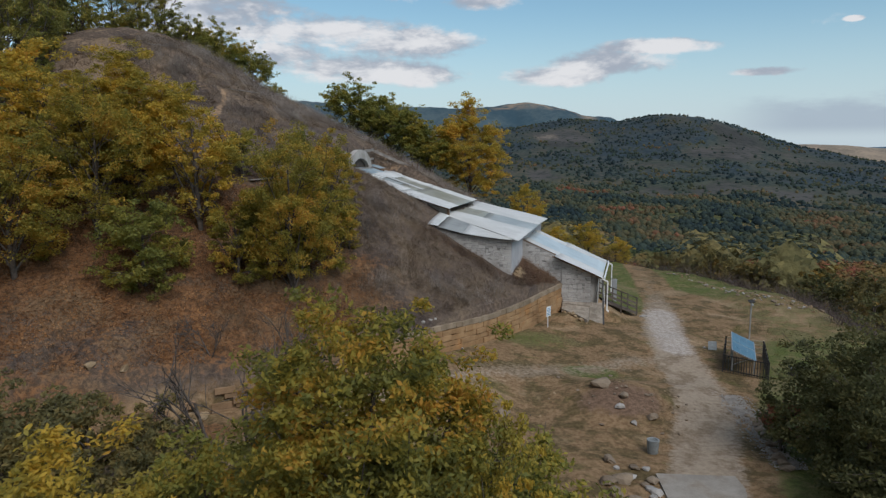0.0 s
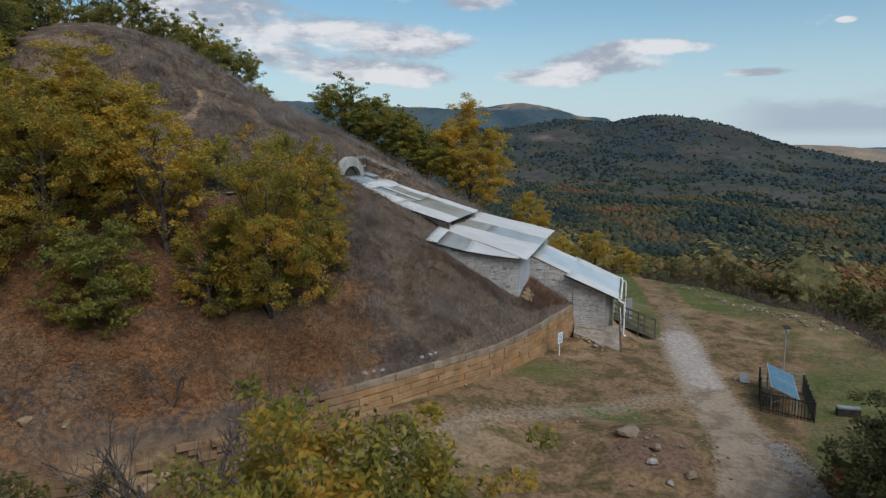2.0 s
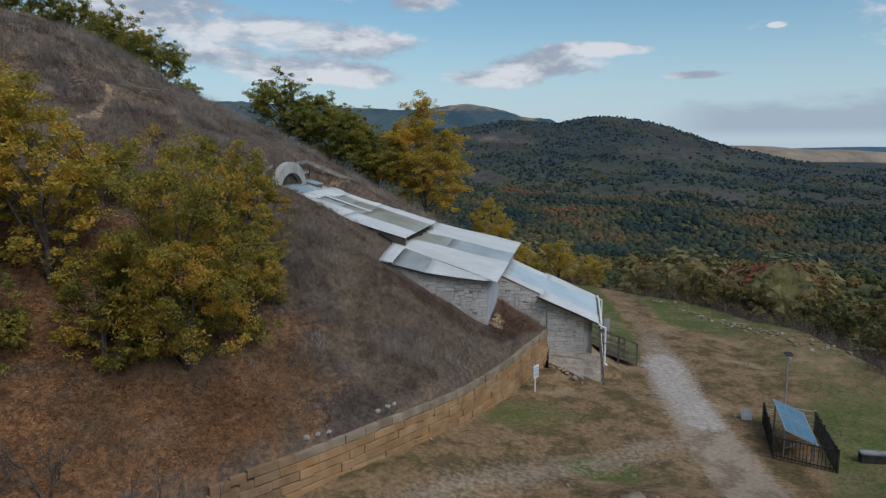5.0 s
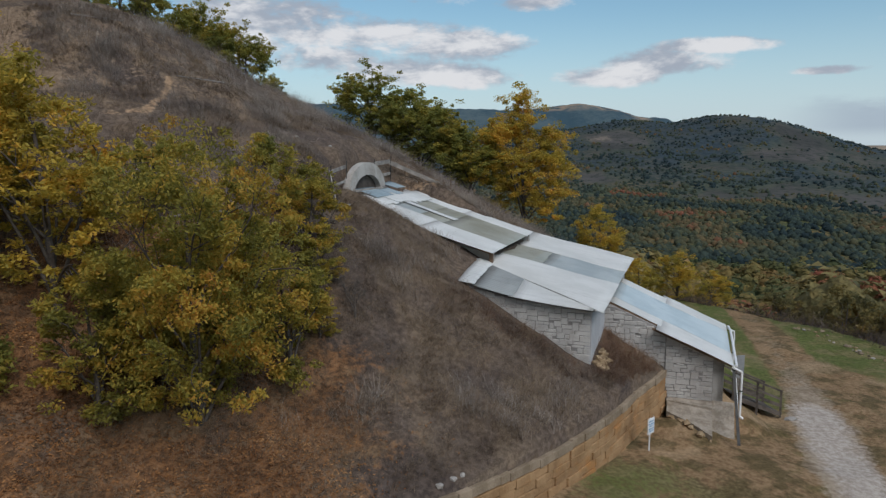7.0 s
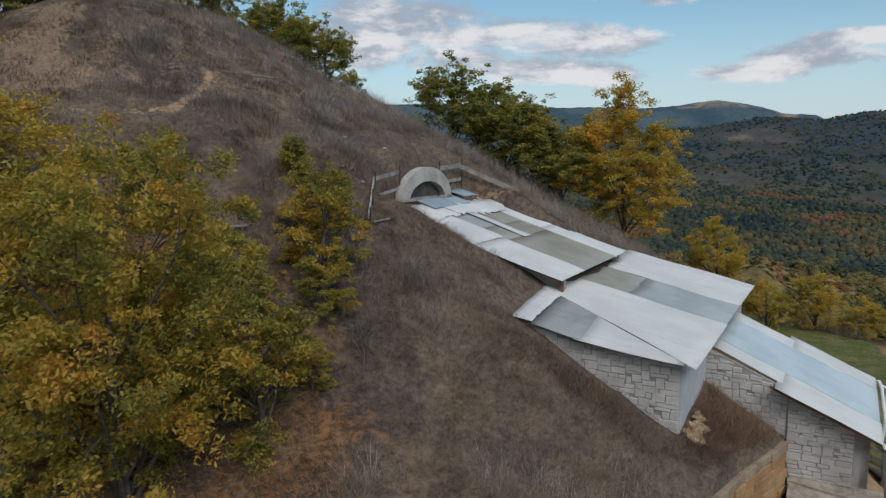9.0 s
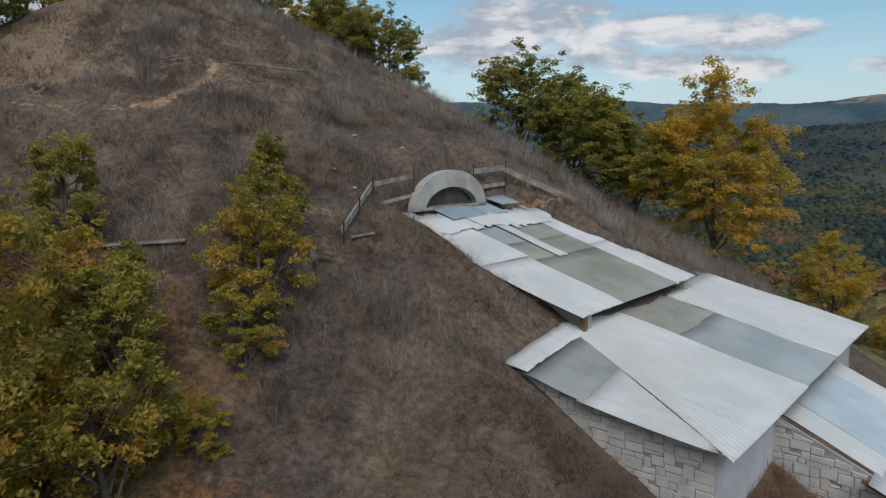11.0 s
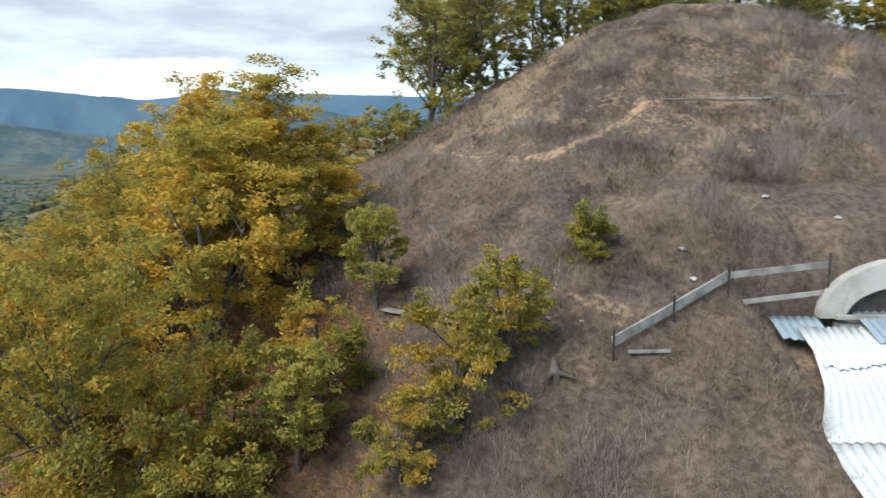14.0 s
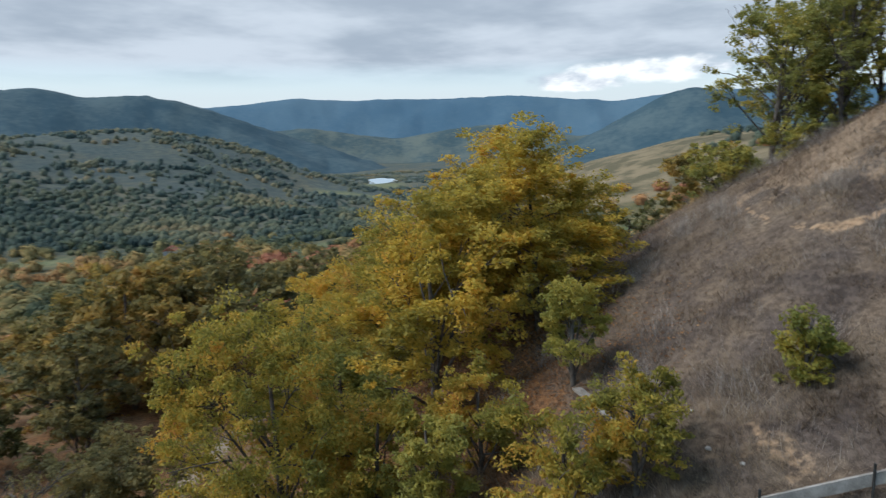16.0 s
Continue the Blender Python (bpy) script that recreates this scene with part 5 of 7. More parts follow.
plant("bush_green", -11.9, 27.6, "green oak bush in the leaf litter", 1.0, 200, sink=0.2)
plant("oak_b", -16.6, 26.8, "yellow and bronze autumn oak on the slope", 0.92, 40, sink=0.2)
plant("amber_b", -18.3, 23.4, "amber oak at the foot of the slope", 1.05, 220, wide=1.1, sink=0.2)
plant("oak_b", -21.0, 28.6, "yellow-green autumn oak on the slope", 0.95, 300, sink=0.2)
plant("small_b", -8.6, 29.0, "young green oak beside the bushy oak", 1.0, 75, sink=0.1)
plant("small_b", -4.9, 31.7, "young oak in yellow-green leaf on the slope", 1.0, 40)
plant("small_a", -7.1, 31.6, "young oak with yellow leaves on the slope", 1.1, 140)
plant("slender", -6.3, 33.2, "slender young oak in pale yellow-green leaf", 0.82, 210, wide=1.15)
plant("small_a", -7.8, 33.7, "young oak with green leaves beside a plank", 0.85, 270)
plant("small_a", -5.4, 36.1, "young oak with green and orange leaves", 0.9, 0)
plant("small_b", -6.1, 37.3, "young oak with dark green leaves", 0.72, 25, wide=1.15)
plant("small_a", -4.9, 35.0, "low oak sprout with orange leaves", 0.5, 110, wide=1.2)
plant("slender", -10.0, 35.2, "slender young oak in pale yellow-green leaf", 0.84, 90)
plant("scrub", -8.05, 39.95, "small green oak bush in dry grass", 1.0, 60, sink=0.45, category="bush", name="bush")
plant("small_b", -4.5, 33.2, "sparse low oak sprout in dry grass", 0.36, 160, wide=1.3)
# near the start of the road
tree_kind("bush_dull", "leaf_dull", 27, 3.0, 1.9, -0.12, 240, 56, 0.09, limbs=10, boughs=16)
for x, y, s, tn in ((-9.6, 18.2, 1.3, 0), (-7.4, 17.0, 1.1, 90), (-11.8, 17.6, 1.35, 200)):
    plant("bush_dull", x, y, "grey-green oak bush beside the old wall", s, tn, sink=0.2, group="bushes by the old wall", name="bush", category="bush")
plant("fore_oak", -1.5, 11.7, "broad oak in green, yellow and orange leaf", 1.1, 0, sink=0.2)
plant("amber_b", 0.6, 12.4, "slim oak in orange leaf beside the track", 0.98, 310, wide=0.6, sink=0.2)
plant("amber_b", -6.9, 11.0, "oak in orange and green leaf", 0.95, 200, wide=1.15, sink=0.2)
plant("bush_green", -5.2, 14.8, "grey-green oak bush beside the track", 1.1, 100, sink=0.2)
plant("bush_green", 2.0, 14.2, "yellow-green oak bush beside the track", 1.12, 50, sink=0.2)
plant("dark_a", 13.7, 21.3, "dark green bushy oak beside the road", 1.05, 0, sink=0.2)
plant("dark_a", 13.4, 17.2, "dark green bushy oak beside the road", 1.05, 120, sink=0.2)
plant("dark_a", 18.0, 24.5, "dark green bushy oak at the edge of the grass", 1.0, 220, sink=0.3)
plant("rust_a", 11.5, 22.7, "oak sapling with pinkish-brown dead leaves", 1.2, 0)
# behind the mound's shoulder
for x, y, k, s, tn in ((-7.8, 60.3, "green_a", 0.85, 10), (-5.6, 59.4, "green_b", 0.74, 80), (-4.2, 57.8, "green_a", 0.76, 160), (-2.4, 56.6, "green_b", 0.70, 240), (-1.0, 56.0, "green_a", 0.66, 300)):
    plant(k, x, y, "green oak on the mound's far shoulder", s, tn, wide=1.2, group="oaks behind the mound", sink=0.3)
plant("amber_a", 2.3, 57.2, "tall golden autumn oak behind the mound", 0.95, 250, wide=1.05, sink=0.3)
for x, y, k, tn in ((10.6, 63.0, 0.55, 40), (13.4, 64.0, 0.62, 120), (16.4, 66.4, 0.6, 220)):
    plant("amber_b", x, y, "golden oak beyond the edge of the flat", k, tn, wide=1.3, group="golden oaks beyond the edge", sink=0.3)
plant("amber_b", 7.2, 58.6, "small golden oak below the mound", 0.8, 30, sink=0.3)
# along the edge of the flat and on the low ground to the south-west
rim = random.Random(77)
for x, y, k, s in ((20.5, 64, "wood_c", 0.6), (23.5, 61, "wood_a", 0.85), (26.5, 58, "wood_c", 0.9), (26.0, 63, "wood_b", 0.8), (29, 53, "wood_d", 1.0),
                   (31, 57, "wood_b", 1.0), (30, 47.5, "wood_a", 1.0), (33, 51, "wood_c", 1.0), (30, 41.5, "wood_c", 1.0), (33, 44, "wood_d", 1.0), (29, 36, "wood_d", 1.0), (32, 38, "wood_a", 1.0), (27.5, 31, "wood_d", 1.0), (31, 31, "wood_b", 0.9), (26, 26, "wood_a", 1.0)):
    plant(k, x, y, {"wood_a": "green oak beyond the edge of the flat", "wood_b": "amber oak beyond the edge of the flat", "wood_c": "yellow-green oak beyond the edge of the flat", "wood_d": "dark green oak beyond the edge of the flat"}[k],
          s * rim.uniform(0.82, 1.05), rim.uniform(0, 360), group="trees along the edge", sink=0.3)
for x, y, k, s in ((-14.2, 12.0, "wood_c", 0.62), (-16.6, 9.8, "wood_a", 0.8), (-12.4, 7.6, "wood_d", 0.6), (-18.0, 4.5, "wood_b", 0.9), (-23.0, 10.8, "wood_b", 1.0), (-24, 6.5, "wood_b", 1.15), (-21.0, 8.0, "wood_b", 1.2), (-26, 10, "wood_a", 1.2), (-29, 21.5, "wood_c", 1.0), (-31, 13, "wood_d", 1.1), (-31, 20, "wood_b", 1.0), (-35, 18, "wood_a", 1.1),
                   (-34, 25, "wood_c", 1.0), (-38, 23, "wood_b", 1.1), (-29, 4, "wood_a", 1.0), (-36, 8, "wood_c", 1.1), (-41, 15, "wood_b", 1.1), (-43, 27, "wood_a", 1.1), (-40, 31, "wood_d", 1.0), (-46, 20, "wood_c", 1.2), (-38, 36, "wood_b", 0.9), (-45, 36, "wood_c", 1.0), (-24, -1, "wood_d", 1.0), (-34, -1, "wood_b", 1.1), (-44, 5, "wood_a", 1.2)):
    plant(k, x, y, {"wood_a": "green oak on the low ground", "wood_b": "amber oak on the low ground", "wood_c": "yellow-green oak on the low ground", "wood_d": "dark green oak on the low ground"}[k],
          s * rim.uniform(1.12, 1.35), rim.uniform(0, 360), group="trees on the low ground", sink=0.3)
for x, y, k, s, tn in ((-19.0, 60.5, "green_a", 0.92, 10), (-21.0, 62, "green_b", 0.92, 70), (-17.2, 58.9, "green_b", 0.6, 130), (-16.2, 61.3, "green_a", 0.8, 190), (-22.5, 60.5, "green_b", 0.8, 250), (-25, 58.5, "green_a", 0.75, 310),
                       (-23.8, 39.2, "crest_a", 0.92, 20), (-25.2, 39.6, "crest_b", 0.95, 75), (-24.2, 41.6, "crest_b", 0.9, 140), (-26.2, 43, "crest_a", 0.95, 200), (-25.4, 45, "crest_b", 0.8, 260), (-27.2, 46.8, "crest_a", 0.9, 330), (-27.0, 49.5, "crest_b", 0.75, 15), (-29.5, 51, "crest_a", 0.9, 50), (-28.5, 54, "crest_b", 0.75, 90), (-28.5, 41, "crest_b", 1.0, 170), (-29.5, 46, "crest_b", 0.95, 200), (-27, 56.5, "crest_a", 0.7, 230)):
    plant(k, x, y, "green oak on the back of the mound", s, tn, group="oaks behind the summit", sink=0.3)


for x, y, k, s, tn in ((-22.0, 52.6, "crest_a", 0.8, 15), (-25.0, 50.4, "crest_b", 0.85, 60), (-20.3, 53.2, "crest_b", 0.7, 110), (-24.2, 53.8, "crest_a", 0.85, 170), (-27.0, 51.0, "crest_b", 0.8, 220), (-26.0, 48.6, "crest_a", 0.8, 280), (-23.4, 41.4, "crest_b", 0.8, 330), (-26.6, 40.6, "crest_a", 0.9, 40)):
    plant(k, x, y, "yellow-green oak on the top of the mound", s, tn, group="oaks behind the summit", sink=0.3)
brush = random.Random(41)
for i, (x, y) in enumerate(((-23.0, 38.0), (-22.6, 39.8), (-23.4, 41.2), (-24.6, 43.6), (-24.9, 46.0), (-26.0, 48.2), (-26.6, 51.2), (-26.4, 53.6), (-24.4, 37.4), (-14.0, 59.4), (-16.6, 59.6), (-20.6, 60.2), (-18.6, 52.6), (-20.2, 51.6), (-21.6, 50.6), (-23.6, 50.0), (-24.6, 48.8), (-25.4, 47.4), (-19.4, 54.2), (-23.0, 52.0))):
    plant("bush_low", x, y, "low oak undergrowth on the crest of the mound", brush.uniform(0.7, 1.1), brush.uniform(0, 360), group="undergrowth on the crest", sink=0.3, name="bush", category="bush")


# ---- far woods ----
def woods(name, seed, count, inner, outer, size, leaves, mat, label, sector=(-180, 180), tone=0.4, vary=0.34, density=None, level=False):
    """Crowns of small leaf masses strewn over the land; every crown has a tone of its own, from dark green through ochre to red."""
    rng = np.random.RandomState(seed)
    a = np.radians(rng.uniform(sector[0], sector[1], count))
    f = rng.rand(count)
    r = np.sqrt(inner ** 2 + f * (outer ** 2 - inner ** 2)) if level else np.exp(math.log(inner) + f * math.log(outer / inner))
    x, y = r * np.sin(a), r * np.cos(a)
    rm, dg = np.hypot(x - CX, y - CY), np.degrees(np.arctan2(y - CY, x - CX))
    keep = rm > edge_radius(dg) + 5
    if density is not None:
        keep &= rng.rand(count) < density(x, y)
    keep &= sum(patch(x, y, *q) for q in MEADOWS + SCARS + [LAKE]) < 0.4
    keep &= sum(patch(x, y, *q) for q in STRAW) * 0.66 < rng.rand(count)
    keep &= ((np.degrees(np.arctan2(x, y)) < -103) | (np.degrees(np.arctan2(x, y)) > -60) | (r < 150)) | (rng.rand(count) < 0.4)
    x, y, r = x[keep], y[keep], r[keep]
    n = len(x)
    z = land(x, y)
    rad = size * rng.uniform(0.5, 1.4, n) * np.interp(r, (400, 900, 1700), (1.15, 1.0, 0.8))
    # the body of each crown: an uneven dome
    turn = rng.uniform(0, 6.283, n)[:, None] + np.arange(5)[None] * 1.2566
    tall = rng.uniform(0.55, 1.0, n)
    body = []
    for up, out in ((0.0, 0.85), (1.0, 0.92)):
        k = (rad * 0.95)[:, None] * out * rng.uniform(0.72, 1.2, (n, 5))
        body.append(np.stack((x[:, None] + k * np.cos(turn + 0.6 * up), y[:, None] + k * np.sin(turn + 0.6 * up), z[:, None] + (rad * tall * up)[:, None] * rng.uniform(0.8, 1.2, (n, 5)) - 0.3), -1))
    body.append(np.stack((x, y, z + rad * tall * 1.65), -1)[:, None])
    body = np.concatenate(body, 1).reshape(-1, 3)
    tris = []
    for i in range(5):
        j = (i + 1) % 5
        tris += [(i, j, 5 + i), (j, 5 + j, 5 + i), (5 + i, 5 + j, 10)]
    tris = np.array(tris)
    dome = (np.arange(n)[:, None, None] * 11 + tris[None]).reshape(-1, 3)
    d = rng.normal(size=(n, leaves, 3))
    d /= np.linalg.norm(d, axis=2)[:, :, None]
    d[:, :, 2] = d[:, :, 2] * 0.95 + 0.12
    c = d * (rad[:, None] * rng.uniform(0.82, 1.12, (n, leaves)))[:, :, None]
    c[:, :, 2] = c[:, :, 2] * tall[:, None] * 0.9 + (rad * tall * 0.85)[:, None]
    c += np.stack((x, y, z), -1)[:, None]
    nrm = d * 0.75 + rng.normal(size=d.shape) * 0.2 + (0, 0, 0.6)
    nrm /= np.linalg.norm(nrm, axis=2)[:, :, None]
    t = np.cross(nrm, rng.normal(size=d.shape))
    t /= np.linalg.norm(t, axis=2)[:, :, None] + 1e-9
    b = np.cross(nrm, t)
    L = ((rad * (1.9 / math.sqrt(max(leaves, 1)) if leaves > 20 else 0.3))[:, None] * rng.uniform(0.6, 1.2, (n, leaves)))[:, :, None]
    v = np.stack((c - t * L - b * L * 0.6, c + t * L - b * L * 0.6, c + b * L), 2).reshape(-1, 3)
    if leaves:
        v, f = np.vstack((body, v)), np.vstack((dome, np.arange(len(v)).reshape(-1, 3) + len(body)))
    else:
        v, f = body, dome
    me = mesh_from(name, v, f, mat, True)
    hue = tone + vary * rolling(x, y, 150, 3) + rng.normal(size=n) * 0.085
    # nearer northern crowns turn ochre; farther ones bluer, haze put into the tone
    hue = hue + sum(0.42 * patch(x, y, *q) for q in REDS) + 0.13 * (1 - smooth(600, 1050, r)) * (np.degrees(np.arctan2(x, y)) > -60)
    at = me.attributes.new("tone", "FLOAT", "FACE")
    at.data.foreach_set("value", np.concatenate((np.repeat(np.clip(hue, 0, 1), 15), np.repeat(np.clip(hue, 0, 1), leaves))).astype(np.float32))
    return tagged(new(name, me), label, "woods", kind="stuff")


REDS = [(12, 790, 46, 18), (-127, 270, 70, 10)]


def wood_material(name, stops):
    m, g = material(name)
    geo = g.add("ShaderNodeNewGeometry")
    tone = g.add("ShaderNodeAttribute", attribute_name="tone").outputs["Fac"]
    v = g.math("ADD", tone, g.math("MULTIPLY", g.math("SUBTRACT", geo.outputs["Random Per Island"], 0.5), 0.14), True)
    h = g.add("ShaderNodeHueSaturation")
    g.link(g.math("ADD", g.math("MULTIPLY", geo.outputs["Random Per Island"], 0.36), 0.82), h.inputs["Value"])
    g.link(g.ramp(v, stops), h.inputs["Color"])
    p = geo.outputs["Position"]
    c = g.mix(g.span(g.noise(1.1, p, 3, 0.65), 0.36, 0.64, 0.0, 0.55), h.outputs[0], g.mix(1.0, h.outputs[0], (0.5, 0.55, 0.6), "MULTIPLY"))
    finish(g, c, 0.85, g.noise(1.6, p, 3, 0.6), 0.8, 0.5, spec=0.1, through_light=0.2)
    return m


M["woods"] = wood_material("woodland_leaves", [(0.0, (0.046, 0.072, 0.044)), (0.28, (0.086, 0.106, 0.050)), (0.48, (0.155, 0.145, 0.056)), (0.64, (0.225, 0.162, 0.060)), (0.80, (0.255, 0.135, 0.060)), (0.95, (0.260, 0.090, 0.056))])
M["edge_woods"] = wood_material("edge_woodland_leaves", [(0.0, (0.075, 0.096, 0.052)), (0.30, (0.130, 0.138, 0.065)), (0.52, (0.215, 0.185, 0.078)), (0.72, (0.280, 0.202, 0.083)), (0.95, (0.305, 0.166, 0.081))])
M["west_woods"] = wood_material("west_woodland_leaves", [(0.0, (0.076, 0.102, 0.072)), (0.26, (0.143, 0.156, 0.085)), (0.46, (0.282, 0.238, 0.101)), (0.66, (0.412, 0.266, 0.105)), (0.84, (0.442, 0.226, 0.101)), (0.97, (0.381, 0.157, 0.094))])
# leaf tones darkened for cloud shade and blued for haze on northern hills
M["far_woods"] = wood_material("hazy_shaded_far_leaves", [(0.0, (0.030, 0.050, 0.056)), (0.30, (0.054, 0.075, 0.060)), (0.50, (0.090, 0.098, 0.058)), (0.70, (0.145, 0.115, 0.060)), (0.92, (0.235, 0.095, 0.060))])
# valley and hill leaves are paled and greyed with blue as haze
M["valley_woods"] = wood_material("hazy_valley_leaves", [(0.0, (0.059, 0.084, 0.074)), (0.30, (0.101, 0.127, 0.096)), (0.55, (0.163, 0.168, 0.106)), (0.78, (0.236, 0.205, 0.115)), (0.95, (0.257, 0.184, 0.105))])
M["hill_woods"] = wood_material("hazy_hill_leaves", [(0.0, (0.084, 0.115, 0.105)), (0.30, (0.123, 0.148, 0.119)), (0.55, (0.174, 0.178, 0.119)), (0.78, (0.238, 0.207, 0.123)), (0.95, (0.267, 0.205, 0.123))])
woods("woodland_edge", 70, 300, 62, 135, 2.8, 420, M["edge_woods"], "autumn oak woodland below the mound in olive and brown", (-160, 62), 0.36)
woods("woodland_north", 71, 2300, 110, 430, 2.8, 60, M["woods"], "autumn oak woodland below the flat in green, ochre and red", (-16, 40), 0.43, 0.30)
woods("woodland_west", 73, 2900, 110, 430, 2.8, 60, M["west_woods"], "autumn oak woodland on the low ground in ochre and green", (-156, -82), 0.55, 0.42)
woods("woodland_round", 74, 900, 110, 430, 3.6, 0, M["woods"], "autumn woodland round the foot of the mound", (40, 204), 0.42)
woods("far_woodland", 72, 25000, 410, 1850, 2.1, 3, M["far_woods"], "distant scrub woodland, cloud shade and haze in its colour", (-16, 42), 0.27, 0.30, lambda x, y: 0.04 + 0.96 * wooded(x, y))
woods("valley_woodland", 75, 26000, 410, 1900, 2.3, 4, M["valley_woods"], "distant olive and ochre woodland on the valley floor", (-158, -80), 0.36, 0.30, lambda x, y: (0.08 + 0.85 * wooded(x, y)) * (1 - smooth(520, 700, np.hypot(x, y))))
woods("hill_woodland", 76, 44000, 540, 1900, 3.0, 2, M["hill_woods"], "distant belts of woodland on the western hills, haze in their colour", (-158, -80), 0.40, 0.40, lambda x, y: smooth(0.3, 0.6, wooded(x, y)) * (0.10 + 0.90 * smooth(-0.30, 0.20, rolling(x, y, 130, 4))) * smooth(540, 720, np.hypot(x, y)), level=True)


# ---- far ridges and the lake ----
def ridge_material(name, a, b, size):
    m, g = material(name)
    p = position(g)
    f = g.math("ADD", g.math("MULTIPLY", g.noise(1 / size, p, 6, 0.6), 0.7), g.math("ADD", g.math("MULTIPLY", g.noise(6 / size, p, 4, 0.6), 0.2), g.math("MULTIPLY", g.noise(0.055, p, 4, 0.65), 0.35)))
    # brown streak below the crest: bare ground with its sunlight painted in
    bare = g.math("MULTIPLY", g.add("ShaderNodeAttribute", attribute_name="bare").outputs["Fac"], g.span(g.noise(2 / size, p, 4, 0.6), 0.38, 0.58))
    finish(g, g.mix(bare, g.mix(g.span(f, 0.50, 0.76), a, b), (0.30, 0.23, 0.165)), 0.95, spec=0.05)
    return m


# haze is put into the ridge colours, bluer for the farther ones
M["ridge_near"] = ridge_material("hazy_wooded_ridge", (0.042, 0.076, 0.098), (0.082, 0.116, 0.128), 180)
M["ridge_far"] = ridge_material("hazy_blue_ridge", (0.068, 0.125, 0.178), (0.090, 0.148, 0.195), 420)
# sunlight on the low far ridge is put into this tan
M["ridge_sunny"] = ridge_material("sunlit_ridge", (0.20, 0.17, 0.135), (0.34, 0.27, 0.20), 160)


def ridge(mat, dist, depth, line, seed, rough=5.0, label="distant wooded ridge with haze in its blue colour", bare=None):
    """A long hill that rises to a crest; line: azimuth and the crest's height above the horizon, in degrees."""
    az = np.arange(line[0][0], line[-1][0] + 0.01, 0.25)
    el = np.interp(az, [p[0] for p in line], [p[1] for p in line])
    el = np.convolve(np.pad(el, 3, mode="edge"), np.ones(7) / 7, "valid")
    a = np.radians(az)
    crest = 11 + dist * np.tan(np.radians(el))
    rows = []
    for f in np.linspace(0, 1, 14):
        up = f * f * (3 - 2 * f)
        d = dist - depth * (1 - f)
        x, y = d * np.sin(a), d * np.cos(a)
        z = -75 + (crest + 75) * up + rough * rolling(x, y, 420, 4) * (0.25 + 0.75 * math.sin(math.pi * f)) + 0.12 * rough * rolling(x, y, 60, 2)
        rows.append(np.stack((x, y, z), -1))
    rows.append(rows[-1] + np.stack((np.sin(a) * 60, np.cos(a) * 60, np.full_like(a, -160)), -1))
    v = np.array(rows)
    n, k = v.shape[0], v.shape[1]
    i, j = np.meshgrid(np.arange(n - 1), np.arange(k - 1), indexing="ij")
    q = np.stack((i * k + j, (i + 1) * k + j, (i + 1) * k + j + 1, i * k + j + 1), -1).reshape(-1, 4)[:, ::-1]
    me = mesh_from("backdrop", v.reshape(-1, 3), q, mat, True)
    # where the sunlit bare streak is painted along the crest
    if bare:
        at = me.attributes.new("bare", "FLOAT", "POINT")
        share = np.linspace(0, 1, n)[:, None] * np.ones(k)
        at.data.foreach_set("value", (smooth(0.74, 0.80, share) * (1 - smooth(0.88, 0.93, share)) * (smooth(bare[0], bare[0] + 1, az) * (1 - smooth(bare[1] - 1, bare[1], az)))[None]).ravel().astype(np.float32))
    return tagged(new("backdrop", me), label, "hills", kind="structure")


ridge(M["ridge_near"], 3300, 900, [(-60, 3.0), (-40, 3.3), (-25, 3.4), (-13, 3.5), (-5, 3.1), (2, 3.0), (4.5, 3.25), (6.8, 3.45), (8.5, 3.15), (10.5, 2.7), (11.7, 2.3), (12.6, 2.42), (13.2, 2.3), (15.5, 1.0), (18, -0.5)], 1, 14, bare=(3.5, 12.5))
ridge(M["ridge_sunny"], 4000, 500, [(23.5, -0.6), (25.5, 0.0), (27.0, 0.22), (28.5, 0.1), (30.0, 0.05), (31.5, -0.12), (34, -0.1), (38, -0.5)], 2, 6, "distant bare ridge with sunlight in its tan colour")
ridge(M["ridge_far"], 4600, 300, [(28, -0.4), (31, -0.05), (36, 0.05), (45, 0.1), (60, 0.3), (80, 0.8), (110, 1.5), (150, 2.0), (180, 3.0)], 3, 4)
ridge(M["ridge_far"], 4500, 900, [(-180, 3.4), (-150, 3.6), (-140, 3.5), (-133, 3.2), (-130, 3.45), (-126.2, 3.95), (-122, 3.75), (-118.2, 3.85), (-113, 3.8), (-109.2, 3.97), (-104.8, 3.7), (-100.5, 3.3), (-97, 3.7), (-92, 3.9), (-85, 3.8), (-70, 3.4), (-55, 3.0)], 4, 12, "distant wooded ridge, haze painted into its blue")
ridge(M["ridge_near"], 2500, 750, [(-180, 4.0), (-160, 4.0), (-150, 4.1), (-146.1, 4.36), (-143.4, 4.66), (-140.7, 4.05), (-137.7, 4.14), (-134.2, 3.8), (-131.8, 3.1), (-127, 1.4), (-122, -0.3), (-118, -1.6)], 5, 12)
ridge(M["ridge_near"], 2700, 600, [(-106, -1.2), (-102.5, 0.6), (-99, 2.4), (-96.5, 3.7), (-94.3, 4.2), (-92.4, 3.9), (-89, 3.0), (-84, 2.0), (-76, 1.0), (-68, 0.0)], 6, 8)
# foothill scrub paled and blued for haze in the same way
M["ridge_low"] = ridge_material("hazy_foothill_scrub", (0.054, 0.086, 0.098), (0.118, 0.138, 0.124), 150)
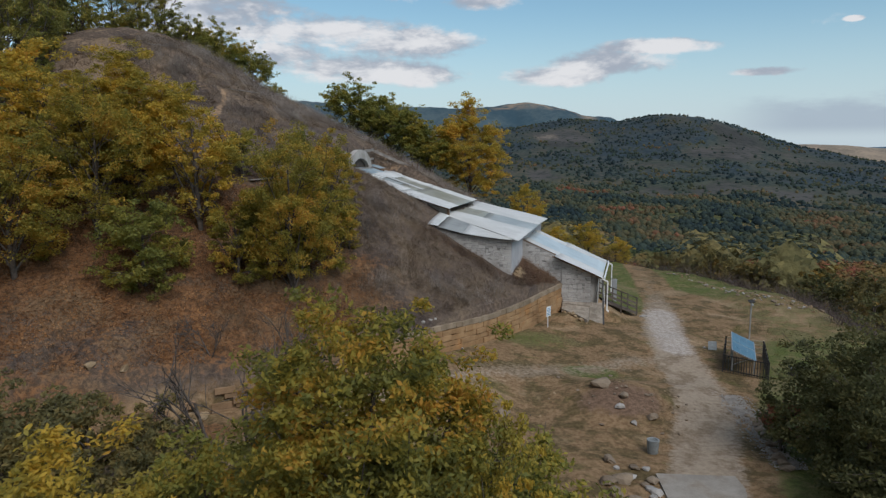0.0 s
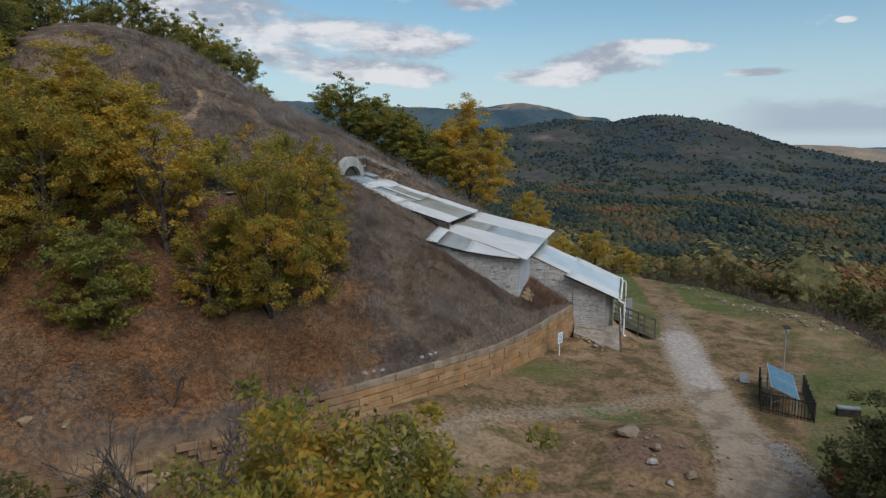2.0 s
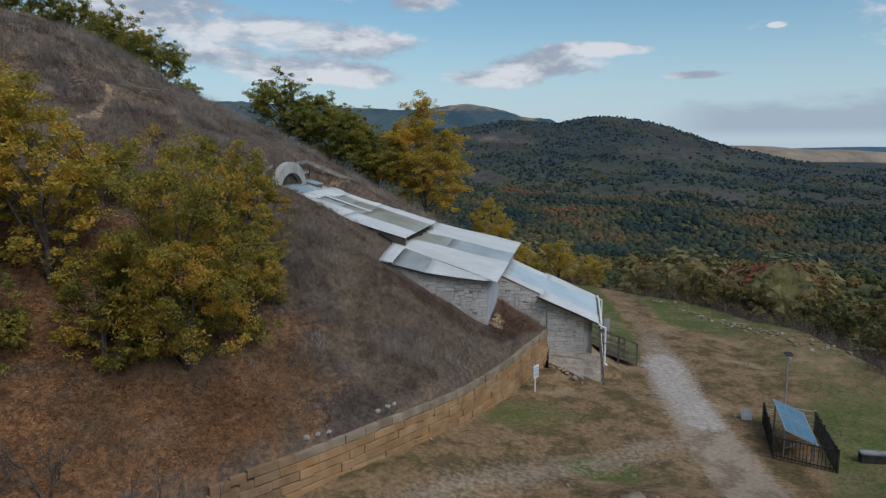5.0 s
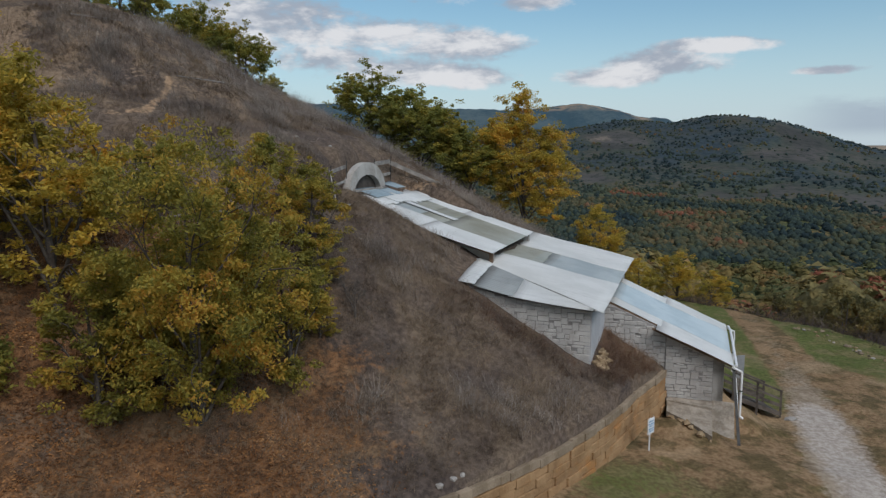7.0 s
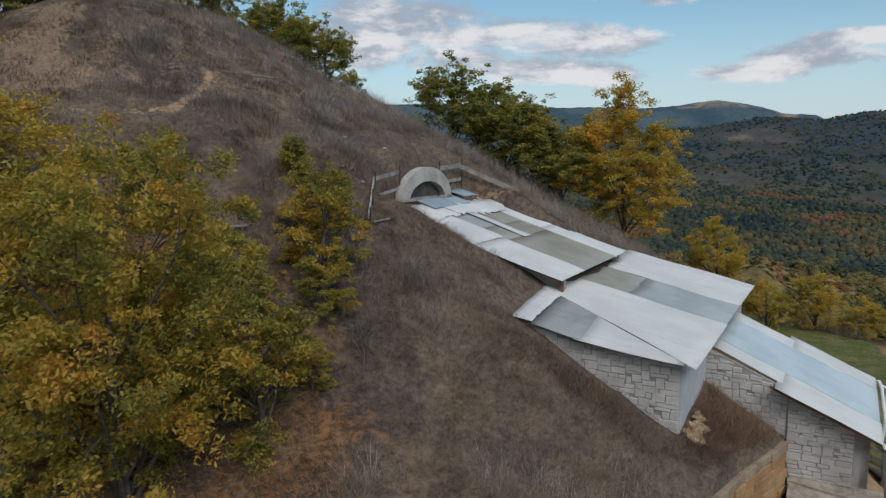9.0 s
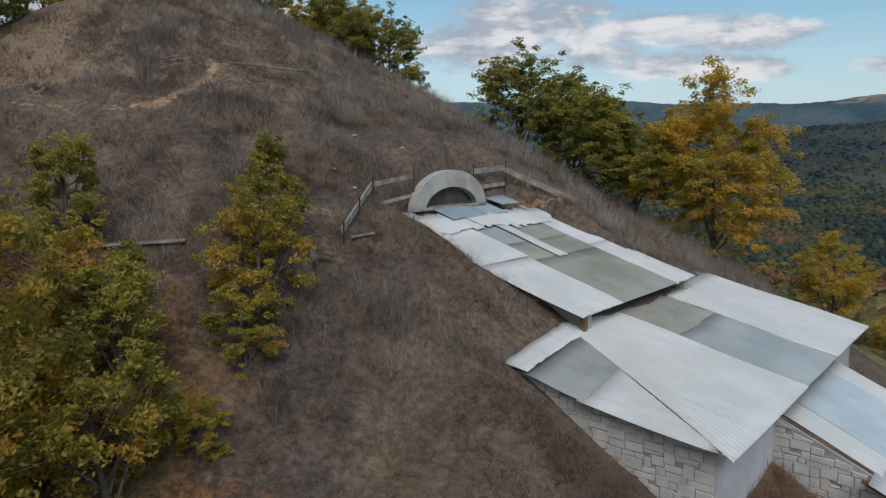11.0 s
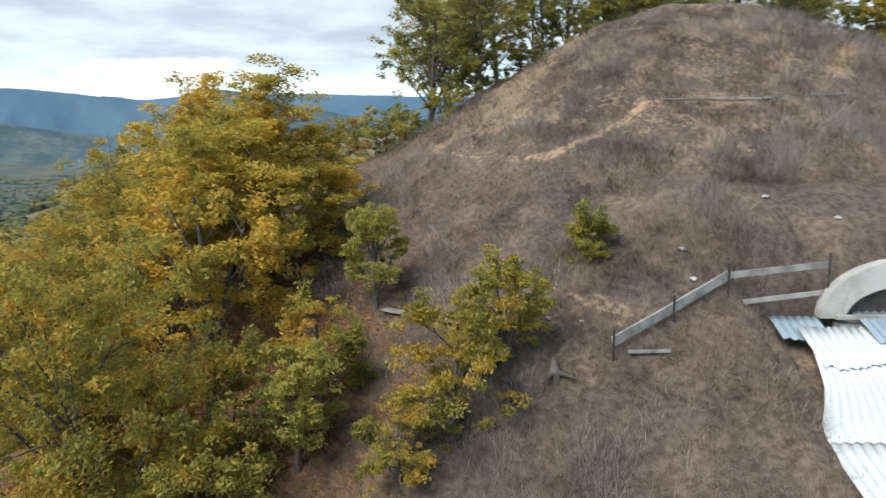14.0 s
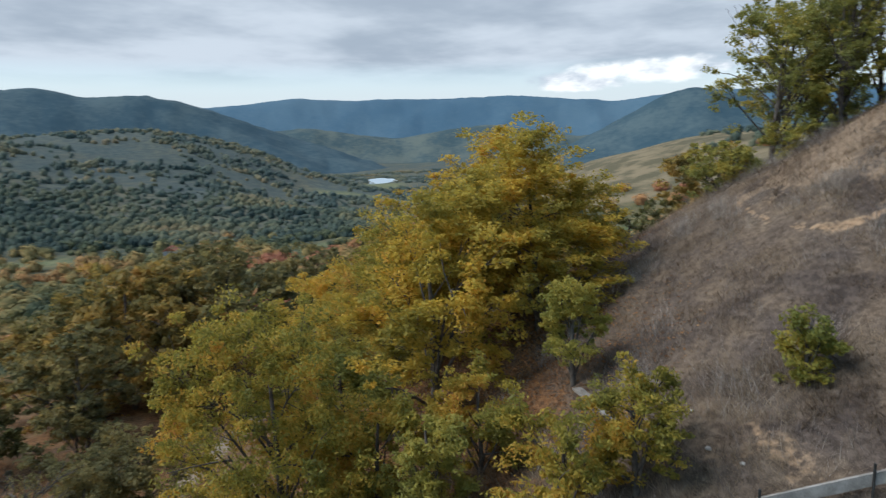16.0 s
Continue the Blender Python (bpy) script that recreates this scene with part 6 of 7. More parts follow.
ridge(M["ridge_low"], 3500, 520, [(-134, 0.2), (-129, 1.2), (-125, 1.7), (-121, 1.1), (-117.5, 0.7), (-114, 1.3), (-110.5, 1.75), (-107, 1.2), (-103, 0.7), (-99, 1.1), (-94, 0.4)], 7, 10, "low scrubby foothills, haze in their colour, under the far ridge")

# the sky's reflection is put into the pale base colour
M["water"] = plain("sky_pale_water", (0.44, 0.52, 0.58), (0.52, 0.60, 0.65), 0.02, 0.3, 0.0, 0.3, spec=0.6)


def build_lake():
    bm = bmesh.new()
    az, dist, wide, deep = LAKE
    a = radians(az)
    c = Vector((dist * math.sin(a), dist * math.cos(a), 0))
    side, ahead = Vector((math.cos(a), -math.sin(a), 0)), Vector((math.sin(a), math.cos(a), 0))
    pts = []
    for i in range(26):
        t = 2 * math.pi * i / 26
        k = 1 + 0.18 * math.sin(3 * t + 1) + 0.1 * math.sin(5 * t)
        pts.append(c + side * (wide * k * math.cos(t)) + ahead * (deep * k * math.sin(t)))
    prism(bm, [(p.x, p.y, -53.7) for p in pts], (0, 0, -3))
    me = bpy.data.meshes.new("water")
    bm.to_mesh(me)
    bm.free()
    me.materials.append(M["water"])
    tagged(new("water", me), "small valley lake, sky reflection in its pale colour", "lake", kind="structure")


build_lake()


# ---- dry grass, leaf litter and stones lying about ----
def grass_material(name, stops):
    m, g = material(name)
    geo = g.add("ShaderNodeNewGeometry")
    p = geo.outputs["Position"]
    v = g.math("ADD", g.math("MULTIPLY", geo.outputs["Random Per Island"], 0.55), g.math("MULTIPLY", g.span(g.noise(0.55, p, 4, 0.6), 0.3, 0.7), 0.45), True)
    c = g.mix(g.span(g.noise(0.33, p, 4, 0.6, 0.4), 0.46, 0.64, 0.0, 0.55), g.ramp(v, stops), g.mix(1.0, g.ramp(v, stops), (0.55, 0.52, 0.54), "MULTIPLY"))
    c = g.mix(g.span(g.noise(0.21, g.scaled(p, 1.0, 1.0, 2.0), 5, 0.62, 0.6), 0.54, 0.68, 0.0, 0.7), c, g.mix(1.0, c, (1.28, 1.24, 1.16), "MULTIPLY"))
    finish(g, c, 0.85, spec=0.12, through_light=0.2)
    return m


M["grass_dry"] = grass_material("dry_grass", [(0.0, (0.103, 0.074, 0.053)), (0.4, (0.174, 0.127, 0.089)), (0.75, (0.267, 0.198, 0.134)), (1.0, (0.390, 0.302, 0.198))])
M["straw"] = grass_material("bleached_straw", [(0.0, (0.150, 0.112, 0.080)), (0.5, (0.260, 0.200, 0.140)), (1.0, (0.400, 0.320, 0.230))])
M["brush"] = grass_material("dead_brush", [(0.0, (0.095, 0.058, 0.042)), (0.5, (0.17, 0.105, 0.072)), (1.0, (0.27, 0.18, 0.125))])
M["twigs"] = grass_material("bare_twigs", [(0.0, (0.160, 0.128, 0.106)), (0.6, (0.280, 0.238, 0.204)), (1.0, (0.420, 0.368, 0.322))])
M["edge_twigs"] = grass_material("bare_brush", [(0.0, (0.070, 0.052, 0.046)), (0.6, (0.125, 0.098, 0.086)), (1.0, (0.20, 0.165, 0.14))])
M["pale_twigs"] = grass_material("pale_dead_twigs", [(0.0, (0.165, 0.134, 0.110)), (0.5, (0.308, 0.264, 0.227)), (1.0, (0.506, 0.451, 0.394))])
M["litter"] = grass_material("leaf_litter", [(0.0, (0.111, 0.051, 0.024)), (0.4, (0.247, 0.115, 0.048)), (0.75, (0.390, 0.192, 0.074)), (1.0, (0.520, 0.320, 0.156))])
M["grass_green"] = grass_material("green_grass", [(0.0, (0.050, 0.062, 0.018)), (0.5, (0.090, 0.100, 0.030)), (1.0, (0.17, 0.145, 0.06))])


def blades(name, seed, pts, per, height, spread, width, mat, label, category, lean=0.5, comb=0.0):
    """Tufts of narrow blades, each a single bent sliver, standing on the land."""
    rng = np.random.RandomState(seed)
    n = len(pts)
    x, y = pts[:, 0], pts[:, 1]
    z = land(x, y)
    tuft = height * rng.uniform(0.5, 1.5, n)
    bx = np.repeat(x, per) + rng.normal(size=n * per) * spread
    by = np.repeat(y, per) + rng.normal(size=n * per) * spread
    bz = np.repeat(z, per) - 0.03
    slope_fix = land(bx, by) - 0.03
    bz = np.where(np.abs(slope_fix - bz) < 0.5, slope_fix, bz)
    h = np.repeat(tuft, per) * rng.uniform(0.5, 1.2, n * per)
    a = rng.uniform(0, 6.283, n * per)
    if comb:          # the blades of a tuft lie one way
        a = np.repeat(rng.uniform(0, 6.283, n), per) + rng.normal(size=n * per) * comb
    l = h * lean * rng.uniform(0.1, 1.3, n * per)
    w = width * rng.uniform(0.6, 1.4, n * per)
    base = np.stack((bx, by, bz), -1)
    sd = np.stack((-np.sin(a) * w, np.cos(a) * w, np.zeros_like(a)), -1)
    tip = base + np.stack((np.cos(a) * l, np.sin(a) * l, h), -1)
    v = np.stack((base - sd, base + sd, tip), 1).reshape(-1, 3)
    return tagged(new(name, mesh_from(name, v, np.arange(len(v)).reshape(-1, 3), mat)), label, category, kind="stuff")


def scatter(seed, count, test, x0, x1, y0, y1):
    rng = np.random.RandomState(seed)
    x, y = rng.uniform(x0, x1, count), rng.uniform(y0, y1, count)
    keep = rng.rand(count) < test(x, y)
    return np.stack((x[keep], y[keep]), -1)


def mound_cover(x, y):
    r, d = np.hypot(x - CX, y - CY), np.degrees(np.arctan2(y - CY, x - CX))
    inside = (r < wall_radius(np.clip(d, -100, -16.3)) - 0.25) & (r < 29)
    house, s = sheltered(x, y)
    w = (x - BO[0]) * BV[0] + (y - BO[1]) * BV[1]
    low_block = (s > 3.9) & (s < 9.3) & (np.abs(w - 0.6) < 3.0)
    mid_block = (s > -1.4) & (s < 4.5) & (np.abs(w) < 6.3)
    top_block = (s > -9.6) & (s < 0.3) & (np.abs(w) < 3.6)
    path = along(x, y, TRAIL, 0.3, 0.2)
    return inside * (1 - path) * ~(low_block | mid_block | top_block) * (d > -120) * (d < 75)


def patchy(x, y, size, lo=0.25):
    return np.clip(0.55 + 0.75 * rolling(x, y, size, 3), lo, 1)


blades("dry_grass", 81, scatter(1, 76000, lambda x, y: mound_cover(x, y) * patchy(x, y, 3.4), -32, 9, 21, 68), 12, 0.20, 0.10, 0.0058, M["grass_dry"], "dry brown grass and weeds on the mound", "grass", 2.0, 0.6)
blades("straw", 90, scatter(10, 34000, lambda x, y: mound_cover(x, y) * patchy(x, y, 2.6, 0.15), -9, 8, 26, 46), 11, 0.17, 0.07, 0.0042, M["straw"], "bleached straw lying in the dry grass of the slope", "grass", 2.4, 0.5)
blades("dead_stalks", 82, scatter(2, 30000, lambda x, y: mound_cover(x, y) * patchy(x, y, 5.0, 0.0) * smooth(28, 42, y + 0.3 * x), -32, 9, 21, 68), 8, 0.32, 0.12, 0.0042, M["twigs"], "grey dead weed stalks on the mound", "grass", 1.4)
blades("tall_stalks", 87, scatter(7, 9000, lambda x, y: mound_cover(x, y) * smooth(44, 52, y) * smooth(-20, -12, x) * patchy(x, y, 4.0, 0.1), -22, 6, 42, 68), 9, 0.62, 0.16, 0.0055, M["pale_twigs"], "tall grey-brown dead brush on the mound's shoulder", "brush", 0.9)


def shrubs(seed, count):
    """Tight clumps of upright dead twigs, gathered in drifts."""
    rng = np.random.RandomState(seed)
    p = scatter(seed, count, lambda x, y: mound_cover(x, y) * smooth(0.05, 0.75, rolling(x, y, 7.5, 3)) * smooth(27, 36, y + 0.3 * x), -30, 7, 24, 66)
    k = rng.randint(4, 12, len(p))
    q = np.repeat(p, k, 0)
    return q + rng.normal(size=q.shape) * 0.16


blades("dead_shrubs", 89, shrubs(9, 7600), 13, 0.44, 0.13, 0.0045, M["pale_twigs"], "fuzzy grey-brown dead shrubs in drifts on the mound", "brush", 1.3)


def brush_cover(x, y):
    s, w = (x - BO[0]) * BU[0] + (y - BO[1]) * BU[1], (x - BO[0]) * BV[0] + (y - BO[1]) * BV[1]
    notch = (s > 4.35) & (s < 6.6) & (w > -6.2) & (w < -2.3)
    r, d = np.hypot(x - CX, y - CY), np.degrees(np.arctan2(y - CY, x - CX))
    inside = r < wall_radius(np.clip(d, -100, -16.3)) - 0.2
    strip = (s > -0.6) & (s < 4.2) & (w > -7.6) & (w < -6.15)
    return inside * (notch * 1.0 + strip * 0.25)


blades("dead_brush", 83, scatter(3, 9000, brush_cover, -2, 9, 34, 43), 18, 0.30, 0.12, 0.005, M["brush"], "reddish-brown dead brush beside the wall", "brush", 1.5, 0.7)


def litter_cover(x, y):
    r, d = np.hypot(x - CX, y - CY), np.degrees(np.arctan2(y - CY, x - CX))
    inside = r < wall_radius(np.clip(d, -100, -16.3)) - 0.2
    return inside * np.clip((1 - smooth(-58, -44, d)) * smooth(12, 17, r) + 0.5 * np.exp(-((x + 6) ** 2 + (y - 29.5) ** 2) / 9), 0, 1) * patchy(x, y, 4.2, 0.3)


def build_litter():
    rng = np.random.RandomState(84)
    p = scatter(4, 230000, litter_cover, -24, 2, 21, 38)
    c = np.stack((p[:, 0], p[:, 1], land(p[:, 0], p[:, 1]) + 0.03), -1)
    v, f = leaf_cards(c, 0.06, rng, 2.6)
    tagged(new("leaf_litter", mesh_from("leaf_litter", v, f, M["litter"])), "fallen orange-brown oak leaves under the trees", "leaves", kind="stuff")


build_litter()


def flat_cover(x, y):
    r, d = np.hypot(x - CX, y - CY), np.degrees(np.arctan2(y - CY, x - CX))
    road_x = np.interp(y, [p[1] for p in ROAD], [p[0] for p in ROAD])
    out = (r > wall_radius(np.clip(d, -100, -16.3)) + 0.4) & (r < edge_radius(d) + 2)
    return out * (x > road_x + 1.7) * patchy(x, y, 5.0, 0.05)


blades("meadow_grass", 85, scatter(5, 16000, flat_cover, 8, 27, 16, 62), 9, 0.09, 0.09, 0.006, M["grass_green"], "short green grass beside the road", "grass", 0.8)


def edge_cover(x, y):
    r, d = np.hypot(x - CX, y - CY), np.degrees(np.arctan2(y - CY, x - CX))
    e = r - edge_radius(d)
    return (e > -0.5) * (e < 9) * patchy(x, y, 7.0, 0.15) * (d > -60) * (d < 60)


blades("edge_brush", 86, scatter(6, 9000, edge_cover, -2, 36, 10, 72), 20, 0.95, 0.34, 0.008, M["edge_twigs"], "bare brown brush along the edge of the flat", "brush", 1.5)

M["stone_pale"] = plain("pale_stone", (0.25, 0.235, 0.215), (0.39, 0.365, 0.335), 3, 0.9, 0.7, 25, dist=0.02, piece=0.3)
M["stone_tan"] = plain("tan_stone", (0.213, 0.148, 0.082), (0.344, 0.254, 0.156), 3, 0.9, 0.7, 25, dist=0.02, piece=0.3)
M["stone_grey"] = plain("grey_stone", (0.144, 0.109, 0.078), (0.250, 0.196, 0.140), 2, 0.92, 0.8, 20, dist=0.03, piece=0.2)


def rock_mesh(name, seed, mat, detail=2):
    rng = random.Random(seed)
    bm = bmesh.new()
    bmesh.ops.create_icosphere(bm, subdivisions=detail, radius=0.5)
    cuts = [(Vector((rng.gauss(0, 1), rng.gauss(0, 1), rng.gauss(0, 1))).normalized(), rng.uniform(0.20, 0.38)) for _ in range(10)]
    for v in bm.verts:
        for n, d in cuts:
            k = v.co.dot(n) - d
            if k > 0:
                v.co -= n * k
        v.co += Vector((rng.gauss(0, 1), rng.gauss(0, 1), rng.gauss(0, 1))) * 0.02
    me = bpy.data.meshes.new(name)
    bm.to_mesh(me)
    bm.free()
    me.materials.append(mat)
    return me


ROCKS = {m: [rock_mesh("stone", 7 * i + len(m), M[m], 1 if m == "stone_pale" else 2) for i in range(4)] for m in ("stone_pale", "stone_tan", "stone_grey")}


def stone(mat, x, y, size, label, turn=0.0, flat=0.7, group="", k=0, z=None, name="stone", long=1.3):
    ob = new(name, ROCKS[mat][k % 4])
    zz = land1(x, y) if z is None else z
    ob.matrix_basis = pose(x, y, zz + size * flat * (0.22 if size < 0.6 else 0.05), 0, 0, turn) @ Matrix.Diagonal((size * long, size, size * flat, 1))
    return tagged(ob, label, "stone", group)


def build_stones():
    rng = random.Random(31)
    stone("stone_grey", 6.35, 27.3, 0.95, "large weathered grey boulder on the earth heap", 30, 0.6, name="boulder")
    stone("stone_grey", 7.0, 26.2, 0.42, "grey-brown field stone on the earth heap", 80, 0.7)
    stone("stone_pale", 6.75, 25.6, 0.4, "pale field stone on the earth heap", 10, 0.7, k=1)
    stone("stone_pale", 7.05, 24.7, 0.34, "pale field stone below the earth heap", 60, 0.7, k=2)
    stone("stone_grey", 7.85, 25.1, 0.42, "grey field stone below the earth heap", 60, 0.8, k=1)
    stone("stone_grey", 2.3, 25.4, 0.55, "grey field stone beside the track", 20, 0.7, k=2)
    stone("stone_tan", -9.75, 24.15, 0.62, "squared tan boulder above the old wall", 10, 0.7, name="boulder", k=3, long=1.15)
    stone("stone_tan", -9.15, 24.4, 0.55, "squared tan boulder above the old wall", 50, 0.7, name="boulder", k=1, long=1.15)
    for x, y, s in ((-9.3, 23.8, 0.5), (-9.9, 23.75, 0.42), (-12.3, 23.6, 0.45), (-9.6, 23.4, 0.36), (-8.6, 24.1, 0.4), (-11.2, 23.8, 0.4), (-8.9, 23.7, 0.45), (-9.4, 24.0, 0.4), (-8.7, 24.5, 0.36)):
        stone("stone_tan", x, y, s, "fallen tan block beside the old wall", rng.uniform(0, 360), 0.7, "fallen wall blocks", rng.randrange(4))
    for x, y, s in ((-0.85, 30.15, 0.26), (-0.55, 30.5, 0.2), (-0.35, 30.75, 0.17), (0.9, 31.6, 0.16), (-2.9, 28.4, 0.24), (-2.6, 28.6, 0.2), (-2.3, 28.75, 0.22)):
        stone("stone_pale", x, y, s, "pale stone lying on the wall head", rng.uniform(0, 360), 0.8, "stones on the wall head", rng.randrange(4))
    for i in range(46):
        x, y = 7.0 + rng.gauss(0, 1.5), 26.6 + rng.gauss(0, 1.1)
        stone(rng.choice(("stone_grey", "stone_grey", "stone_tan")), x, y, rng.uniform(0.06, 0.2), "small loose stone on the earth heap", rng.uniform(0, 360), 0.7, "stones of the earth heap", rng.randrange(4))
    band = [(18.6, 56.6), (20.0, 50.5), (20.6, 48.0), (21.8, 44.9), (23.2, 42.6)]
    for i in range(110):
        t = rng.random() * 3.999
        a, b = band[int(t)], band[int(t) + 1]
        f = t - int(t)
        stone(rng.choice(("stone_pale", "stone_tan", "stone_grey")), a[0] + (b[0] - a[0]) * f + rng.gauss(0, 0.5), a[1] + (b[1] - a[1]) * f + rng.gauss(0, 0.6), rng.uniform(0.08, 0.30), "weathered stone in the rubble bank at the edge", rng.uniform(0, 360), 0.65, "stones of the rubble bank", rng.randrange(4))
    # tumbled masonry at the corner of the middle block
    for i in range(46):
        f = rng.random()
        s, w = 4.25 + 0.3 * f + rng.uniform(0, 0.2), -5.8 + 1.25 * rng.random() ** 1.5 + 0.1 * f
        p = HOUSE @ Vector((s, w, 0))
        stone("stone_tan", p.x, p.y, rng.uniform(0.16, 0.36), "tan stone of a broken rubble core", rng.uniform(0, 360), 0.85, "tumbled rubble stones", rng.randrange(4),
              z=land1(p.x, p.y) - 0.02 + 0.75 * max(0, (-3.9 - w) * -0.35 + 0.5) * rng.random() * (1 if s < 4.6 else 0.3))
    # stones along the ledge under the panel
    for i in range(9):
        f = min(1.0, max(0.0, i / 8 + rng.uniform(-0.06, 0.06)))
        p = HOUSE @ Vector((6.7 + 1.5 * f, -3.05 - 1.35 * f + rng.uniform(-0.16, 0.16), 0))
        stone("stone_tan", p.x, p.y, rng.uniform(0.16, 0.42), "tan footing stone under the ledge", rng.uniform(0, 360), 0.7, "footing stones", rng.randrange(4), z=land1(p.x, p.y) + rng.uniform(-0.04, 0.06))
    # kerb stones on the road's outer side
    for i in range(12):
        x, y = 11.0 + 0.06 * i + rng.uniform(-0.12, 0.12), 21.0 + 0.42 * i
        stone("stone_grey", x, y, rng.uniform(0.25, 0.6), "dark kerb boulder beside the road", rng.uniform(0, 360), 0.6, "kerb boulders", rng.randrange(4))
    for i in range(9):
        x, y = 5.9 + rng.uniform(-0.5, 0.7), 19.2 + 0.3 * i + rng.uniform(-0.2, 0.2)
        stone(rng.choice(("stone_pale", "stone_grey")), x, y, rng.uniform(0.25, 0.6), "grey boulder at the road's inner side", rng.uniform(0, 360), 0.6, "inner kerb boulders", rng.randrange(4))


build_stones()


def build_gravel():
    """Crushed white stone washed along the road's edge."""
    rng = np.random.RandomState(88)
    n = 2600
    t = rng.rand(n)
    x, y = 11.15 + 0.75 * t + rng.normal(size=n) * 0.26, 21.0 + 6.9 * t
    c = np.stack((x, y, land(x, y) + 0.02), -1)
    s = rng.uniform(0.02, 0.055, n)[:, None, None]
    corner = np.array(((1, 0, 0), (-0.5, 0.87, 0), (-0.5, -0.87, 0), (0.1, 0.1, 0.9)))
    turn = rng.uniform(0, 6.283, n)
    rot = np.stack((np.stack((np.cos(turn), -np.sin(turn)), -1), np.stack((np.sin(turn), np.cos(turn)), -1)), 1)
    k = np.repeat(corner[None], n, 0) * rng.uniform(0.7, 1.3, (n, 4, 1))
    k[:, :, :2] = np.einsum("nij,nkj->nki", rot, k[:, :, :2])
    v = (c[:, None] + k * s).reshape(-1, 3)
    b = np.arange(n)[:, None] * 4
    f = np.concatenate((b + (0, 1, 3), b + (1, 2, 3), b + (2, 0, 3)), 0)
    tagged(new("gravel", mesh_from("gravel", v, f, M["stone_pale"])), "crushed pale gravel along the road's edge", "gravel", kind="stuff")


build_gravel()


# ---- a house far down in the valley ----
def build_far_house():
    a = radians(-132.5)
    x, y = 372 * math.sin(a), 372 * math.cos(a)
    h = thing("house", pose(x, y, land1(x, y) + 2.2, 0, 0, 35), "small white house with a red tiled roof in the valley", "house")
    bm = bmesh.new()
    box(bm, -5, 5, -3, 3, -3, 3.2)
    part("wall", bm, M["plaster"], h)
    bm = bmesh.new()
    prism(bm, [(-5.4, -3.5, 3.1), (-5.4, 3.5, 3.1), (-5.4, 0, 5.2)], (10.8, 0, 0))
    part("roof", bm, M["roof_tile"], h, "red tiled gable roof")
    for i in (-3, 0, 3):
        bm = bmesh.new()
        box(bm, i - 0.5, i + 0.5, -3.06, -2.9, 1.0, 2.3)
        part("window", bm, M["steel_dark"], h)


M["roof_tile"] = plain("red_roof_tile", (0.22, 0.075, 0.045), (0.33, 0.12, 0.075), 1.2, 0.85, 0.5, 12)
build_far_house()


# ---- things at the entrance ----
def build_pipes():
    for w, top, foot, lab in ((-2.6, 2.62, 0.75, "white plastic downpipe at the eaves corner"), (3.3, 2.66, 0.3, "white plastic downpipe at the far eaves corner")):
        p = thing("downpipe", HOUSE @ pose(8.95, w, 0), lab, "pipe")
        bm = bmesh.new()
        rod(bm, [(-0.06, 0, top + 0.02), (-0.02, 0, top - 0.1), (0.24, -0.05, top - 0.2)], 0.045)
        part("elbow", bm, M["pipe_white"], p)
        bm = bmesh.new()
        rod(bm, [(0.22, -0.05, top - 0.16), (0.25, -0.05, top - 0.25), (0.25, -0.05, foot)], 0.045)
        part("pipe", bm, M["pipe_white"], p)
        bm = bmesh.new()
        rod(bm, [(0.25, -0.05, foot + 0.04), (0.25, -0.05, foot), (0.36, -0.05, foot - 0.09)], 0.05)
        part("spout", bm, M["pipe_white"], p)
        bm = bmesh.new()
        rod(bm, [(0.25, -0.05, (top + foot) / 2), (0.25, -0.05, (top + foot) / 2 + 0.04)], 0.054)
        part("bracket", bm, M["steel_dark"], p)
        if w > 0:
            bm = bmesh.new()
            rod(bm, [(0.0, 0.0, top), (0.06, -0.8, top), (0.06, -5.9, top - 0.05)], 0.05)
            part("gutter", bm, M["pipe_white"], p)
    q = thing("leaning_board", HOUSE, "dark board leaning against the concrete apron", "board")
    bm = bmesh.new()
    beam(bm, (8.92, -2.55, 2.45), (9.12, -4.35, 0.3), 0.10, 0.05)
    part("board", bm, M["steel_dark"], q)
    bm = bmesh.new()
    rod(bm, [(9.0, -2.75, 2.2), (9.06, -3.3, 1.5), (9.1, -3.95, 0.6)], 0.02, 6)
    part("cable", bm, M["pipe_white"], q)


build_pipes()


def build_terrace():
    bm = bmesh.new()
    prism(bm, [(6.66, -2.0, -0.2), (8.25, -2.0, -0.2), (8.25, -4.3, -0.2), (7.6, -3.7, -0.2), (6.66, -3.1, -0.2)], (0, 0, 1.1))
    bm.verts.ensure_lookup_table()
    for v in bm.verts:
        if v.co.z > 0.5:
            v.co.z = 1.06 + (v.co.y + 2.0) * 0.25
    part("terrace", bm, M["rubble"], shelter, "rough concrete ledge under the stone panel")


build_terrace()


M["galv_board"] = plain("grey_board", (0.20, 0.205, 0.21), (0.28, 0.285, 0.29), 3, 0.7, 0.2, 30)


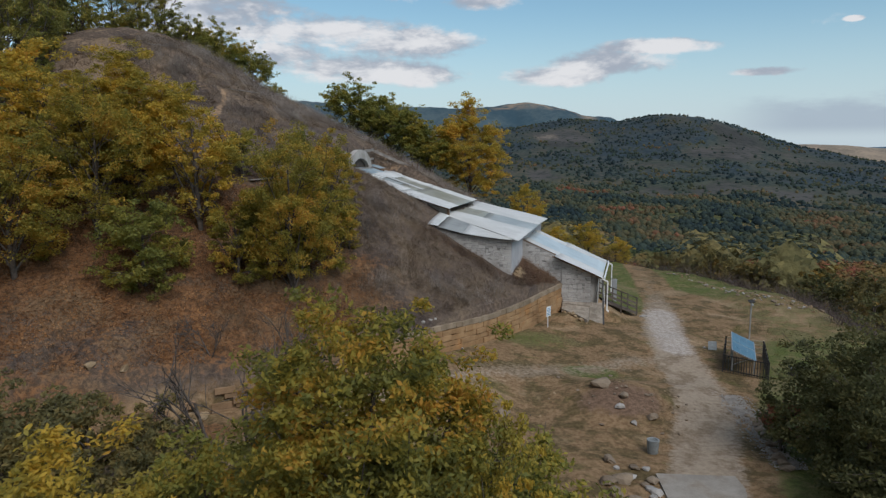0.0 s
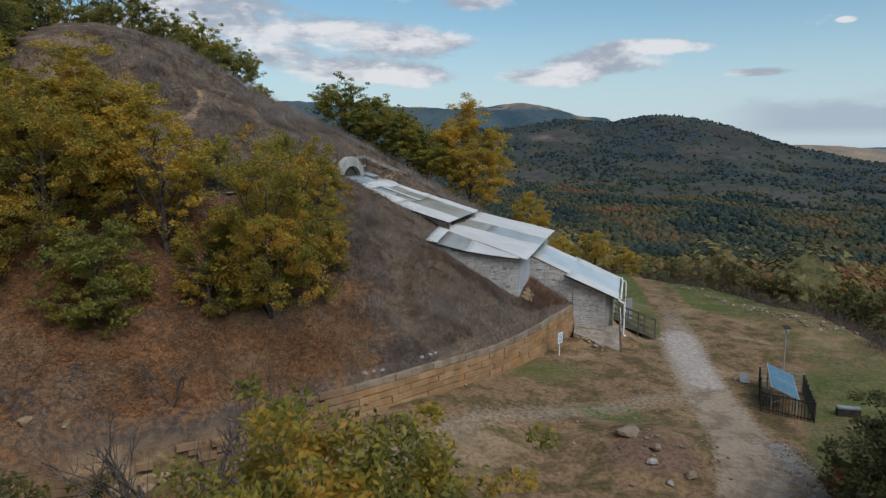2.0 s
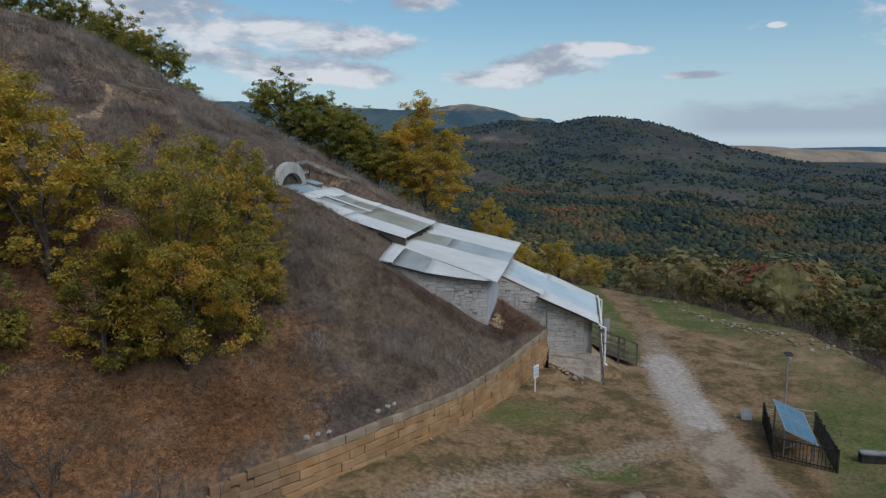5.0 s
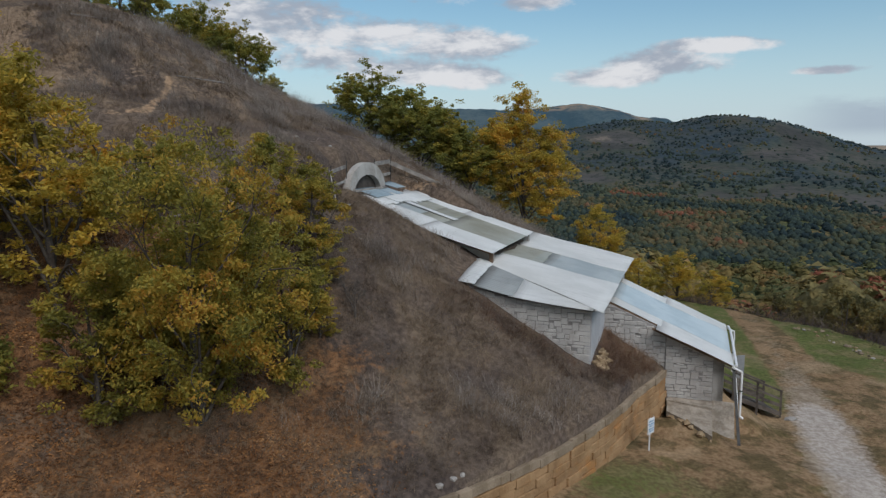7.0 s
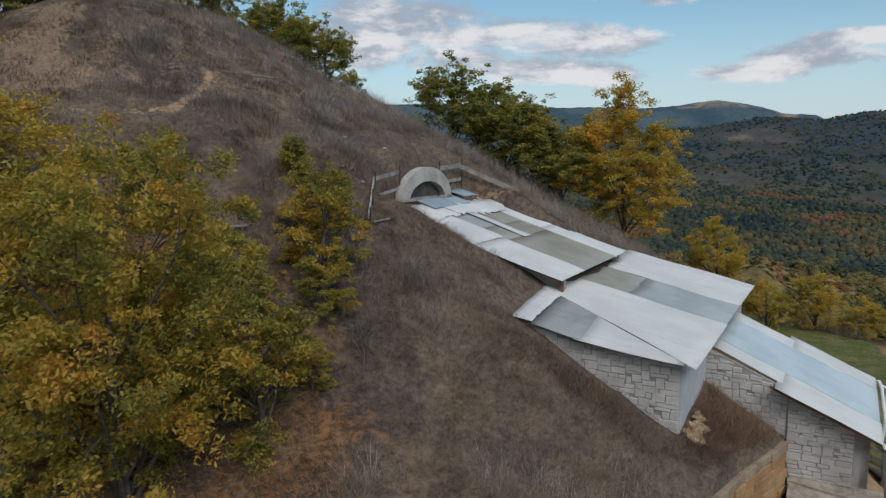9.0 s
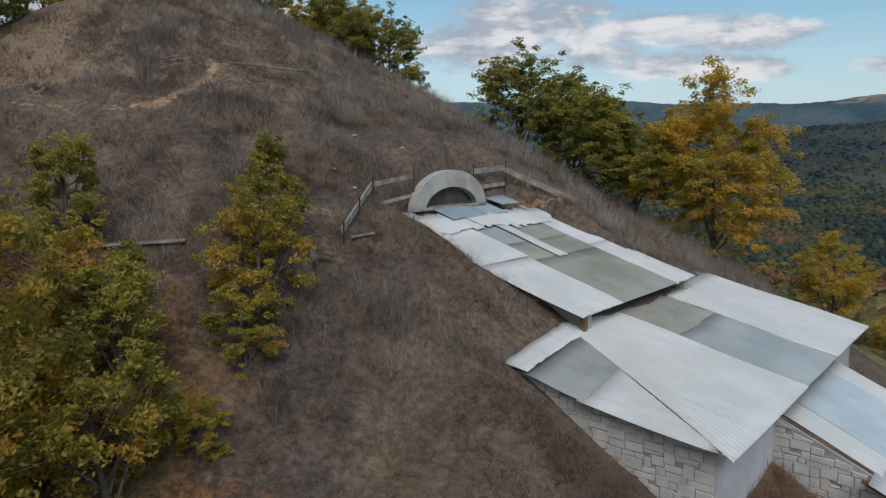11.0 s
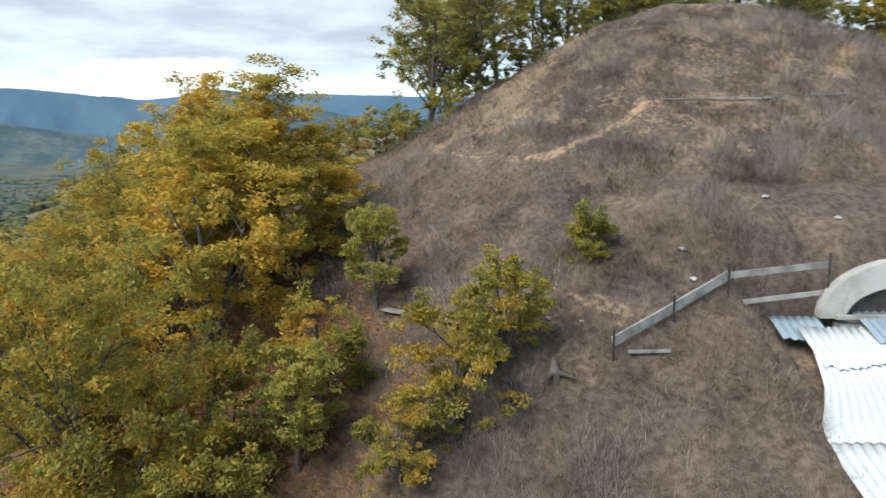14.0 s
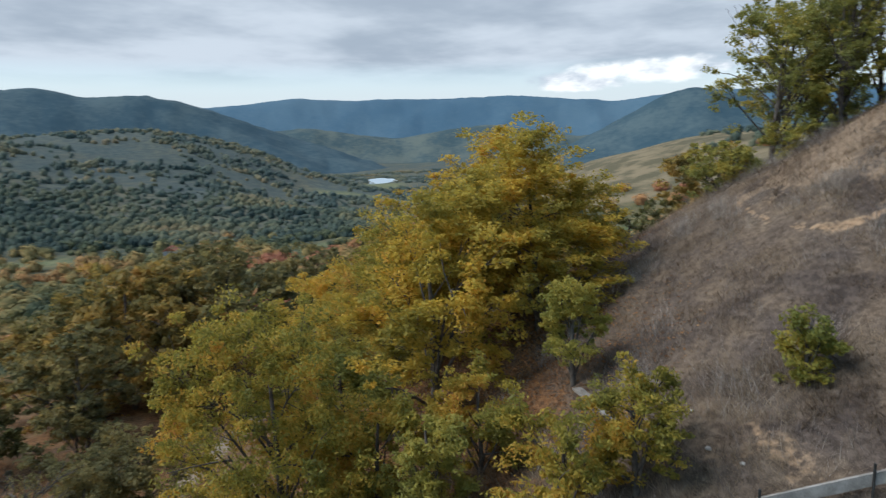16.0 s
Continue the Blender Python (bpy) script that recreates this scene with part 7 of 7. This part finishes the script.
def build_ramp():
    ob = thing("entrance_ramp", HOUSE, "weathered grey wooden ramp with railings at the entrance", "ramp")
    a, b = Vector((9.0, -0.95, 1.0)), Vector((10.9, 0.1, 0.08))
    side = Vector((-0.48, 0.88, 0)) * 1.15

    for i in range(15):
        f = i / 15
        p = a.lerp(b, f)
        q = a.lerp(b, f + 0.06)
        bm = bmesh.new()
        prism(bm, [p, q, q + side, p + side], (0, 0, -0.035))
        part("deck_plank", bm, M["timber_dark"], ob)
    for off in (Vector((0, 0, 0)), side):
        bm = bmesh.new()
        beam(bm, a + off + Vector((0, 0, -0.12)), b + off + Vector((0, 0, -0.06)), 0.06, 0.16)
        part("stringer", bm, M["timber_dark"], ob)
        for f in (0.03, 0.5, 0.98):
            p = a.lerp(b, f) + off
            bm = bmesh.new()
            beam(bm, (p.x, p.y, -0.1), (p.x, p.y, p.z + 0.92), 0.08, 0.08)
            part("post", bm, M["timber_dark"], ob)
        for h, d in ((0.88, 0.07), (0.55, 0.09), (0.28, 0.12)):
            bm = bmesh.new()
            beam(bm, a + off + Vector((0, 0, h)), b + off + Vector((0, 0, h)), 0.04, d)
            part("rail", bm, M["timber_dark"], ob)
    e = HOUSE @ Vector((11.25, 0.1, 0))
    s = new("step_slab", ROCKS["stone_pale"][1])
    s.matrix_basis = pose(e.x, e.y, land1(e.x, e.y) + 0.03, 0, 0, 20) @ Matrix.Diagonal((0.7, 0.45, 0.2, 1))
    tagged(s, "pale stone slab at the ramp's foot", "stone")
    k = thing("sheet_board", HOUSE @ pose(9.3, 1.9, 0), "grey board leaning by the entrance", "board")
    bm = bmesh.new()
    prism(bm, [(0, 0, 0.0), (0.3, 0.15, 0.0), (0.3, 0.15, 1.75), (0, 0, 1.75)], (-0.02, 0.04, 0))
    part("board", bm, M["galv_board"], k)


build_ramp()

M["sign_white"] = plain("white_board", (0.66, 0.67, 0.68), (0.74, 0.75, 0.76), 3, 0.5, 0.05, 30)
M["sign_blue"] = plain("blue_print", (0.16, 0.30, 0.46), (0.20, 0.35, 0.52), 3, 0.5, 0.0, 30)


def build_sign():
    ob = thing("notice_sign", pose(5.72, 37.25, land1(5.72, 37.25), 0, 0, 48), "white notice sign with blue lines on a thin post", "sign")
    bm = bmesh.new()
    box(bm, -0.02, 0.02, 0.005, 0.045, -0.2, 1.15)
    part("post", bm, M["sign_white"], ob)
    bm = bmesh.new()
    box(bm, -0.2, 0.2, -0.025, 0.0, 0.62, 1.16)
    b = part("board", bm, M["sign_white"], ob)
    for i, (w, z) in enumerate(((0.15, 1.06), (0.17, 0.97), (0.13, 0.90), (0.17, 0.80), (0.16, 0.72))):
        bm = bmesh.new()
        box(bm, -w, w, -0.035, -0.031, z - 0.02, z + 0.02)
        part("line", bm, M["sign_blue"], b)


build_sign()


# ---- lamp, solar panel in its pen, boards and bench on the grass ----
M["galvanised"] = plain("galvanised_steel", (0.38, 0.39, 0.40), (0.48, 0.49, 0.50), 5, 0.5, 0.1, 40, 0.6)
M["cells"] = plain("blue_solar_cells", (0.040, 0.115, 0.175), (0.065, 0.165, 0.235), 1.5, 0.3, 0.0, 12, spec=0.6)
M["rail_cream"] = plain("cream_rails", (0.42, 0.35, 0.24), (0.52, 0.44, 0.31), 4, 0.7, 0.1, 40)


def build_lamp():
    ob = thing("solar_street_lamp", pose(16.3, 36.3, land1(16.3, 36.3)), "slim grey lamp post with a small dark solar head", "street lamp")
    bm = bmesh.new()
    rod(bm, [(0, 0, -0.2), (0, 0, 2.2)], 0.036, 10)
    part("pole", bm, M["galvanised"], ob)
    bm = bmesh.new()
    prism(bm, [(-0.16, -0.11, 2.2), (0.16, -0.11, 2.2), (0.16, 0.11, 2.28), (-0.16, 0.11, 2.28)], (0, 0, 0.04))
    part("solar_head", bm, M["steel_dark"], ob)
    bm = bmesh.new()
    box(bm, -0.05, 0.06, -0.18, 0.0, 2.05, 2.13)
    part("lamp_head", bm, M["galvanised"], ob)


build_lamp()


def build_solar():
    ob = thing("solar_array", Matrix.Identity(4), "blue two-module solar panel on a low steel stand", "solar panel")
    BL, TL, BR = Vector((13.28, 31.3, 0.80)), Vector((14.3, 33.9, 0.97)), Vector((14.2, 30.75, 0.40))
    R, U = BR - BL, TL - BL
    n = R.cross(U).normalized()
    for k in range(2):
        bm = bmesh.new()
        o = BL + U * (0.5 * k + 0.006)
        prism(bm, [o, o + R, o + R + U * 0.488, o + U * 0.488], n * 0.035)
        mod = part("module", bm, M["galvanised"], ob, "blue glass module in a pale metal frame")
        for i in range(3):
            for j in range(2):
                bm = bmesh.new()
                a = o + R * (0.03 + 0.317 * i) + U * (0.015 + 0.235 * j)
                prism(bm, [a + n * 0.036, a + R * 0.305 + n * 0.036, a + R * 0.305 + U * 0.225 + n * 0.036, a + U * 0.225 + n * 0.036], n * 0.003)
                part("cell", bm, M["cells"], mod)
    for p in (BL + R * 0.06 + U * 0.1, BL + R * 0.94 + U * 0.1, BL + R * 0.06 + U * 0.9, BL + R * 0.94 + U * 0.9):
        bm = bmesh.new()
        beam(bm, (p.x, p.y, land1(p.x, p.y) - 0.1), (p.x, p.y, p.z), 0.05, 0.05)
        part("leg", bm, M["galvanised"], ob)
    for f in (0.1, 0.9):
        bm = bmesh.new()
        beam(bm, BL + U * f - n * 0.03, BL + R + U * f - n * 0.03, 0.04, 0.04)
        part("crossbar", bm, M["galvanised"], ob)
    bm = bmesh.new()
    beam(bm, BL + R * 0.06 + U * 0.1 - Vector((0, 0, 0.75)), BL + R * 0.75 + U * 0.1 - Vector((0, 0, 0.08)), 0.035, 0.035)
    part("brace", bm, M["galvanised"], ob)


build_solar()


def build_pen():
    ob = thing("pen_fence", Matrix.Identity(4), "small pen of dark metal palings and cream rails", "fence")
    A, B, C, D = (12.95, 31.35), (14.45, 30.05), (15.65, 33.25), (14.3, 34.45)
    for p, q, kind in ((A, B, 0), (B, C, 0), (D, A, 0), (D, C, 1)):
        p, q = Vector((*p, land1(*p))), Vector((*q, land1(*q)))
        ln = (q - p).length
        bm = bmesh.new()
        beam(bm, (p.x, p.y, p.z - 0.1), (p.x, p.y, p.z + 0.86), 0.06, 0.06)
        part("post", bm, M["steel_dark"] if not kind else M["rail_cream"], ob)
        if kind:
            bm = bmesh.new()
            beam(bm, (q.x, q.y, q.z - 0.1), (q.x, q.y, q.z + 0.86), 0.06, 0.06)
            part("post", bm, M["rail_cream"], ob)
        for h in ((0.12, 0.78) if not kind else (0.2, 0.4, 0.6, 0.8)):
            bm = bmesh.new()
            beam(bm, p + Vector((0, 0, h)), q + Vector((0, 0, h)), 0.03, 0.04)
            part("rail", bm, M["rail_cream"] if kind else M["steel_dark"], ob)
        n = int(ln / (0.115 if not kind else 0.6))
        rng = random.Random(int(ln * 100))
        for i in range(1, n):
            f = (i + rng.uniform(-0.12, 0.12)) / n
            c = p.lerp(q, f)
            bm = bmesh.new()
            h = 0.8 + rng.uniform(-0.05, 0.07) if not kind else 0.8
            beam(bm, (c.x, c.y, c.z - 0.02), (c.x + rng.uniform(-0.02, 0.02), c.y, c.z + h), 0.05 if not kind else 0.03, 0.02, (q - p))
            part("paling", bm, M["steel_dark"] if not kind else M["rail_cream"], ob)


build_pen()


M["slab"] = plain("worn_slab", (0.235, 0.21, 0.178), (0.325, 0.295, 0.255), 1.2, 0.95, 0.5, 25, stain=(0.21, 0.165, 0.12))
M["bin_grey"] = plain("blue_grey_concrete", (0.17, 0.19, 0.195), (0.27, 0.295, 0.30), 3, 0.9, 0.4, 30, stain=(0.13, 0.125, 0.11))


def build_small_things():
    ob = thing("info_board", pose(13.75, 34.75, land1(13.75, 34.75), 0, 0, -12), "grey board lying tilted on a stone in the grass", "board")
    bm = bmesh.new()
    prism(bm, [(-0.21, -0.14, 0.03), (0.21, -0.14, 0.03), (0.21, 0.1, 0.40), (-0.21, 0.1, 0.40)], (0, 0.02, 0.035))
    bmesh.ops.bevel(bm, geom=bm.edges[:], offset=0.012, segments=1, affect="EDGES")
    part("panel", bm, M["bin_grey"], ob)
    bm = bmesh.new()
    box(bm, -0.06, 0.06, 0.09, 0.17, -0.05, 0.37)
    part("prop", bm, M["stone_pale"], ob)
    stone("stone_pale", 13.45, 35.05, 0.2, "pale stone beside the tilted board", 20, 0.8)
    # stone bench
    ob = thing("stone_bench", pose(16.1, 30.6, land1(16.1, 30.6), 0, 0, -14), "low dark block bench with a worn grey seat in the grass", "bench")
    bm = bmesh.new()
    box(bm, -0.44, 0.44, -0.17, 0.17, 0.29, 0.36)
    bmesh.ops.bevel(bm, geom=bm.edges[:], offset=0.02, segments=2, affect="EDGES")
    part("seat", bm, M["bin_grey"], ob, "worn grey seat slab")
    bm = bmesh.new()
    box(bm, -0.42, 0.42, -0.16, 0.16, -0.1, 0.29)
    bmesh.ops.bevel(bm, geom=bm.edges[:], offset=0.015, segments=1, affect="EDGES")
    part("support", bm, M["steel_dark"], ob)
    # concrete block with two hollows
    ob = thing("concrete_bin", pose(7.15, 22.7, land1(7.15, 22.7), 0, 0, 15), "grey concrete litter bin with an open top beside the road", "bin")
    ob.scale = (0.85, 0.85, 0.82)
    bm = bmesh.new()
    n = 16
    rings = []
    for r, z in ((0.21, -0.05), (0.23, 0.3), (0.25, 0.58), (0.18, 0.58), (0.165, 0.2)):
        rings.append([bm.verts.new((r * math.cos(6.2832 * i / n), r * math.sin(6.2832 * i / n), z)) for i in range(n)])
    for a, b in zip(rings, rings[1:]):
        for i in range(n):
            bm.faces.new((a[i], a[(i + 1) % n], b[(i + 1) % n], b[i]))
    bm.faces.new(rings[-1])
    bmesh.ops.recalc_face_normals(bm, faces=bm.faces)
    part("shell", bm, M["bin_grey"], ob)
    bm = bmesh.new()
    box(bm, -0.16, 0.16, -0.02, 0.02, 0.3, 0.54)
    part("divider", bm, M["bin_grey"], ob)


    for x, y, s, k in ((5.6, 20.4, 0.75, 0), (5.0, 20.1, 0.5, 1), (5.1, 19.4, 0.6, 2), (6.1, 21.2, 0.35, 3), (5.5, 19.0, 0.55, 1)):
        stone("stone_grey", x, y, s, "rough grey boulder beside the road", 40 * k, 0.75, "boulders beside the road", k)
    bm = bmesh.new()
    prism(bm, [(6.3, 16.2, -0.3), (8.9, 16.0, -0.3), (9.05, 20.5, -0.3), (6.65, 20.7, -0.3)], (0, 0, 0.3 + land1(7.7, 19.5) + 0.05))
    me = bpy.data.meshes.new("pavement")
    bm.to_mesh(me)
    bm.free()
    me.materials.append(M["slab"])
    tagged(new("pavement", me), "worn grey concrete slab across the road", "pavement", kind="structure")


build_small_things()


# ---- board fence round the arch, planks on the slope ----
def build_board_fence():
    ob = thing("board_fence", Matrix.Identity(4), "low weathered board edging on posts round the concrete arch", "fence")
    left = [(-5.3, 39.2, 8.62), (-5.75, 40.7, 9.1), (-6.2, 42.2, 9.6), (-6.05, 44.5, 9.76)]
    right = [(-5.4, 47.9, 9.8), (-4.9, 49.9, 9.9)]
    for run in (left, right):
        for a, b in zip(run, run[1:]):
            a, b = Vector(a), Vector(b)
            for h, t in ((0.06, 0.19), (-0.55, 0.14)):
                if h < 0 and a.y < 42:
                    continue
                if 42 < a.y < 45:
                    t *= 0.7
                bm = bmesh.new()
                beam(bm, a + Vector((0, 0, h - 0.1)), b + Vector((0, 0, h - 0.1)), 0.045, t)
                part("board", bm, M["timber_grey"], ob)
    line = left + right
    for p in line:
        bm = bmesh.new()
        rod(bm, [(p[0] + 0.03, p[1], land1(p[0], p[1]) - 0.3), (p[0] + 0.05, p[1], p[2] + 0.22)], 0.022, 6)
        part("post", bm, M["steel_dark"], ob)
    bm = bmesh.new()
    beam(bm, (-4.9, 49.9, 9.8), (-2.28, 50.45, 8.62), 0.05, 0.2)
    part("board", bm, M["timber_grey"], ob)
    bm = bmesh.new()
    beam(bm, (-5.5, 48.0, 9.1), (-5.0, 49.8, 9.05), 0.05, 0.55)
    part("board", bm, M["timber_brown"], ob, "rusty brown board")
    for x, y, lab in ((-2.25, 50.5, "post"), (-1.9, 50.6, "post")):
        bm = bmesh.new()
        beam(bm, (x, y, land1(x, y) - 0.3), (x + 0.08, y, land1(x, y) + 0.6), 0.07, 0.07)
        part("post", bm, M["timber_brown"], ob)

    def plank(a, b, lab, wide=0.2):
        q = thing("plank", Matrix.Identity(4), lab, "plank")
        bm = bmesh.new()
        za, zb = land1(a[0], a[1]) + 0.1, land1(b[0], b[1]) + 0.1
        beam(bm, (a[0], a[1], za), (b[0], b[1], zb), wide, 0.05)
        part("board", bm, M["timber_grey"], q)

    plank((-9.7, 35.35), (-7.9, 36.6), "pale weathered plank lying across the slope", 0.22)
    plank((-5.25, 39.5), (-5.0, 40.25), "narrow weathered plank in the dry grass", 0.07)
    plank((-13.3, 44.4), (-12.5, 47.3), "thin pale board edging a terrace of the mound", 0.05)
    plank((-12.5, 47.4), (-12.6, 50.4), "thin pale board edging a terrace of the mound", 0.05)
    plank((-18.5, 45.4), (-16.9, 47.0), "thin pale board edging the top of the mound", 0.05)


build_board_fence()


def build_stump():
    x, y = -5.4, 38.05
    ob = thing("tree_stump", pose(x, y, land1(x, y), 0, 0, 30), "low split grey-brown stump in the dry grass", "stump")
    bm = bmesh.new()
    rod(bm, [(0, 0, -0.2), (0.03, 0, 0.12), (-0.08, 0.1, 0.34)], [0.16, 0.12, 0.05], 9)
    part("trunk", bm, M["timber_dark"], ob)
    for dx, dy, h in ((0.3, 0.1, 0.12), (-0.25, 0.22, 0.16), (0.1, -0.32, 0.1)):
        bm = bmesh.new()
        rod(bm, [(0, 0, 0.12), (dx * 0.6, dy * 0.6, h), (dx * 1.5, dy * 1.5, h * 0.4)], [0.07, 0.05, 0.02], 7)
        part("root", bm, M["timber_dark"], ob)
    for k, (sx, sy, s) in enumerate(((-6.6, 38.4, 0.16), (-6.2, 38.95, 0.12), (-6.35, 41.5, 0.2), (-7.2, 41.7, 0.26), (-8.15, 44.4, 0.22), (-6.9, 45.4, 0.18), (-9.2, 42.6, 0.15), (-7.6, 38.0, 0.12))):
        stone("stone_pale", sx, sy, s, "pale stone lying in the dry grass", 50 * k, 0.6, "pale stones on the slope", k)


build_stump()


# ---- bare trees ----
def bare_tree(x, y, height, seed, label, mat="bark"):
    rng = np.random.RandomState(seed)
    out = []

    def grow(p, d, ln, r, level):
        q = np.linspace(0, 1, 5)[:, None]
        bend = rng.normal(size=3) * 0.18 * ln
        e = p + d * ln
        line = p + (e - p) * q + bend * q * (1 - q)
        out.append(tube_arrays(line, np.linspace(r, r * 0.45, 5), 5))
        if level == 0:
            return
        for _ in range(4 if level > 1 else 5):
            f = rng.uniform(0.35, 1.0)
            b = p + (e - p) * f + bend * f * (1 - f)
            nd = d + rng.normal(size=3) * 0.55 + (0, 0, 0.12)
            nd /= np.linalg.norm(nd)
            grow(b, nd, ln * rng.uniform(0.45, 0.7), max(r * 0.55 * (1.2 - f * 0.4), 0.008), level - 1)

    for k in range(2):
        d = np.array((rng.uniform(-0.45, 0.45), rng.uniform(-0.45, 0.45), 1.0))
        grow(np.array((0.0, 0.0, -0.1)), d / np.linalg.norm(d), height * 0.5, 0.011 * height + 0.008, 3)
    v, f = joined(out)
    t = thing("bare_tree", pose(x, y, land1(x, y)), label, "tree")
    part_mesh("trunk", mesh_from("trunk", v, f, M[mat], True), t)


bare_tree(-4.0, 19.3, 7.6, 3, "leafless grey tree before the old wall")
bare_tree(-5.5, 18.7, 7.0, 9, "leafless grey tree before the old wall")
bare_tree(-4.6, 21.0, 3.2, 8, "leafless grey shrub before the old wall")
bare_tree(-3.7, 34.3, 1.6, 5, "leafless grey sapling in the dry grass")
bare_tree(-8.6, 25.2, 2.4, 6, "leafless grey shrub in the leaf litter")
